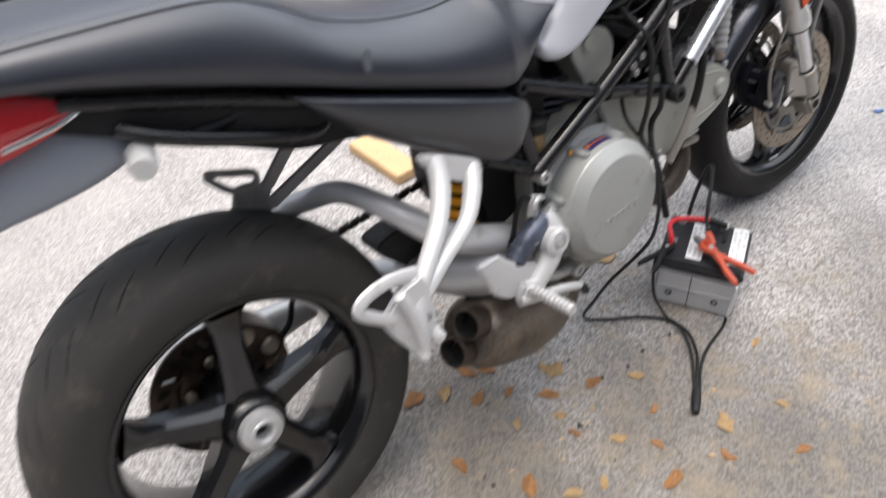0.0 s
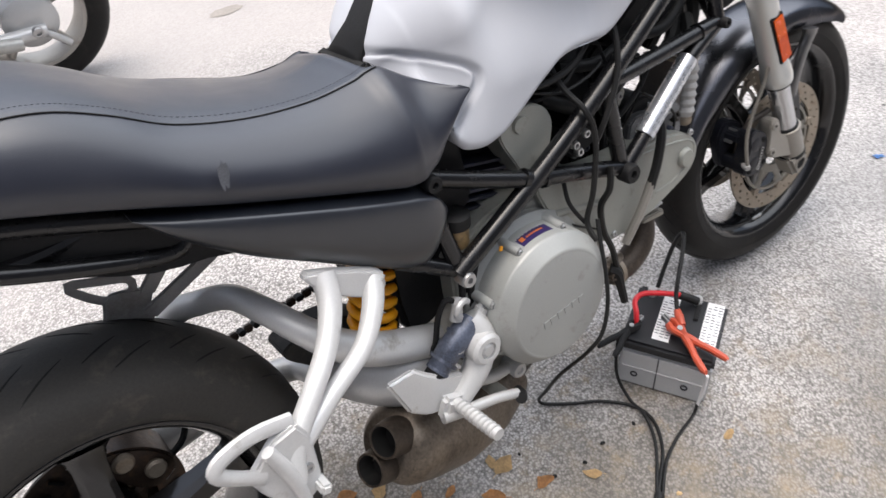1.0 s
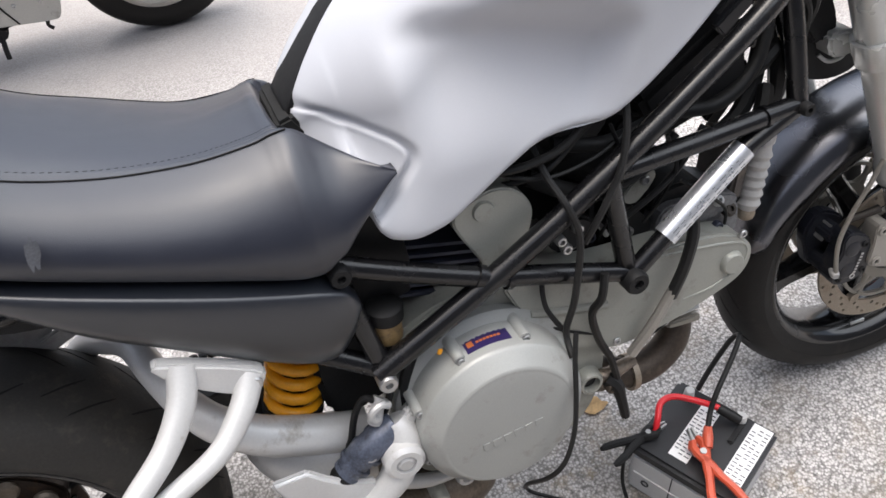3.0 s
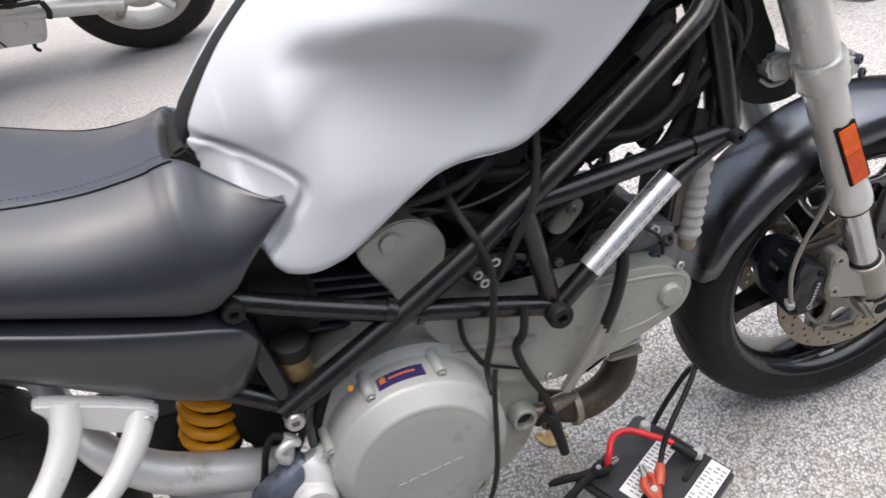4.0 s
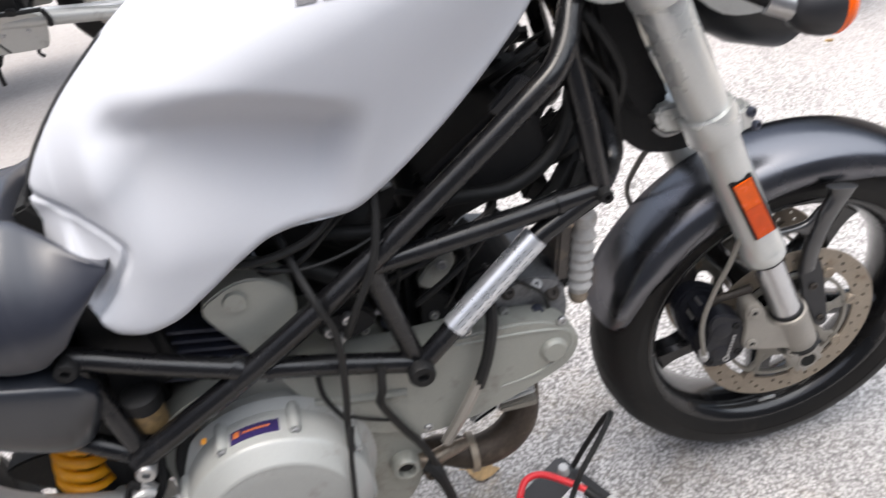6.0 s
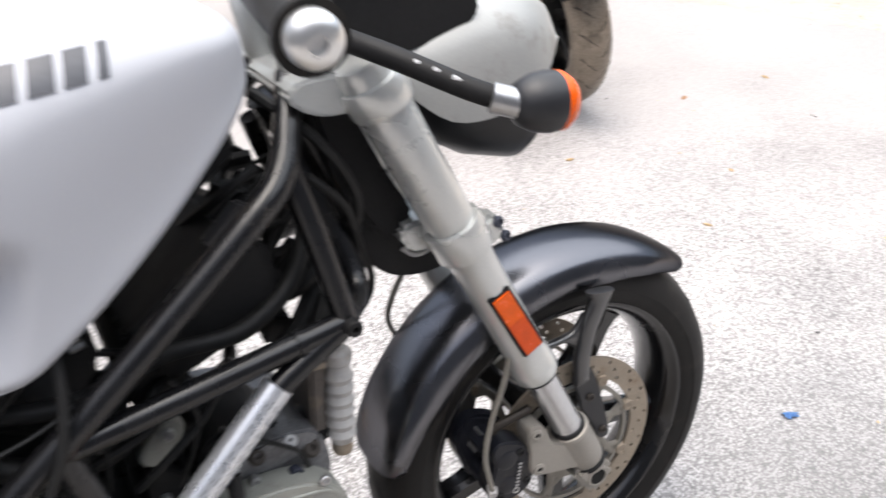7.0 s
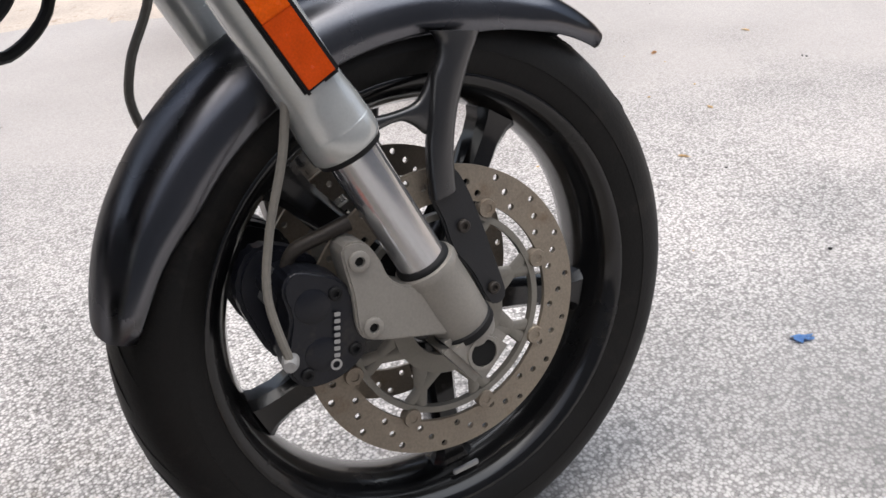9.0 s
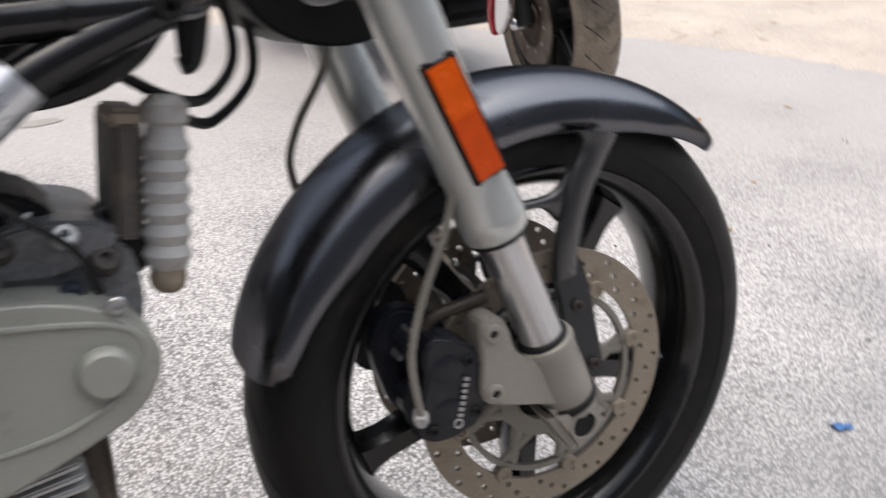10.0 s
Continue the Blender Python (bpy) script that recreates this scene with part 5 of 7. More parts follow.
mf = part("muffler", sweep([(0.70, -0.05, 0.18), (0.62, -0.068, 0.178), (0.54, -0.088, 0.205), (0.47, -0.107, 0.240), (0.425, -0.121, 0.263), (0.408, -0.127, 0.271)], [0.045, 0.066, 0.076, 0.074, 0.066, 0.050], 32, 6), BROWN, bike, "stubby heat-stained steel muffler")
for (x, y, z), r in (((0.394, -0.142, 0.309), 0.026), ((0.366, -0.128, 0.257), 0.026)):
    ax = Vector((-0.86, -0.25, 0.42)).normalized()
    c = Vector((x, y, z))
    part("outlet", lathe([(r + 0.006, -0.085), (r + 0.004, -0.02), (r + 0.001, 0.0), (r - 0.0005, 0.001), (r - 0.002, 0), (r - 0.002, -0.055)], c, 28, axis=ax), SCORCH, mf, "round exhaust outlet")
    part("soot_lining", lathe([(0, -0.030), (r - 0.0055, -0.030), (r - 0.0022, -0.0015), (r - 0.0021, -0.004), (r - 0.0021, -0.034), (0, -0.034)], c, 28, axis=ax), SOOT_AND_SHADE, mf, "black soot inside the outlet")
# lever and stand below the header
part("stand_pivot", sweep([(0.868, -0.125, 0.352), (0.885, -0.135, 0.350), (0.91, -0.125, 0.345), (0.94, -0.108, 0.330)], [0.010, 0.012, 0.011, 0.009], 10, 4), BROWN, bike, "rusty clamp on the exhaust pipe")
part("pivot_bolt", bolt((0.882, -0.142, 0.340), 0.009, 0.012), SCORCH, bike)
part("side_lever", sweep([(0.880, -0.140, 0.352), (0.890, -0.148, 0.342), (0.897, -0.150, 0.312), (0.903, -0.152, 0.274)], [0.012, 0.011, 0.008, 0.007], 8, 4), BLACK, bike, "black lever end under the engine")
part("side_stand", sweep([(0.70, 0.10, 0.25), (0.74, 0.24, 0.12), (0.77, 0.34, 0.0715)], 0.011, 10, 4), FRAME, bike, "black side stand holding the motorcycle")

# ---- pegs and hangers ----
hang = part("passenger_hanger", sweep([(0.367, -0.176, 0.652), (0.356, -0.198, 0.622), (0.327, -0.224, 0.590), (0.282, -0.253, 0.563), (0.240, -0.272, 0.528), (0.225, -0.285, 0.49)], [0.016, 0.015, 0.0135, 0.013, 0.014, 0.012], 14, 6), WHITE_ALLOY, bike, "silver two-legged passenger peg hanger")
part("hanger_leg", sweep([(0.429, -0.176, 0.612), (0.409, -0.198, 0.586), (0.372, -0.222, 0.559), (0.310, -0.248, 0.545), (0.25, -0.270, 0.525)], [0.015, 0.014, 0.0125, 0.012, 0.013], 14, 6), WHITE_ALLOY, hang)
part("hanger_plate", prism(smooth_outline([(0.344, 0.668), (0.436, 0.622), (0.440, 0.600), (0.420, 0.590), (0.385, 0.610), (0.352, 0.640)], 3), -0.186, -0.168, 0.004), WHITE_ALLOY, hang)
part("hanger_bolt", bolt((0.430, -0.184, 0.606), 0.009, 0.008), STEEL, hang)
bm = sweep([(0.244, -0.270, 0.564), (0.200, -0.275, 0.578), (0.160, -0.280, 0.576), (0.149, -0.281, 0.562), (0.170, -0.281, 0.540), (0.194, -0.280, 0.522)], [0.011, 0.010, 0.010, 0.010, 0.009, 0.010], 10, 4, flat=0.7)
part("passenger_peg", bm, WHITE_ALLOY, hang, "folded silver passenger peg")
part("peg_plate", prism([(0.176, 0.527), (0.214, 0.560), (0.246, 0.566), (0.258, 0.540), (0.254, 0.462), (0.236, 0.452), (0.212, 0.452), (0.186, 0.498)], -0.284, -0.268, 0.004), WHITE_ALLOY, hang, "angular silver peg plate")
part("peg_rod", sweep([(0.205, -0.290, 0.560), (0.220, -0.290, 0.510), (0.226, -0.289, 0.455)], [0.008, 0.0095, 0.008], 10, 3), WHITE_ALLOY, hang)
part("peg_lug", block((0.014, 0.030, 0.014), pose(0.249, -0.287, 0.468, 0, 20, 0), 0.003), WHITE_ALLOY, hang)
part("peg_lug", block((0.014, 0.026, 0.012), pose(0.220, -0.287, 0.450, 0, 30, 0), 0.003), WHITE_ALLOY, hang)
part("peg_pivot", bolt((0.242, -0.284, 0.500), 0.007, 0.004), STEEL, hang)
# rider's side: heel plate, peg, brake pedal and master cylinder
part("heel_plate", prism([(0.404, 0.444), (0.450, 0.444), (0.468, 0.424), (0.488, 0.405), (0.528, 0.386), (0.532, 0.350), (0.500, 0.336), (0.458, 0.348), (0.428, 0.374)], -0.188, -0.176, 0.0045, seg=3), WHITE_ALLOY, bike, "silver heel guard plate")
part("peg_carrier", sweep([(0.566, -0.165, 0.455), (0.572, -0.178, 0.425), (0.555, -0.185, 0.385), (0.52, -0.190, 0.355), (0.49, -0.192, 0.34)], [0.018, 0.024, 0.022, 0.017, 0.015], 12, 5), WHITE_ALLOY, bike, "cast silver rider peg carrier")
part("pivot_boss", lathe([(0, -0.204), (0.013, -0.204), (0.0135, -0.208), (0.021, -0.208), (0.026, -0.203), (0.027, -0.15), (0, -0.15)], (0.564, 0, 0.416), 28), WHITE_ALLOY, bike, "round silver pivot boss")
part("pivot_plug", lathe([(0, -0.2085), (0.008, -0.2085), (0.012, -0.205), (0.012, -0.2), (0, -0.2)], (0.564, 0, 0.416), 20), ALLOY, bike)
peg = part("foot_peg", sweep([(0.494, -0.195, 0.360), (0.498, -0.245, 0.357), (0.501, -0.292, 0.355)], 0.0095, 12, 3), WHITE_ALLOY, bike, "ribbed silver foot peg")
for k in range(9):
    part("peg_rib", lathe([(0.0095, -0.002), (0.0112, -0.001), (0.0112, 0.001), (0.0095, 0.002)], (0.4965 + 0.0005 * k, -0.215 - k * 0.0085, 0.3585 - 0.0004 * k), 14, loop=True), ALLOY, peg)
part("peg_clevis", block((0.036, 0.022, 0.040), pose(0.490, -0.197, 0.352, 8, 20, 0), 0.006), WHITE_ALLOY, peg)
bm = sweep([(0.470, -0.200, 0.345), (0.51, -0.206, 0.336), (0.56, -0.210, 0.325), (0.600, -0.210, 0.307)], [0.010, 0.009, 0.008, 0.008], 10, 5)
bp_ = part("brake_pedal", bm, ALLOY, bike, "long silver brake pedal")
part("pedal_tip", sweep([(0.598, -0.222, 0.306), (0.612, -0.205, 0.292), (0.616, -0.19, 0.288)], 0.009, 10, 3), BLACK, bp_)
part("peg_link", sweep([(0.555, -0.155, 0.33), (0.60, -0.148, 0.300), (0.652, -0.140, 0.290)], 0.010, 10, 3), ALLOY, bike)
part("frame_lug", lathe([(0, -0.158), (0.006, -0.158), (0.007, -0.162), (0.012, -0.162), (0.0145, -0.157), (0.0145, -0.12), (0, -0.12)], (0.648, 0, 0.289), 20), ALLOY, bike)
part("frame_lug", lathe([(0, -0.158), (0.006, -0.158), (0.007, -0.162), (0.011, -0.162), (0.0125, -0.157), (0.0125, -0.12), (0, -0.12)], (0.608, 0, 0.262), 20), ENGINE, bike)
part("master_cylinder", sweep([(0.495, -0.170, 0.402), (0.52, -0.172, 0.425), (0.545, -0.172, 0.440), (0.568, -0.168, 0.452)], [0.017, 0.020, 0.020, 0.016], 14, 4), GREASY_BLUE, bike, "weathered blue-black brake master cylinder")
for u, r in ((0.0, 0.0185), (0.18, 0.0225), (0.42, 0.0228), (0.66, 0.0220)):
    c, d = Vector((0.495, -0.170, 0.402)).lerp(Vector((0.568, -0.168, 0.452)), u), Vector((0.073, 0.002, 0.050)).normalized()
    part("cylinder_ring", lathe([(r - 0.004, -0.0035), (r, -0.0025), (r, 0.0025), (r - 0.004, 0.0035)], c, 20, loop=True, axis=d), GREASY_BLUE, bike)
part("cylinder_boot", lathe([(0, -0.014), (0.012, -0.014), (0.0165, -0.006), (0.0165, 0.004), (0, 0.004)], (0.490, -0.171, 0.398), 20, axis=(0.82, 0.02, 0.56)), BLACK, bike, "black rubber boot on the master cylinder")
part("line_hoop", sweep([(0.549, -0.172, 0.470), (0.541, -0.176, 0.480), (0.544, -0.178, 0.492), (0.556, -0.176, 0.496), (0.565, -0.172, 0.488)], 0.0050, 8, 5), ALLOY, bike, "bent bright brake line end")
part("mount_lug", block((0.020, 0.018, 0.030), pose(0.585, -0.168, 0.452, 0, 35, 0), 0.005), WHITE_ALLOY, bike)
part("clip_hoop", sweep([(0.519, -0.186, 0.436), (0.523, -0.190, 0.428), (0.531, -0.190, 0.427), (0.536, -0.186, 0.434)], 0.0022, 6, 4), STEEL, bike)
part("banjo", sweep([(0.545, -0.165, 0.462), (0.552, -0.163, 0.480), (0.560, -0.158, 0.49)], [0.010, 0.008, 0.010], 12, 3), ALLOY, bike)
part("brake_pipe", sweep([(0.556, -0.16, 0.485), (0.54, -0.155, 0.495), (0.525, -0.15, 0.47), (0.512, -0.15, 0.43), (0.505, -0.14, 0.41)], 0.0045, 8, 5), BLACK, bike)

# ---- front end ----
def fork_x(z):
    return 1.471 - (z - 0.315) * 0.3727


AX = Vector((-0.3727, 0, 1)).normalized()
for sd in (-1, 1):
    y = sd * 0.104

    def ring(profile, n=32):
        """Profile of (radius, height z) round the fork leg."""
        return lathe([(r, (z - 0.315) / AX.z) for r, z in profile], (fork_x(0.315), y, 0.315), n, axis=AX)

    leg = part("fork_leg", ring([(0, 0.497), (0.0284, 0.497), (0.0297, 0.4985), (0.0302, 0.501), (0.0302, 0.514), (0.0299, 0.5148), (0.0296, 0.5155), (0.0293, 0.527), (0.0289, 0.5285), (0.0272, 0.541), (0.0269, 0.544), (0.0268, 0.700), (0.0285, 0.76), (0.0285, 0.93), (0.026, 0.938), (0, 0.938)]), FORK, bike, "grey upside-down fork leg", m=STEER)
    part("stanchion", ring([(0, 0.36), (0.0212, 0.36), (0.0212, 0.50), (0, 0.50)]), SLIDER, leg, "polished inner fork tube", m=STEER)
    part("dust_seal", ring([(0.0215, 0.4925), (0.0268, 0.4925), (0.0280, 0.4975), (0.0215, 0.4975)]), BLACK, leg, m=STEER)
    part("lower_seal", ring([(0.0211, 0.3825), (0.0245, 0.3825), (0.0245, 0.3855), (0.0230, 0.3875), (0.0211, 0.3885)]), BLACK, leg, m=STEER)
    foot = part("fork_foot", ring([(0, 0.300), (0.024, 0.300), (0.0265, 0.306), (0.0275, 0.345), (0.0272, 0.372), (0.0284, 0.375), (0.0287, 0.379), (0.0272, 0.3825), (0.0240, 0.3835), (0, 0.3835)]), FOOT, leg, "cast grey fork foot", m=STEER)
    y0, y1 = sorted((sd * 0.092, sd * 0.122))
    part("caliper_mount", prism(smooth_outline([(1.374, 0.424), (1.392, 0.425), (1.402, 0.408), (1.409, 0.385), (1.43, 0.372), (1.46, 0.372), (1.478, 0.335), (1.462, 0.318), (1.425, 0.327), (1.385, 0.340), (1.372, 0.352), (1.374, 0.385)], 4), y0, y1, 0.005), FOOT, foot, m=STEER)
    part("foot_ring", ring([(0.0262, 0.309), (0.0284, 0.311), (0.0284, 0.317), (0.0262, 0.319)]), BLACK, foot, m=STEER)
    part("axle_clamp", prism([(1.436, 0.310), (1.478, 0.325), (1.508, 0.290), (1.468, 0.258)], sd * 0.104 - 0.024, sd * 0.104 + 0.024, 0.007), FOOT, foot, m=STEER)
    # a flat black disc paints the shade inside the hollow axle
    part("axle_hole", lathe([(0, sd * 0.1285), (0.0125, sd * 0.1285), (0.0125, sd * 0.126), (0, sd * 0.126)], (1.474, 0, 0.2925), 24), SOOT_AND_SHADE, foot, "black disc standing in for the shade inside the hollow axle", m=STEER)
    part("axle_rim", lathe([(0.0125, sd * 0.126), (0.0128, sd * 0.1298), (0.0158, sd * 0.1298), (0.0165, sd * 0.126)], (1.474, 0, 0.2925), 24, loop=True), FOOT, foot, m=STEER)
    for x, z in ((1.385, 0.411), (1.384, 0.353)):
        part("mount_bolt", bolt((x, sd * 0.1205, z), 0.0088, 0.005, (0, sd, 0)), FOOT, foot, m=STEER)
        # the socket's shade is a small black disc too
        part("bolt_socket", lathe([(0, sd * 0.1232), (0.0038, sd * 0.1232), (0.0038, sd * 0.1225), (0, sd * 0.1225)], (x, 0, z), 6), SOOT_AND_SHADE, foot, m=STEER)
    part("lower_clamp", ring([(0.0272, 0.704), (0.0335, 0.705), (0.0345, 0.709), (0.0345, 0.738), (0.0335, 0.742), (0.0280, 0.743)]), FORK, bike, "grey lower fork clamp", m=STEER)
    part("clamp_lug", block((0.034, 0.036, 0.036), Matrix.Translation((fork_x(0.72) + 0.034, sd * 0.098, 0.718)) @ pose(0, 0, 0, 0, -20, 0), 0.007), FORK, bike, m=STEER)
    for dz in (-0.010, 0.010):
        part("pinch_bolt", bolt((fork_x(0.72) + 0.047 - dz * 0.37, sd * 0.1135, 0.718 + dz), 0.0068, 0.006, (0.45, sd * 0.88, 0.1)), DARK_BLUE, bike, m=STEER)
    part("top_clamp", ring([(0.028, 0.890), (0.0335, 0.890), (0.0350, 0.894), (0.0350, 0.914), (0.0335, 0.919), (0.028, 0.919)]), FORK, bike, "grey top fork clamp", m=STEER)
    rf = part("reflector", prism([(1.3545, 0.599), (1.3770, 0.6075), (1.398, 0.559), (1.3755, 0.5495)], sd * 0.1305 - 0.003, sd * 0.1305 + 0.003, 0.0004), AMBER, leg, "two-tone amber side reflector", m=STEER)
    part("upper_lens", prism([(1.3370, 0.6400), (1.3595, 0.6485), (1.3770, 0.6075), (1.3545, 0.5990)], sd * 0.1305 - 0.0032, sd * 0.1305 + 0.0032, 0.0004), AMBER_BRIGHT, rf, "brighter amber upper lens", m=STEER)
    part("reflector_frame", prism([(1.3325, 0.6435), (1.3610, 0.6535), (1.4030, 0.5575), (1.3735, 0.5445)], sd * 0.1270 - 0.005, sd * 0.1270 + 0.005, 0.002), BLACK, rf, m=STEER)
    # caliper
    cy0, cy1 = sorted((sd * 0.082, sd * 0.116))
    cal = part("brake_caliper", prism(smooth_outline([(1.333, 0.418), (1.351, 0.412), (1.372, 0.396), (1.380, 0.358), (1.375, 0.331), (1.352, 0.318), (1.324, 0.319), (1.311, 0.334), (1.313, 0.356), (1.323, 0.382), (1.322, 0.405)], 3), cy0, cy1, 0.006, seg=3), CALIPER, bike, "black brake caliper", m=STEER)
    iy0, iy1 = sorted((sd * 0.034, sd * 0.058))
    part("inner_half", prism(smooth_outline([(1.318, 0.425), (1.345, 0.420), (1.372, 0.396), (1.376, 0.338), (1.345, 0.318), (1.316, 0.324), (1.304, 0.355), (1.298, 0.395)], 3), iy0, iy1, 0.006), CALIPER, cal, m=STEER)
    part("bridge_bar", prism(smooth_outline([(1.318, 0.405), (1.342, 0.410), (1.340, 0.392), (1.318, 0.388)], 3), *sorted((sd * 0.05, sd * 0.09)), 0.004), CALIPER, cal, m=STEER)
    part("bridge_bar", prism(smooth_outline([(1.314, 0.350), (1.330, 0.356), (1.330, 0.330), (1.316, 0.328)], 3), *sorted((sd * 0.05, sd * 0.09)), 0.004), CALIPER, cal, m=STEER)
    for x, z in ((1.342, 0.386), (1.340, 0.344)):
        part("piston_boss", lathe([(0, sd * 0.1180), (0.010, sd * 0.1180), (0.0145, sd * 0.1165), (0.0165, sd * 0.110), (0, sd * 0.110)], (x, 0, z), 24), CALIPER, cal, m=STEER)
    for x, z in ((1.362, 0.390), (1.367, 0.338), (1.324, 0.332)):
        part("body_bolt", bolt((x, sd * 0.115, z), 0.0055, 0.004, (0, sd, 0)), BLACK, cal, m=STEER)
    part("mount_arm", sweep([(1.334, sd * 0.090, 0.412), (1.345, sd * 0.092, 0.426), (1.370, sd * 0.096, 0.432), (1.392, sd * 0.098, 0.436)], [0.005, 0.006, 0.006, 0.007], 10, 4), DARK_DISC, cal, "dark cast mounting arm", m=STEER)
    part("pad_spring", block((0.030, 0.020, 0.003), Matrix.Translation((1.322, sd * 0.068, 0.398)) @ pose(0, 0, 0, 0, -60, 0), 0.001), STEEL, cal, m=STEER)
    for k in range(7):
        part("maker_bar", block((0.0050, 0.0012, 0.0034), Matrix.Translation((1.3505 + 0.0014 * k, sd * 0.1188, 0.340 + 0.0056 * k)) @ pose(0, 0, 0, 0, 14, 0), 0.0004), BRACKET, cal, m=STEER)
    part("maker_ring", lathe([(0.0032, -0.0006), (0.0048, -0.0006), (0.0048, 0.0006), (0.0032, 0.0006)], (1.3480, sd * 0.1188, 0.3325), 18, loop=True), BRACKET, cal, m=STEER)
    part("banjo_bolt", lathe([(0, -0.010), (0.0060, -0.010), (0.0070, -0.004), (0.0070, 0.004), (0.005, 0.009), (0, 0.009)], (1.314, sd * 0.116, 0.349), 14, axis=(-0.4, sd, -0.1)), BRACKET, cal, m=STEER)
    # disc with drilled holes
    N, r0, r1, yd, hd_ = 54, 0.108, 0.1405, sd * 0.0635, 0.0023
    bm = bmesh.new()
    for i in range(N):
        a0, a1 = i * math.tau / N, (i + 1) * math.tau / N
        am, rc = (a0 + a1) / 2, (0.1155, 0.1245, 0.1335)[i % 3]
        pr = [(r0, a0), (r0, am), (r0, a1), ((r0 + r1) / 2, a1), (r1, a1), (r1, am), (r1, a0), ((r0 + r1) / 2, a0)]
        outer_ = [(r * math.cos(a), r * math.sin(a)) for r, a in pr]
        ux, uz = math.cos(am), math.sin(am)
        hole = []
        for k in range(8):
            th = math.pi + k * math.tau / 8
            hole.append((rc * ux + 0.0034 * math.cos(th), rc * uz + 0.0034 * math.sin(th)))
        # order the hole so that it runs as the outline does
        best = min(range(8), key=lambda s: sum((Vector(outer_[k]) - Vector(hole[(k + s) % 8])).length for k in range(8)))
        rev = hole[::-1]
        best2 = min(range(8), key=lambda s: sum((Vector(outer_[k]) - Vector(rev[(k + s) % 8])).length for k in range(8)))
        d1 = sum((Vector(outer_[k]) - Vector(hole[(k + best) % 8])).length for k in range(8))
        d2 = sum((Vector(outer_[k]) - Vector(rev[(k + best2) % 8])).length for k in range(8))
        hole = [hole[(k + best) % 8] for k in range(8)] if d1 <= d2 else [rev[(k + best2) % 8] for k in range(8)]
        lay = {}
        for s in (-1, 1):
            lay[s] = ([bm.verts.new((WF.x + x, yd + s * hd_, WF.z + z)) for x, z in outer_], [bm.verts.new((WF.x + x, yd + s * hd_, WF.z + z)) for x, z in hole])
        for k in range(8):
            j = (k + 1) % 8
            for s in (-1, 1):
                o_, h_ = lay[s]
                bm.faces.new((o_[k], o_[j], h_[j], h_[k]))
            bm.faces.new((lay[-1][1][k], lay[-1][1][j], lay[1][1][j], lay[1][1][k]))
            if k in (0, 1, 4, 5):
                bm.faces.new((lay[-1][0][k], lay[-1][0][j], lay[1][0][j], lay[1][0][k]))
    bmesh.ops.remove_doubles(bm, verts=bm.verts[:], dist=0.0002)
    dsc = part("brake_disc", bm, RUST, bike, "rust-browned drilled brake disc", m=STEER)
    car = part("disc_carrier", lathe([(0.040, yd - 0.004), (0.058, yd - 0.004), (0.058, yd + 0.004), (0.040, yd + 0.004)], WF, 48, loop=True), CARRIER, dsc, "pale alloy disc carrier", m=STEER)
    part("carrier_rim", lathe([(0.0925, yd - 0.0035), (0.0985, yd - 0.0035), (0.0985, yd + 0.0035), (0.0925, yd + 0.0035)], WF, 64, loop=True), CARRIER, dsc, m=STEER)
    for k in range(8):
        a = k * math.tau / 8 + 0.2
        for da in (-0.19, 0.19):
            part("carrier_arm", sweep([(WF.x + 0.054 * math.cos(a - da * 0.9), yd, WF.z + 0.054 * math.sin(a - da * 0.9)), (WF.x + 0.096 * math.cos(a + da * 0.45), yd, WF.z + 0.096 * math.sin(a + da * 0.45))], [0.0082, 0.0060], 8, 2, flat=0.45), CARRIER, dsc, m=STEER)
    for k in range(8):
        a = k * math.tau / 8 + 0.2
        part("disc_button", lathe([(0, -0.005), (0.0045, -0.005), (0.0045, -0.006), (0.0085, -0.006), (0.0092, -0.004), (0.0092, 0.004), (0, 0.005)], (WF.x + 0.1045 * math.cos(a), yd, WF.z + 0.1045 * math.sin(a)), 14), RUST, dsc, m=STEER)

front = wheel("front_wheel", WF, 0.06, 0.2900, 53, 0.034, "black five-spoke cast front wheel", STEER, "worn black front road tyre")
part("front_axle", lathe([(0, -0.09), (0.013, -0.09), (0.013, 0.09), (0, 0.09)], WF, 20), STEEL, front, m=STEER)
part("wheel_weight", prism([(0, 0), (0.03, 0), (0.03, 0.006), (0, 0.006)], -0.002, 0.002, 0.001), STEEL, front, m=STEER @ Matrix.Translation((1.46, -0.035, 0.112)))

# mudguard: a curved shell over the front tyre
bm = bmesh.new()
rows_o, rows_i = [], []
M = 44
for i in range(M + 1):
    u = i / M
    a = radians(41.5 + 122.5 * u)
    tip = min(1, u / 0.14) ** 0.6
    tail = min(1, (1 - u) / 0.03) ** 0.5
    w = 0.068 * (0.62 + 0.38 * tip) * (0.85 + 0.15 * tail)
    drop = (0.028 + 0.024 * min(1, u / 0.25)) * (0.75 + 0.25 * tip) * (1 - 0.5 * max(0, (u - 0.8) / 0.2))
    R = 0.3180 - 0.018 * u - 0.0055 * math.sin(math.pi * min(1, u * 1.15))
    for shell, rows_ in ((0.0, rows_o), (0.003, rows_i)):
        ring_ = []
        for k in range(-12, 13):
            s = k / 12
            ca, sa_ = math.cos(s * math.pi / 2), math.sin(s * math.pi / 2)
            rr = R - shell - drop * (1 - max(0.0, ca) ** 0.72)
            ring_.append((WF.x + rr * math.cos(a), (w - shell) * math.copysign(abs(sa_) ** 0.8, sa_), WF.z + rr * math.sin(a)))
        rows_.append(ring_)
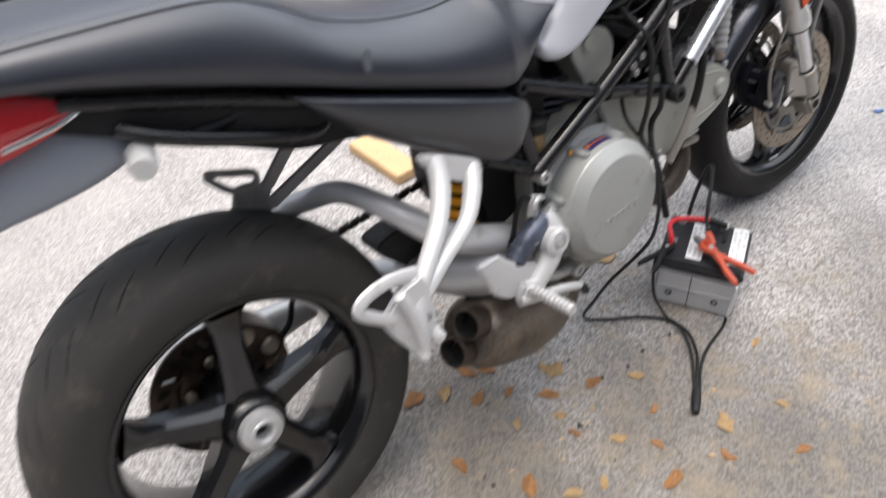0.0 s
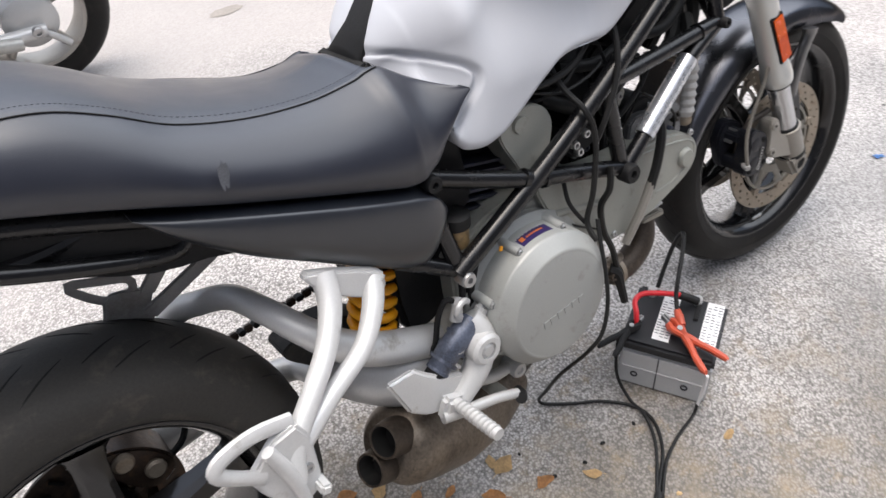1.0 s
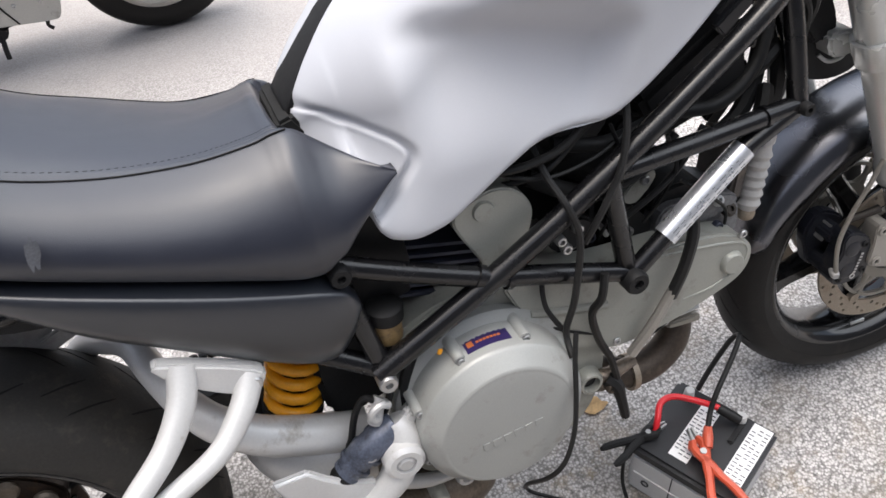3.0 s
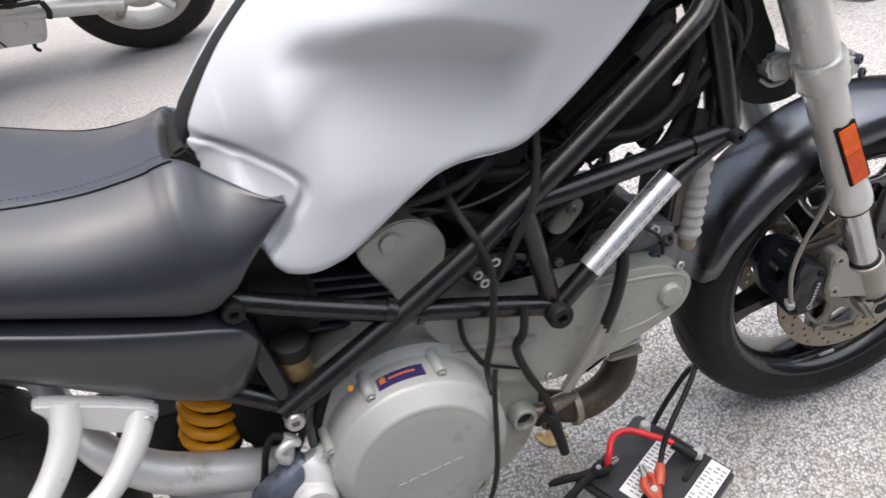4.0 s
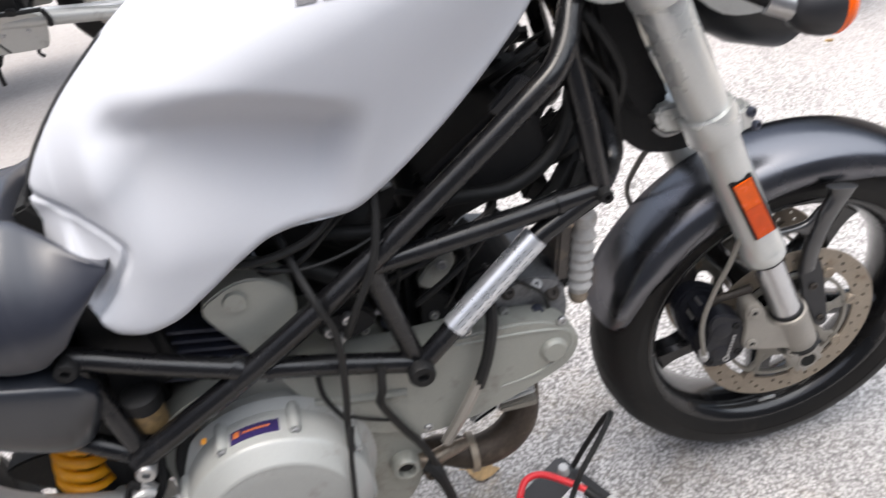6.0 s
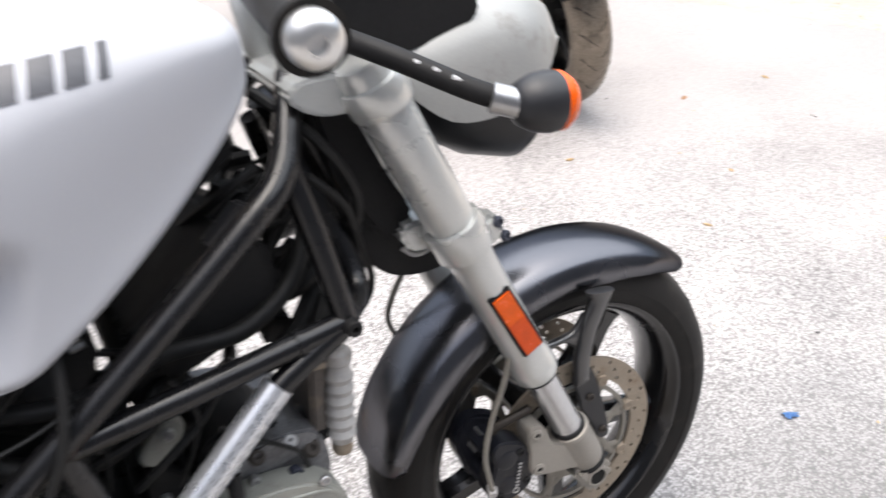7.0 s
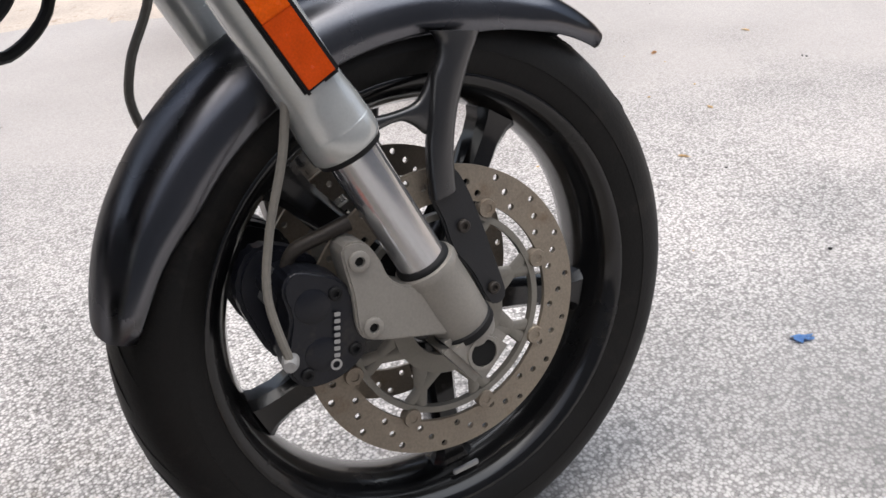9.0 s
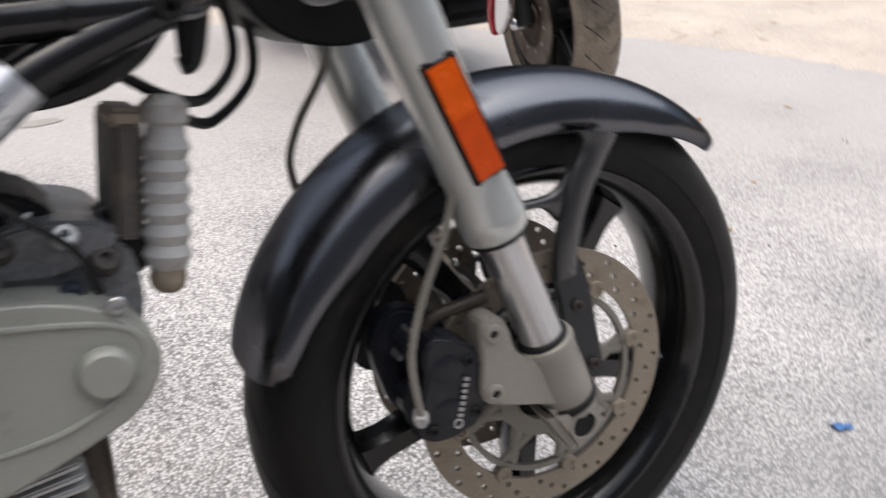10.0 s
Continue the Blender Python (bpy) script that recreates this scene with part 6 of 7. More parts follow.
loops = [o + i_[::-1] for o, i_ in zip(rows_o, rows_i)]
bridge(bm, loops)
STAY = surface("satin_black_stay", (0.017, 0.017, 0.0185), 0.33, 0.0, var=0.12, scale=9, fine=500, bump=0.05, coat=0.8, coat_rough=0.22, spec=0.6)
mud = part("front_mudguard", bm, surface("satin_black_mudguard", (0.140, 0.142, 0.154), 0.25, 1.0, var=0.10, scale=6, fine=500, bump=0.02, edge=0.30), bike, "satin black front mudguard", 60, m=STEER)
def strut(left, right, y, depth, sd):
    """A rounded bar between two edge lines given as (x, z), its outer face at sd."""
    rows = []
    for (x0, _, z0), (x1, _, z1) in zip(spline([(x, 0, z) for x, z in left], 5), spline([(x, 0, z) for x, z in right], 5)):
        ring_ = []
        for k in range(16):
            a = k * math.tau / 16
            c, s_ = math.cos(a), math.sin(a)
            u = 0.5 - 0.5 * math.copysign(abs(c) ** 0.7, c)
            ring_.append((x0 + (x1 - x0) * u, sd * (y + depth * math.copysign(abs(s_) ** 0.8, s_)), z0 + (z1 - z0) * u))
        rows.append(ring_)
    bm = bmesh.new()
    bridge(bm, rows)
    return bm


for sd in (-1, 1):
    stay = part("mudguard_stay", strut([(1.503, 0.562), (1.508, 0.551), (1.505, 0.5405), (1.497, 0.527), (1.491, 0.509), (1.486, 0.490), (1.480, 0.470), (1.4765, 0.448), (1.4745, 0.424)], [(1.547, 0.553), (1.541, 0.5435), (1.5345, 0.534), (1.527, 0.521), (1.517, 0.5024), (1.510, 0.485), (1.5045, 0.466), (1.501, 0.446), (1.4990, 0.428)], 0.080, 0.009, sd), STAY, mud, "satin black forked mudguard stay", 60, m=STEER)
    part("stay_arm", strut([(1.499, 0.530), (1.489, 0.516), (1.480, 0.5085), (1.468, 0.506), (1.452, 0.5055), (1.430, 0.507)], [(1.492, 0.478), (1.483, 0.480), (1.474, 0.490), (1.464, 0.4965), (1.450, 0.4965), (1.430, 0.492)], 0.075, 0.006, sd), STAY, stay, "", 60, m=STEER)
    part("stay_strap", prism(smooth_outline([(1.474, 0.434), (1.481, 0.402), (1.485, 0.375), (1.500, 0.345), (1.510, 0.314), (1.522, 0.306), (1.531, 0.313), (1.529, 0.333), (1.522, 0.372), (1.514, 0.412), (1.504, 0.442), (1.490, 0.452)], 3), *sorted((sd * 0.076, sd * 0.083)), 0.002), PLASTIC, stay, "flat black strap", m=STEER)
    for x, z in ((1.499, 0.393), (1.518, 0.325)):
        part("stay_bolt", bolt((x, sd * 0.083, z), 0.006, 0.004, (0, sd, 0)), DARK_DISC, stay, m=STEER)
# triple clamps, bars and lamps
part("lower_bridge", prism(smooth_outline([(1.272, 0.706), (1.312, 0.706), (1.305, 0.738), (1.265, 0.738)], 3), -0.078, 0.078, 0.006), FORK, bike, "grey lower fork bridge", m=STEER)
part("top_bridge", prism(smooth_outline([(1.165, 0.915), (1.20, 0.892), (1.265, 0.896), (1.27, 0.918), (1.23, 0.928), (1.18, 0.932)], 3), -0.105, 0.105, 0.006), FORK, bike, "grey top fork bridge", m=STEER)
bar = part("handlebar", sweep([(1.085, -0.392, 1.028), (1.10, -0.33, 1.035), (1.135, -0.24, 1.042), (1.175, -0.15, 1.025), (1.185, -0.08, 1.0), (1.185, 0.08, 1.0), (1.175, 0.15, 1.025), (1.135, 0.24, 1.042), (1.085, 0.392, 1.028)], 0.011, 14, 5), FRAME, bike, "black handlebar")
for sd in (-1, 1):
    gx = Vector((-0.16, sd * 0.98, -0.10)).normalized()
    part("grip", lathe([(0, -0.115), (0.0165, -0.115), (0.0168, -0.004), (0.0215, -0.003), (0.0215, 0.002), (0, 0.002)], (1.083, sd * 0.394, 1.027), 24, axis=gx), RUBBER, bar, "black rubber grip")
    part("bar_end", lathe([(0, 0.0), (0.0168, 0.0), (0.0168, 0.003), (0.0160, 0.007), (0.0135, 0.0105), (0.0095, 0.0128), (0.0055, 0.0135), (0.0050, 0.009), (0, 0.009)], (1.083, sd * 0.396, 1.0265), 28, axis=gx), POLISH, bar, "round polished bar end with a socket bolt")
    part("bar_riser", sweep([(1.19, sd * 0.05, 0.92), (1.186, sd * 0.05, 1.0)], 0.017, 14, 1), FORK, bar)
    part("control_pod", block((0.045, 0.05, 0.05), pose(1.120, sd * 0.265, 1.04, 10, 0, 20 * sd), 0.012), BLACK, bar, "black switch pod")
    st = part("front_indicator", lathe([(0, -0.030), (0.009, -0.030), (0.019, -0.024), (0.0255, -0.010), (0.0275, 0.004), (0.0265, 0.012), (0, 0.012)], (1.330, sd * 0.255, 0.897), 28, axis=(0.95, -0.1 * -sd, -0.16)), PLASTIC, bike, "black indicator with an amber lens")
    part("indicator_lens", lathe([(0, 0.012), (0.0265, 0.012), (0.0262, 0.018), (0.021, 0.026), (0.010, 0.030), (0, 0.0305)], (1.330, sd * 0.255, 0.897), 28, axis=(0.95, -0.1 * -sd, -0.16)), AMBER_BRIGHT, st, "amber lens")
    part("indicator_stalk", sweep([(1.21, sd * 0.12, 0.965), (1.24, sd * 0.17, 0.945), (1.278, sd * 0.225, 0.917), (1.306, sd * 0.252, 0.902)], [0.011, 0.011, 0.0105, 0.010], 12, 4), BLACK, st)
    part("stalk_collar", sweep([(1.288, sd * 0.241, 0.910), (1.308, sd * 0.252, 0.901)], 0.0135, 12, 1), STEEL, st)
    for u in (0.16, 0.32, 0.48):
        p = Vector((1.24, sd * 0.17, 0.945)).lerp(Vector((1.278, sd * 0.225, 0.917)), u * 1.6)
        part("stalk_mark", block((0.012, 0.003, 0.011), Matrix.Translation(p + Vector((-0.002, sd * 0.0095, 0.001))) @ pose(0, 0, 0, 0, 35, 45 * sd), 0.001), PAPER, st)
NOSE = surface("dull_nose_paint", (0.33, 0.335, 0.325), 0.42, 0.2, var=0.08, scale=7, fine=400, bump=0.06, dirt=(0.22, 0.21, 0.19), dirt_amount=0.12)
HLX = Vector((0.985, 0, -0.17))
part("headlamp", lathe([(0, -0.085), (0.030, -0.080), (0.060, -0.055), (0.080, -0.015), (0.088, 0.03), (0.090, 0.045), (0.086, 0.052), (0.078, 0.050), (0, 0.062)], (1.408, 0, 0.850), 40, axis=HLX), PLASTIC, bike, "black round headlamp bowl", m=STEER)
bm = loft([[(x, 0, zt - 0.004), (x, w * 0.5, zt - 0.008), (x, w * 0.9, zt - 0.04), (x, w - 0.004, zb), (x, w, zb), (x, w * 0.93, zt - 0.036), (x, w * 0.55, zt - 0.003), (x, 0, zt)] for x, w, zb, zt in ((1.285, 0.092, 0.895, 0.950), (1.33, 0.104, 0.858, 0.955), (1.39, 0.106, 0.852, 0.962), (1.44, 0.098, 0.862, 0.958), (1.475, 0.078, 0.880, 0.945), (1.50, 0.055, 0.895, 0.930))], 4, 3, caps=False)
part("fly_screen", bm, NOSE, bike, "silver nose fairing round the headlamp", m=STEER)
part("instrument_pod", prism(smooth_outline([(1.22, 0.985), (1.27, 1.02), (1.34, 1.005), (1.385, 0.968), (1.37, 0.935), (1.29, 0.925), (1.25, 0.94)]), -0.085, 0.085, 0.012), BLACK, bike, "black instrument pod", m=STEER)
part("wiring_cover", prism(smooth_outline([(1.192, 0.900), (1.222, 0.905), (1.262, 0.80), (1.285, 0.74), (1.245, 0.725), (1.208, 0.80)], 3), -0.060, 0.03, 0.008), BLACK, bike, "black wiring cover behind the fork")
hb = part("hose_guard", prism(smooth_outline([(1.215, 0.745), (1.262, 0.742), (1.300, 0.715), (1.335, 0.680), (1.338, 0.660), (1.300, 0.655), (1.255, 0.668), (1.225, 0.700)], 3), -0.045, 0.045, 0.010), BLACK, bike, "black rubber guard under the lower fork bridge")
part("guard_clip", sweep([(1.268, -0.048, 0.700), (1.280, -0.055, 0.690), (1.300, -0.058, 0.693), (1.312, -0.052, 0.704)], 0.0028, 8, 4), ALLOY, hb, "bent bright wire clip")
# ribbed grey damper between the frame and the wheel, with its brown end
bm = lathe([(0, 0.0), (0.012, 0.0)] + [(0.0135 + 0.0032 * (k % 2), 0.003 + 0.0073 * k) for k in range(13)] + [(0.013, 0.098), (0.0155, 0.101), (0.0155, 0.112), (0.010, 0.118), (0, 0.118)], (1.1315, -0.097, 0.527), 24, axis=(0.17, 0.02, 0.985))
rb = part("ribbed_boot", bm, surface("pale_rubber", (0.42, 0.41, 0.395), 0.6, var=0.12, scale=20, bump=0.1, dirt=(0.22, 0.2, 0.17), dirt_amount=0.15), bike, "pale ribbed rubber boot")
part("boot_end", lathe([(0, -0.017), (0.0080, -0.0165), (0.0115, -0.013), (0.0128, -0.007), (0.0115, 0.0), (0, 0.0)], (1.1315, -0.097, 0.527), 20, axis=(0.17, 0.02, 0.985)), RUST, rb, "brown metal end")
oc = part("oil_cooler", block((0.020, 0.085, 0.085), pose(1.118, -0.055, 0.590, 0, 10, 0), 0.004), surface("grimy_cooler_paint", (0.105, 0.092, 0.082), 0.6, 0.2, var=0.3, scale=30, fine=300, bump=0.4, dirt=(0.2, 0.16, 0.12), dirt_amount=0.25, dirt_scale=40), bike, "grimy grey oil cooler side")
part("cooler_strap", block((0.024, 0.06, 0.012), pose(1.125, -0.07, 0.632, 0, 10, 0), 0.003), RUST, oc, "rusty strap")
# hoses and wires
def hose(pts, r=0.0045, mat=CABLE, label="black rubber hose", steered=False, name="hose"):
    part(name, sweep(pts, r, 8, 6), mat, bike, label, m=STEER if steered else None)


GREY_HOSE = surface("grey_brake_hose", (0.20, 0.185, 0.16), 0.45, var=0.15, bump=0.1)
hose([(1.362, -0.100, 0.66), (1.368, -0.112, 0.58), (1.354, -0.112, 0.515), (1.327, -0.112, 0.455), (1.311, -0.115, 0.405), (1.313, -0.120, 0.352)], 0.0036, GREY_HOSE, "grey brake hose", True)
hose([(1.33, 0.03, 0.70), (1.318, 0.05, 0.63), (1.287, 0.055, 0.578), (1.280, 0.07, 0.53), (1.31, 0.10, 0.44), (1.316, 0.116, 0.345)], 0.0042, GREY_HOSE, "grey brake hose", True)
hose([(1.20, -0.03, 0.78), (1.235, -0.01, 0.70), (1.240, 0.0, 0.640), (1.20, -0.01, 0.608), (1.165, -0.05, 0.622), (1.14, -0.075, 0.635)], 0.0045)
hose([(1.195, -0.06, 0.765), (1.188, -0.065, 0.715), (1.183, -0.07, 0.685), (1.178, -0.07, 0.662), (1.170, -0.07, 0.658)], [0.017, 0.015, 0.012, 0.009, 0.006], label="black rubber hose elbow")
hose([(1.070, -0.132, 0.652), (1.090, -0.122, 0.656), (1.112, -0.112, 0.663), (1.138, -0.098, 0.676), (1.160, -0.075, 0.694)], [0.004, 0.008, 0.0105, 0.012, 0.011], label="thick black oil hose")
hose([(1.078, -0.090, 0.664), (1.115, -0.080, 0.670), (1.150, -0.060, 0.695), (1.175, -0.040, 0.73)], [0.006, 0.012, 0.013, 0.013], label="thick black oil hose")
hose([(1.19, -0.04, 0.76), (1.216, -0.03, 0.70), (1.218, -0.03, 0.655), (1.190, -0.04, 0.630), (1.155, -0.075, 0.640), (1.120, -0.095, 0.665)], 0.0042)
hose([(1.16, -0.10, 0.84), (1.19, -0.10, 0.80), (1.205, -0.08, 0.75), (1.22, -0.05, 0.70)], 0.005)
hose([(1.14, -0.05, 0.92), (1.18, -0.09, 0.87), (1.21, -0.09, 0.80), (1.20, -0.06, 0.72)], 0.006)
hose([(1.15, 0.06, 0.93), (1.19, 0.09, 0.86), (1.21, 0.07, 0.78), (1.19, 0.05, 0.70)], 0.007)
hose([(1.002, -0.150, 0.590), (0.998, -0.158, 0.565), (0.985, -0.160, 0.520), (0.968, -0.158, 0.478)], 0.008, CABLE, "black rubber hose end")
hose([(0.972, -0.158, 0.488), (0.945, -0.158, 0.445), (0.913, -0.150, 0.392)], 0.0078, FOOT, "dull metal rod")
hose([(1.010, -0.145, 0.62), (1.004, -0.150, 0.595)], 0.006, ALLOY, "thin metal rod end")
hose([(0.792, -0.130, 0.760), (0.800, -0.150, 0.720), (0.812, -0.182, 0.685), (0.822, -0.186, 0.640), (0.812, -0.186, 0.560), (0.802, -0.178, 0.505), (0.798, -0.200, 0.480)], 0.0045)
hose([(0.786, -0.150, 0.575), (0.785, -0.160, 0.538), (0.803, -0.172, 0.500)], 0.0035)
hose([(0.902, -0.150, 0.790), (0.896, -0.165, 0.755), (0.880, -0.178, 0.712), (0.850, -0.183, 0.665), (0.832, -0.178, 0.630)], 0.0045)
hose([(0.858, -0.178, 0.575), (0.852, -0.180, 0.540), (0.846, -0.165, 0.505), (0.862, -0.152, 0.445), (0.882, -0.150, 0.395), (0.897, -0.145, 0.330)], 0.0055)
hose([(0.795, -0.144, 0.490), (0.82, -0.146, 0.472), (0.86, -0.140, 0.445)], 0.002)
hose([(0.70, -0.13, 0.745), (0.76, -0.15, 0.738), (0.82, -0.15, 0.745), (0.86, -0.145, 0.77)], 0.005)
hose([(0.74, -0.11, 0.70), (0.80, -0.14, 0.715), (0.85, -0.14, 0.75), (0.90, -0.13, 0.78)], 0.004)
hose([(0.86, -0.12, 0.64), (0.90, -0.13, 0.655), (0.95, -0.12, 0.66), (1.0, -0.11, 0.69)], 0.005)
hose([(0.92, -0.12, 0.60), (0.96, -0.125, 0.625), (1.0, -0.12, 0.65), (1.04, -0.11, 0.69)], 0.0045)
part("tiny_tag", block((0.006, 0.003, 0.008), pose(0.640, -0.168, 0.537, 0, 20, 0), 0.001), YELLOW, bike, "tiny yellow tag")

def cable(name, pts, r, label, mat=CABLE, cat="cable"):
    return tagged(part(name, sweep(pts, r, 10, 8), mat, label=label), category=cat)


# ---- spare battery with jump leads ----
BW, BD, BH = 0.177, 0.163, 0.102
bat = thing("battery", "grey battery with black lid and white labels on paving", "battery", pose(1.070, -0.108, 0, 0, 0, -62))
part("case", block((BW, BD, BH), pose(0, 0, BH / 2), 0.006), BATT, bat)
for x in (-0.012,):
    part("seam_line", block((0.002, 0.0015, BH * 0.94), pose(x, -BD / 2 - 0.0002, BH / 2), 0), INK, bat)
part("case_rib", block((BW * 0.9, 0.003, 0.003), pose(0, -BD / 2 - 0.0005, 0.055), 0.001), BATT, bat)
for x in (-0.055, 0.045):
    part("case_plug", lathe([(0.0045, -0.0012), (0.0075, -0.0012), (0.0075, 0.0006), (0.0045, 0.0006)], (x, -BD / 2 - 0.0004, 0.036), 18, loop=True), INK, bat)
part("lid", block((BW + 0.004, BD + 0.004, 0.026), pose(0, 0, BH + 0.013), 0.006), PLASTIC, bat, "black battery lid")
for u, v, l in ((-0.019, 0.002, 0.125), (0.067, 0.012, 0.130)):
    lb = part("label", block((0.033, l, 0.0008), pose(u, v, BH + 0.0264), 0.0003), PAPER, bat, "white label with fine print")
    for r in range(15):
        for c in range(3):
            if (r * 5 + c * 3) % 7:
                part("print_bar", block((0.0085 - 0.002 * ((r + c) % 2), 0.0022, 0.0004), pose(u - 0.0105 + 0.0105 * c, v - l / 2 + 0.010 + r * (l - 0.02) / 14, BH + 0.0269), 0), INK if (r + c) % 5 == 0 else GREY_PLASTIC, lb)
for u, v in ((-0.062, 0.060), (0.030, 0.066)):
    part("terminal", lathe([(0, 0), (0.0095, 0), (0.0085, 0.016), (0.0070, 0.018), (0, 0.018)], (u, v, BH + 0.026), 18, axis=(0, 0, 1)), ALLOY, bat, "round lead terminal post")
part("lid_bar", block((0.010, 0.06, 0.006), pose(0.035, 0.045, BH + 0.0285), 0.002), BLACK, bat)


def clamp(m, material, label, spread):
    """A crocodile clamp: two sprung handles crossing at a pivot, with jaws and a spring; its length runs along x."""
    c = thing("battery_clamp", label, "clamp", m, "battery clamps")
    for s in (-1, 1):
        bm = bmesh.new()
        rows = []
        for x, y, w, h in ((-0.026, -0.005, 0.010, 0.013), (-0.014, -0.010, 0.014, 0.015), (0.0, -0.006, 0.017, 0.016), (0.022, 0.003, 0.016, 0.016), (0.040, 0.30 * spread, 0.015, 0.015), (0.066, 0.72 * spread, 0.0145, 0.014), (0.092, 0.98 * spread, 0.0135, 0.013), (0.101, spread, 0.008, 0.009)):
            ring_ = [(x + 0.25 * w * b * s, s * y + a * w / 2, b * h / 2) for a, b in ((-1, -0.5), (-0.5, -1), (0.5, -1), (1, -0.5), (1, 0.5), (0.5, 1), (-0.5, 1), (-1, 0.5))]
            rows.append([Vector(q) for q in ring_])
        bridge(bm, rows)
        part("handle", bm, material, c)
    part("pivot", lathe([(0, -0.010), (0.0055, -0.010), (0.0055, 0.010), (0, 0.010)], (0.0, 0, 0), 14, axis=(0, 0, 1)), STEEL, c)
    pts = [Vector((0.006 + 0.008 * math.cos(a * 0.7), 0.008 * math.sin(a * 0.7), -0.006 + a * 0.0007)) for a in range(18)]
    part("spring", sweep(pts, 0.0013, 6, 2), STEEL, c)
    for s in (-1, 1):
        part("jaw", block((0.026, 0.004, 0.012), pose(-0.033, s * 0.004, 0, 0, 0, s * 6), 0.001), STEEL, c)
    return c


# red clamp lies across the lid; black clamp hangs over its corner
clamp(pose(1.040, -0.137, 0.148, 0, 4, -97), RED, "faded red jump lead clamp lying on the battery lid", 0.027)
clamp(pose(0.985, -0.066, 0.139, 0, 3, 186) @ Matrix.Scale(0.8, 4), BLACK, "black jump lead clamp gripping the battery corner", 0.022)
cable("red_lead", [(1.000, -0.066, 0.135), (1.008, -0.056, 0.155), (1.026, -0.036, 0.164), (1.055, -0.036, 0.164), (1.096, -0.068, 0.160), (1.112, -0.085, 0.157)], 0.0055, "short bright red battery lead across the lid", surface("red_cable_rubber", (0.70, 0.02, 0.03), 0.35, var=0.08, bump=0.05))
cable("lead_boot", [(1.108, -0.081, 0.158), (1.120, -0.096, 0.153), (1.132, -0.110, 0.146)], 0.0085, "black rubber boot on the red lead's end")
cable("lead_sleeve", [(1.072, -0.104, 0.158), (1.062, -0.118, 0.156), (1.052, -0.134, 0.152)], [0.0065, 0.009, 0.0075], "red sleeve where the lead enters its clamp", RED)
cable("jump_lead", [(1.070, -0.106, 0.160), (1.085, -0.088, 0.175), (1.105, -0.072, 0.200), (1.145, -0.045, 0.225), (1.172, -0.024, 0.241), (1.180, -0.012, 0.236), (1.168, -0.008, 0.215), (1.135, -0.016, 0.170), (1.110, -0.026, 0.138)], 0.0046, "black jump lead looping up over the battery")
cable("jump_lead", [(0.806, -0.104, 0.541), (0.796, -0.123, 0.513), (0.787, -0.146, 0.473), (0.776, -0.166, 0.427), (0.759, -0.176, 0.381), (0.742, -0.166, 0.339), (0.745, -0.105, 0.22), (0.765, -0.055, 0.11), (0.785, -0.018, 0.03), (0.8, -0.022, 0.007), (0.845, -0.058, 0.006), (0.89, -0.089, 0.006), (0.93, -0.14, 0.006), (0.932, -0.19, 0.006), (0.895, -0.243, 0.006), (0.845, -0.28, 0.006), (0.8, -0.312, 0.006)], 0.0034, "black jump lead hanging from the engine onto paving")
cable("jump_lead", [(0.962, -0.062, 0.139), (0.945, -0.068, 0.120), (0.935, -0.085, 0.05), (0.935, -0.125, 0.008), (0.926, -0.170, 0.0135), (0.895, -0.225, 0.0085), (0.83, -0.285, 0.0075), (0.790, -0.318, 0.0065)], 0.0033, "black jump lead running from its clamp along paving")
cable("jump_lead", [(1.014, -0.225, 0.028), (1.006, -0.228, 0.008), (0.98, -0.234, 0.006), (0.93, -0.245, 0.006), (0.875, -0.268, 0.006), (0.80, -0.322, 0.006)], 0.0032, "thin black lead along the paving")
cable("lead_plug", [(0.815, -0.302, 0.010), (0.79, -0.320, 0.010), (0.768, -0.335, 0.009)], [0.0085, 0.0100, 0.0075], "black plug joining the lead ends", CABLE, "plug")
cable("lead_tip", [(1.014, -0.231, 0.118), (1.016, -0.229, 0.07), (1.014, -0.225, 0.020)], [0.003, 0.0045, 0.003], "pale tip of the lead beside the battery", PAPER)


# ---- other parked motorcycles ----
PANEL = surface("pale_grey_panel", (0.42, 0.42, 0.40), 0.42, 0.3, var=0.08, scale=6, fine=300, bump=0.08, dirt=(0.25, 0.24, 0.22), dirt_amount=0.15)
WHEEL_SILVER = surface("dull_silver_rim", (0.40, 0.38, 0.35), 0.45, 0.5, var=0.12, scale=12, fine=300, bump=0.1, dirt=(0.22, 0.19, 0.16), dirt_amount=0.25)


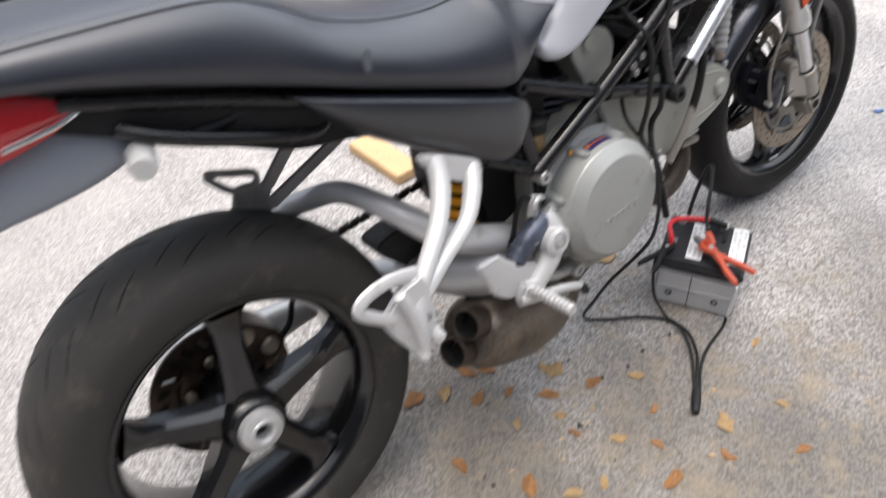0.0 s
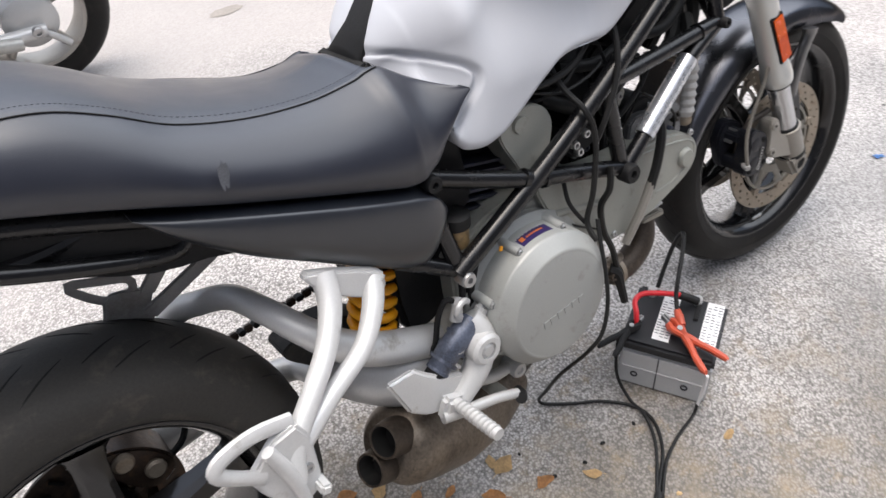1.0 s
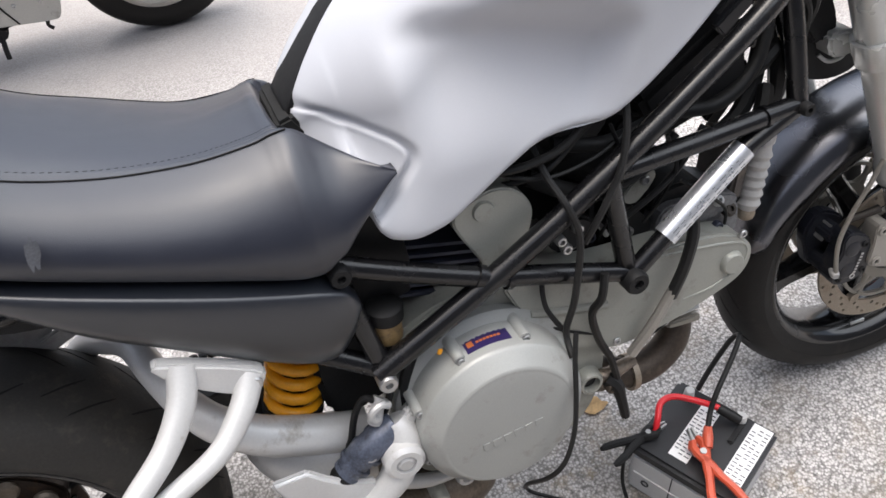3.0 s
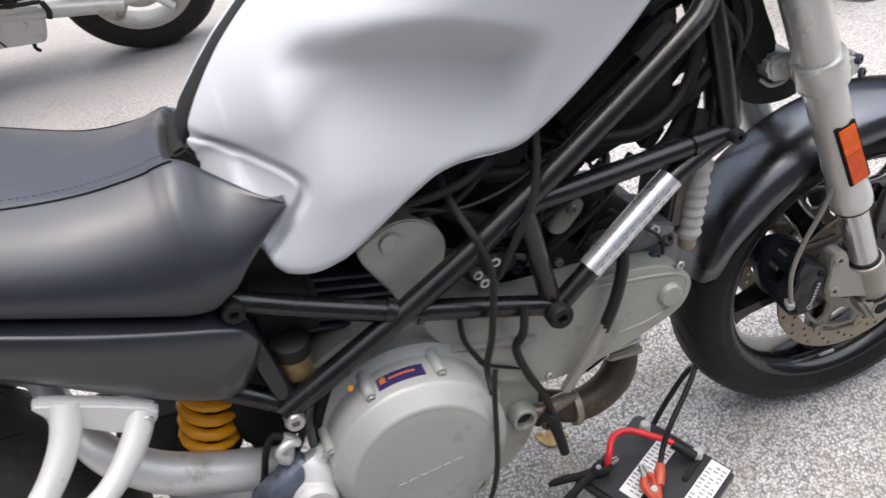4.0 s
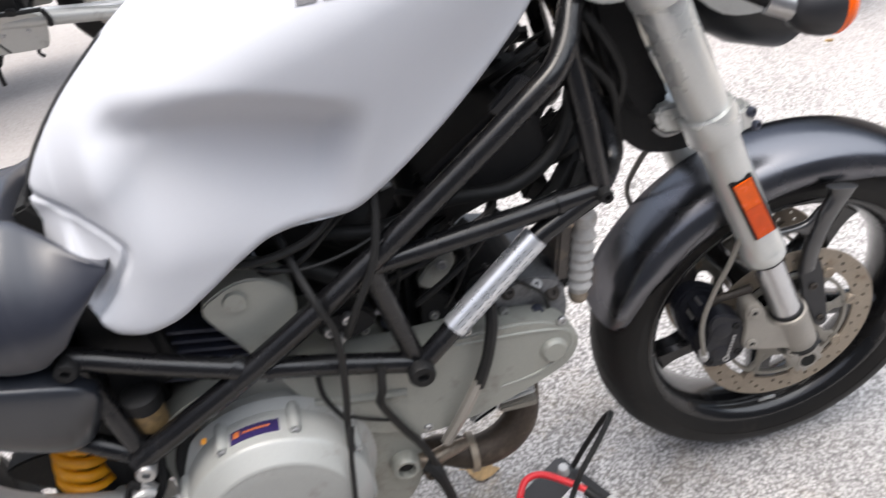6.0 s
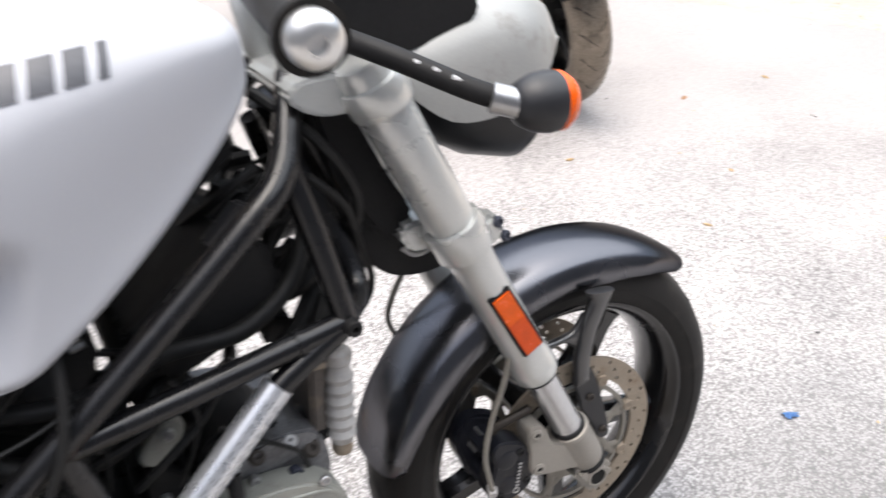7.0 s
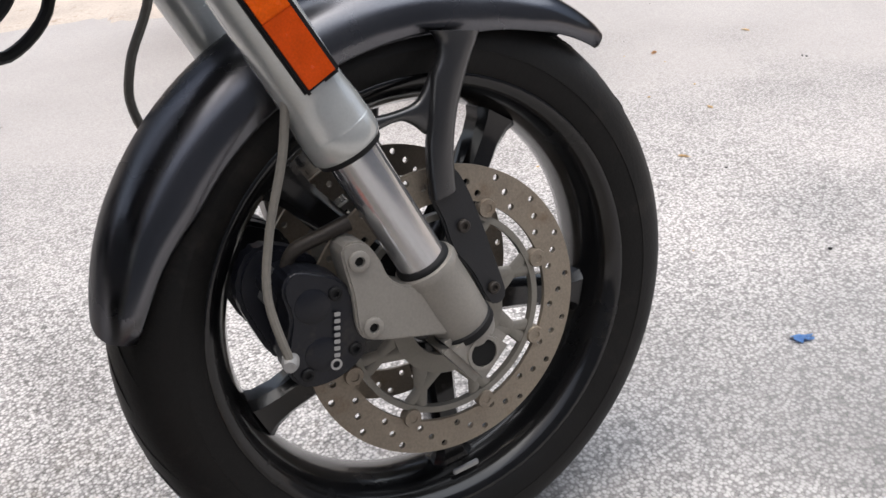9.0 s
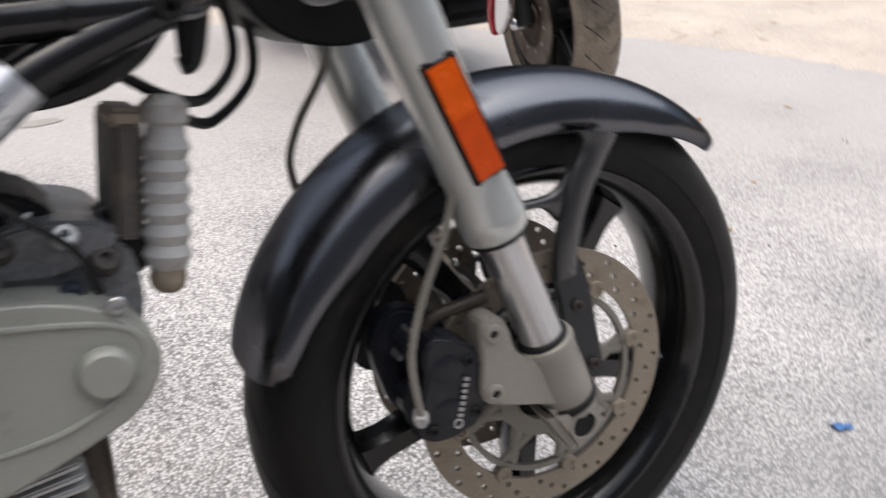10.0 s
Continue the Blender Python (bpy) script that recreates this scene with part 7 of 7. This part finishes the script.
def road_wheel(owner, name, centre, outer, half, rim_r, rim_mat, m=None, spokes=5, disc_side=0, grooves=True, rubber=RUBBER, web=False):
    h = half * 0.8
    bm = lathe([(rim_r + 0.012, -h), (rim_r + 0.012, -h + 0.006), (rim_r - 0.004, 0), (rim_r + 0.012, h - 0.006), (rim_r + 0.012, h), (rim_r - 0.004, h - 0.004), (rim_r - 0.014, 0), (rim_r - 0.004, -h + 0.004)], centre, 64, loop=True)
    w = part(name, bm, rim_mat, owner, m=m)
    for k in range(spokes):
        a = k * math.tau / spokes + 0.3
        c, s = math.cos(a), math.sin(a)
        part("spoke", sweep([(centre[0] + 0.04 * c, centre[1], centre[2] + 0.04 * s), (centre[0] + rim_r * 0.5 * c, centre[1], centre[2] + rim_r * 0.5 * s), (centre[0] + (rim_r - 0.006) * c, centre[1], centre[2] + (rim_r - 0.006) * s)], [0.022, 0.014, 0.018], 10, 3), rim_mat, w, m=m)
    part("hub", lathe([(0, -half), (0.035, -half), (0.055, -half * 0.7), (0.06, 0), (0.055, half * 0.7), (0.035, half), (0, half)], centre, 30), rim_mat, w, m=m)
    if web:
        part("wheel_web", lathe([(0.05, half * 0.3), (rim_r * 0.55, half * 0.42), (rim_r - 0.006, half * 0.5), (rim_r - 0.006, half * 0.6), (rim_r * 0.55, half * 0.52), (0.05, half * 0.4)], centre, 40, loop=True), rim_mat, w, m=m)
    o = outer
    prof = [(rim_r + 0.008, -half * 0.86), (rim_r + 0.028, -half * 0.98), (o - 0.045, -half), (o - 0.025, -half * 0.88), (o - 0.009, -half * 0.58), (o - 0.002, -half * 0.25), (o, 0)]
    prof += [(r, -y) for r, y in prof[-2::-1]] + [(rim_r + 0.004, 0)]
    part("tyre", lathe(prof, centre, 80, loop=True), rubber, w, "dusty worn tyre", m=m)
    if grooves:
        bm = bmesh.new()
        for k in range(22):
            for sd in (-1, 1):
                pts = []
                for q in range(5):
                    u = q / 4
                    y = half * sd * (0.12 + 0.7 * u)
                    a = k * math.tau / 22 + 0.16 * u + (0.14 if sd > 0 else 0)
                    r = float(np.interp(abs(y), [0, half * 0.25, half * 0.58, half * 0.88], [o, o - 0.002, o - 0.009, o - 0.025])) - 0.0012
                    pts.append((centre[0] + r * math.cos(a), centre[1] + y, centre[2] + r * math.sin(a)))
                sweep(pts, 0.0022, 5, 1, bm)
        tagged(part("tread", bm, SOOT_AND_SHADE, w, "dark tread grooves", m=m), kind="stuff")
    if disc_side:
        y = centre[1] + disc_side * (half + 0.012)
        part("brake_disc", lathe([(0.075, y - 0.0025), (0.135, y - 0.0025), (0.135, y + 0.0025), (0.075, y + 0.0025)], (centre[0], 0, centre[2]), 60, loop=True), BROWN, w, "browned brake disc", m=m)
        part("disc_carrier", lathe([(0.02, y - 0.008), (0.052, y - 0.006), (0.056, y - 0.001), (0.078, y - 0.001), (0.078, y + 0.004), (0.02, y + 0.004)], (centre[0], 0, centre[2]), 40, loop=True), GRIME, w, m=m)
        for k in range(10):
            a = k * math.tau / 10
            part("carrier_bolt", lathe([(0, -0.004), (0.006, -0.004), (0.006, 0.004), (0, 0.004)], (centre[0] + 0.088 * math.cos(a), y, centre[2] + 0.088 * math.sin(a)), 10), STEEL, w, m=m)
    return w


# pale grey machine: its tail wheel and belly show beyond the silver one
ga = thing("motorcycle", "pale grey small motorcycle with silver wheels on its side stand", "motorcycle", pose(0.470, 2.05, 0, 7, 0, -2), "parked motorcycles")
road_wheel(ga, "rear_wheel", (0, 0, 0.260), 0.260, 0.062, 0.165, WHEEL_SILVER, disc_side=0)
part("brake_drum", lathe([(0, -0.085), (0.03, -0.085), (0.06, -0.078), (0.085, -0.06), (0.088, 0.04), (0, 0.04)], (0, 0, 0.260), 40), ALLOY, ga, "cast alloy brake drum")
part("drum_arm", sweep([(0.0, -0.09, 0.25), (0.05, -0.095, 0.21), (0.085, -0.095, 0.175)], 0.012, 10, 4), ALLOY, ga)
for sd in (-1, 1):
    part("swingarm", sweep([(0.03, sd * 0.095, 0.243), (-0.15, sd * 0.10, 0.250), (-0.32, sd * 0.10, 0.275), (-0.48, sd * 0.10, 0.30)], [0.020, 0.024, 0.026, 0.028], 10, 4), WHITE_ALLOY, ga, "silver swingarm beam")
part("axle_nut", bolt((0.0, -0.118, 0.258), 0.018, 0.014), STEEL, ga)
part("swingarm_cover", sweep([(-0.055, -0.125, 0.236), (-0.16, -0.125, 0.254), (-0.28, -0.122, 0.272), (-0.42, -0.115, 0.285)], [0.020, 0.024, 0.025, 0.024], 14, 4), PANEL, ga, "pale grey swingarm cover tube")
for sd in (-1, 1):
    bp2 = part("belly_panel", prism(smooth_outline([(-0.284, 0.288), (-0.290, 0.235), (-0.306, 0.190), (-0.335, 0.180), (-0.48, 0.192), (-0.62, 0.208), (-0.85, 0.215), (-1.02, 0.24), (-1.06, 0.30), (-0.95, 0.36), (-0.62, 0.345), (-0.46, 0.325), (-0.32, 0.306)], 4), sd * 0.128 - 0.010, sd * 0.128 + 0.010, 0.006), PANEL, ga, "pale grey belly panel with dark seams")
    for pts in ([(-0.475, 0.322), (-0.455, 0.255), (-0.425, 0.192)], [(-0.555, 0.315), (-0.575, 0.245), (-0.53, 0.205), (-0.485, 0.198)]):
        part("panel_seam", sweep([(x, sd * 0.139, z) for x, z in pts], 0.003, 6, 4), SOOT_AND_SHADE, bp2)
    for x, z in ((-0.49, 0.228), (-0.418, 0.252), (-0.342, 0.249), (-0.58, 0.29), (-0.64, 0.24)):
        part("panel_bolt", bolt((x, sd * 0.138, z), 0.007, 0.005, (0, sd, 0)), STEEL, bp2)
part("belly_keel", prism(smooth_outline([(-0.36, 0.205), (-0.42, 0.178), (-0.52, 0.162), (-0.70, 0.152), (-1.0, 0.165), (-0.9, 0.26), (-0.4, 0.26)], 3), -0.115, 0.115, 0.012), BLACK, ga, "dull black keel under the engine")
part("engine", prism(smooth_outline([(-0.33, 0.28), (-0.40, 0.50), (-0.70, 0.60), (-1.0, 0.55), (-1.05, 0.32), (-0.8, 0.25), (-0.5, 0.25)], 3), -0.105, 0.105, 0.015), BLACK, ga, "black engine and frame mass")
part("seat", loft([[(x, 0, zb), (x, w, zb), (x, w, (zb + zt) / 2), (x, w * 0.7, zt), (x, 0, zt)] for x, w, zb, zt in ((0.22, 0.06, 0.80, 0.86), (0.0, 0.11, 0.74, 0.84), (-0.3, 0.13, 0.68, 0.77), (-0.5, 0.12, 0.68, 0.76))], 4, 3), LEATHER, ga, "black seat")
part("fuel_tank", loft([[(x, 0, zb), (x, w, zb), (x, w * 1.05, (zb + zt) / 2), (x, w * 0.7, zt), (x, 0, zt)] for x, w, zb, zt in ((-0.5, 0.10, 0.68, 0.80), (-0.65, 0.15, 0.68, 0.93), (-0.85, 0.16, 0.70, 0.98), (-1.02, 0.12, 0.74, 0.93))], 4, 4), SILVER, ga, "silver fuel tank")
road_wheel(ga, "front_wheel", (-1.30, 0, 0.245), 0.245, 0.055, 0.152, WHEEL_SILVER)
for sd in (-1, 1):
    part("fork_leg", sweep([(-1.30, sd * 0.09, 0.245), (-1.24, sd * 0.09, 0.60), (-1.15, sd * 0.09, 0.95)], 0.024, 12, 3), FORK, ga)
part("handlebar", sweep([(-1.08, -0.36, 1.02), (-1.13, -0.2, 1.03), (-1.15, 0, 1.0), (-1.13, 0.2, 1.03), (-1.08, 0.36, 1.02)], 0.012, 10, 4), BLACK, ga)
part("side_stand", sweep([(-0.515, -0.105, 0.168), (-0.59, -0.175, 0.10), (-0.664, -0.246, 0.040)], [0.010, 0.009, 0.009], 10, 3), WHITE_ALLOY, ga, "pale side stand")
part("stand_foot", block((0.05, 0.03, 0.006), pose(-0.668, -0.250, 0.0345, -7, 0, 30), 0.002), BROWN, ga)
part("stand_bracket", prism(smooth_outline([(-0.47, 0.175), (-0.54, 0.175), (-0.53, 0.135), (-0.485, 0.135)], 3), -0.12, -0.08, 0.005), BLACK, ga)
part("stand_spring", sweep([(-0.495, -0.112, 0.15), (-0.50, -0.125, 0.11), (-0.502, -0.132, 0.08)], 0.008, 8, 3), BLACK, ga)
part("drain_stub", sweep([(-0.345, -0.11, 0.185), (-0.355, -0.115, 0.155), (-0.342, -0.12, 0.142)], 0.006, 8, 3), BLACK, ga)

part("belly_hose", sweep([(-0.27, -0.150, 0.318), (-0.36, -0.152, 0.326), (-0.46, -0.150, 0.338), (-0.60, -0.148, 0.352), (-0.75, -0.14, 0.36)], 0.007, 8, 4), BLACK, ga, "black hose above the belly panel")
part("hose_clip", block((0.030, 0.016, 0.026), pose(-0.355, -0.152, 0.330, 0, 8, 0), 0.005), BLACK, ga)
part("panel_hook", sweep([(-0.27, -0.150, 0.315), (-0.262, -0.152, 0.285), (-0.268, -0.150, 0.262)], 0.009, 8, 3), BLACK, ga)

# dark red machine facing the paving's near side, wheel turned
rb_ = thing("motorcycle", "dark red and black touring motorcycle with its front wheel turned", "motorcycle", pose(2.575, 1.43, 0, 0, 0, -84), "parked motorcycles")
TURN_B = Matrix.Translation((0, 0, 0.3)) @ Matrix.Rotation(radians(-17), 4, Vector((-0.4, 0, 0.9))) @ Matrix.Translation((0, 0, -0.3))
DARK_RIM = surface("dark_grey_rim", (0.035, 0.034, 0.033), 0.35, 0.3, var=0.2, scale=14, fine=300, bump=0.08, dirt=(0.10, 0.09, 0.075), dirt_amount=0.2)
road_wheel(rb_, "front_wheel", (0, 0, 0.305), 0.305, 0.066, 0.212, DARK_RIM, TURN_B, 6, -1, rubber=RUBBER_BROWN, web=True)
for sd in (-1, 1):
    lg = part("fork_leg", sweep([(0.02, sd * 0.105, 0.30), (-0.05, sd * 0.105, 0.46), (-0.14, sd * 0.105, 0.68), (-0.22, sd * 0.105, 0.88)], [0.030, 0.028, 0.026, 0.026], 14, 3), BLACK, rb_, "black fork leg", m=TURN_B)
    part("axle_cap", lathe([(0, -0.02), (0.012, -0.02), (0.018, -0.012), (0.020, 0.02), (0, 0.02)], (0.0, sd * 0.125, 0.305), 20, axis=(0, -sd, 0)), CHROME, lg, "bright axle cap", m=TURN_B)
    part("reflector", block((0.030, 0.006, 0.055), Matrix.Translation((-0.045, sd * 0.135, 0.425)) @ pose(0, 0, 0, 0, -24, 0), 0.003), AMBER, lg, "amber reflector", m=TURN_B)
    part("caliper", prism(smooth_outline([(-0.09, 0.39), (-0.05, 0.44), (-0.02, 0.40), (-0.06, 0.33), (-0.10, 0.34)], 3), sd * 0.10 - 0.03, sd * 0.10 + 0.03, 0.006), BLACK, lg, m=TURN_B)
bm = bmesh.new()
rws = []
for i in range(25):
    a = radians(30 + 130 * i / 24)
    rws.append([((0.332 - 0.05 * abs(k / 5) ** 2.5) * math.cos(a), 0.085 * k / 5, 0.305 + (0.332 - 0.05 * abs(k / 5) ** 2.5) * math.sin(a)) for k in range(-5, 6)])
bridge(bm, rws, caps=False, wrap=False)
bmesh.ops.solidify(bm, geom=bm.faces[:], thickness=0.004)
part("front_mudguard", bm, PLASTIC, rb_, "black front mudguard", m=TURN_B)
part("fairing", loft([[(x, 0, zb), (x, w * 0.85, zb), (x, w, zb + 0.06), (x, w * 1.05, (zb + zt) / 2), (x, w * 0.8, zt), (x, 0, zt)] for x, w, zb, zt in ((-0.345, 0.12, 0.34, 0.60), (-0.40, 0.22, 0.30, 0.80), (-0.55, 0.27, 0.28, 0.95), (-0.75, 0.28, 0.26, 0.90), (-0.85, 0.24, 0.30, 0.80))], 4, 3), PLASTIC, rb_, "black lower side fairing")
for sd in (-1, 1):
    part("engine_guard", prism(smooth_outline([(-0.030, 0.43), (-0.004, 0.36), (-0.022, 0.290), (-0.056, 0.262), (-0.074, 0.32), (-0.064, 0.43)], 3), sd * 0.165 - 0.012, sd * 0.165 + 0.012, 0.010), CHROME, rb_, "bright chrome guard beside the wheel")
    part("guard_trim", prism(smooth_outline([(-0.068, 0.44), (-0.080, 0.32), (-0.062, 0.264), (-0.084, 0.262), (-0.104, 0.32), (-0.094, 0.44)], 3), sd * 0.165 - 0.016, sd * 0.165 + 0.010, 0.008), RED_PAINT, rb_, "dark red trim behind the guard")
    part("guard_arm", sweep([(-0.10, sd * 0.15, 0.40), (-0.25, sd * 0.15, 0.45), (-0.42, sd * 0.16, 0.48)], 0.016, 10, 3), BLACK, rb_)
    part("exhaust_pipe", sweep([(-0.34, sd * 0.17, 0.215), (-0.52, sd * 0.19, 0.222), (-0.70, sd * 0.20, 0.238), (-0.95, sd * 0.21, 0.262), (-1.2, sd * 0.22, 0.28)], [0.014, 0.020, 0.024, 0.026, 0.026], 12, 4), ALLOY, rb_, "dull silver exhaust pipe")
    for x in (-0.40, -0.52, -0.60):
        part("case_block", block((0.07, 0.05, 0.10), pose(x, sd * 0.165, 0.30 + 0.02 * math.sin(40 * x), 0, 8, 0), 0.012), BLACK, rb_)
part("belly", prism(smooth_outline([(-0.36, 0.30), (-0.42, 0.20), (-0.70, 0.185), (-1.05, 0.20), (-1.20, 0.30), (-1.0, 0.5), (-0.6, 0.5)], 3), -0.15, 0.15, 0.02), BLACK, rb_, "black engine and underside")
for sd in (-1, 1):
    part("muffler", sweep([(-0.75, sd * 0.20, 0.25), (-1.0, sd * 0.22, 0.26), (-1.35, sd * 0.24, 0.25), (-1.65, sd * 0.24, 0.27)], [0.03, 0.045, 0.05, 0.045], 16, 4), BLACK, rb_, "black muffler")
    part("foot_board", block((0.22, 0.09, 0.02), pose(-0.80, sd * 0.27, 0.24), 0.006), BLACK, rb_)
    part("pannier", block((0.5, 0.22, 0.30), pose(-1.35, sd * 0.30, 0.52), 0.05, seg=3), RED_PAINT, rb_, "red pannier")
    part("under_lug", sweep([(-0.50, sd * 0.19, 0.17), (-0.52, sd * 0.20, 0.145), (-0.54, sd * 0.205, 0.14)], 0.008, 8, 3), BLACK, rb_)
part("seat", loft([[(x, 0, zb), (x, w, zb), (x, w, (zb + zt) / 2), (x, w * 0.7, zt), (x, 0, zt)] for x, w, zb, zt in ((-0.85, 0.14, 0.60, 0.76), (-1.1, 0.17, 0.62, 0.74), (-1.4, 0.17, 0.66, 0.80))], 4, 3), LEATHER, rb_, "black seat")
road_wheel(rb_, "rear_wheel", (-1.30, 0, 0.30), 0.30, 0.08, 0.205, DARK_RIM)
part("handlebar", sweep([(-0.62, -0.40, 1.02), (-0.50, -0.25, 1.05), (-0.42, 0, 1.0), (-0.50, 0.25, 1.05), (-0.62, 0.40, 1.02)], 0.012, 10, 4), BLACK, rb_)
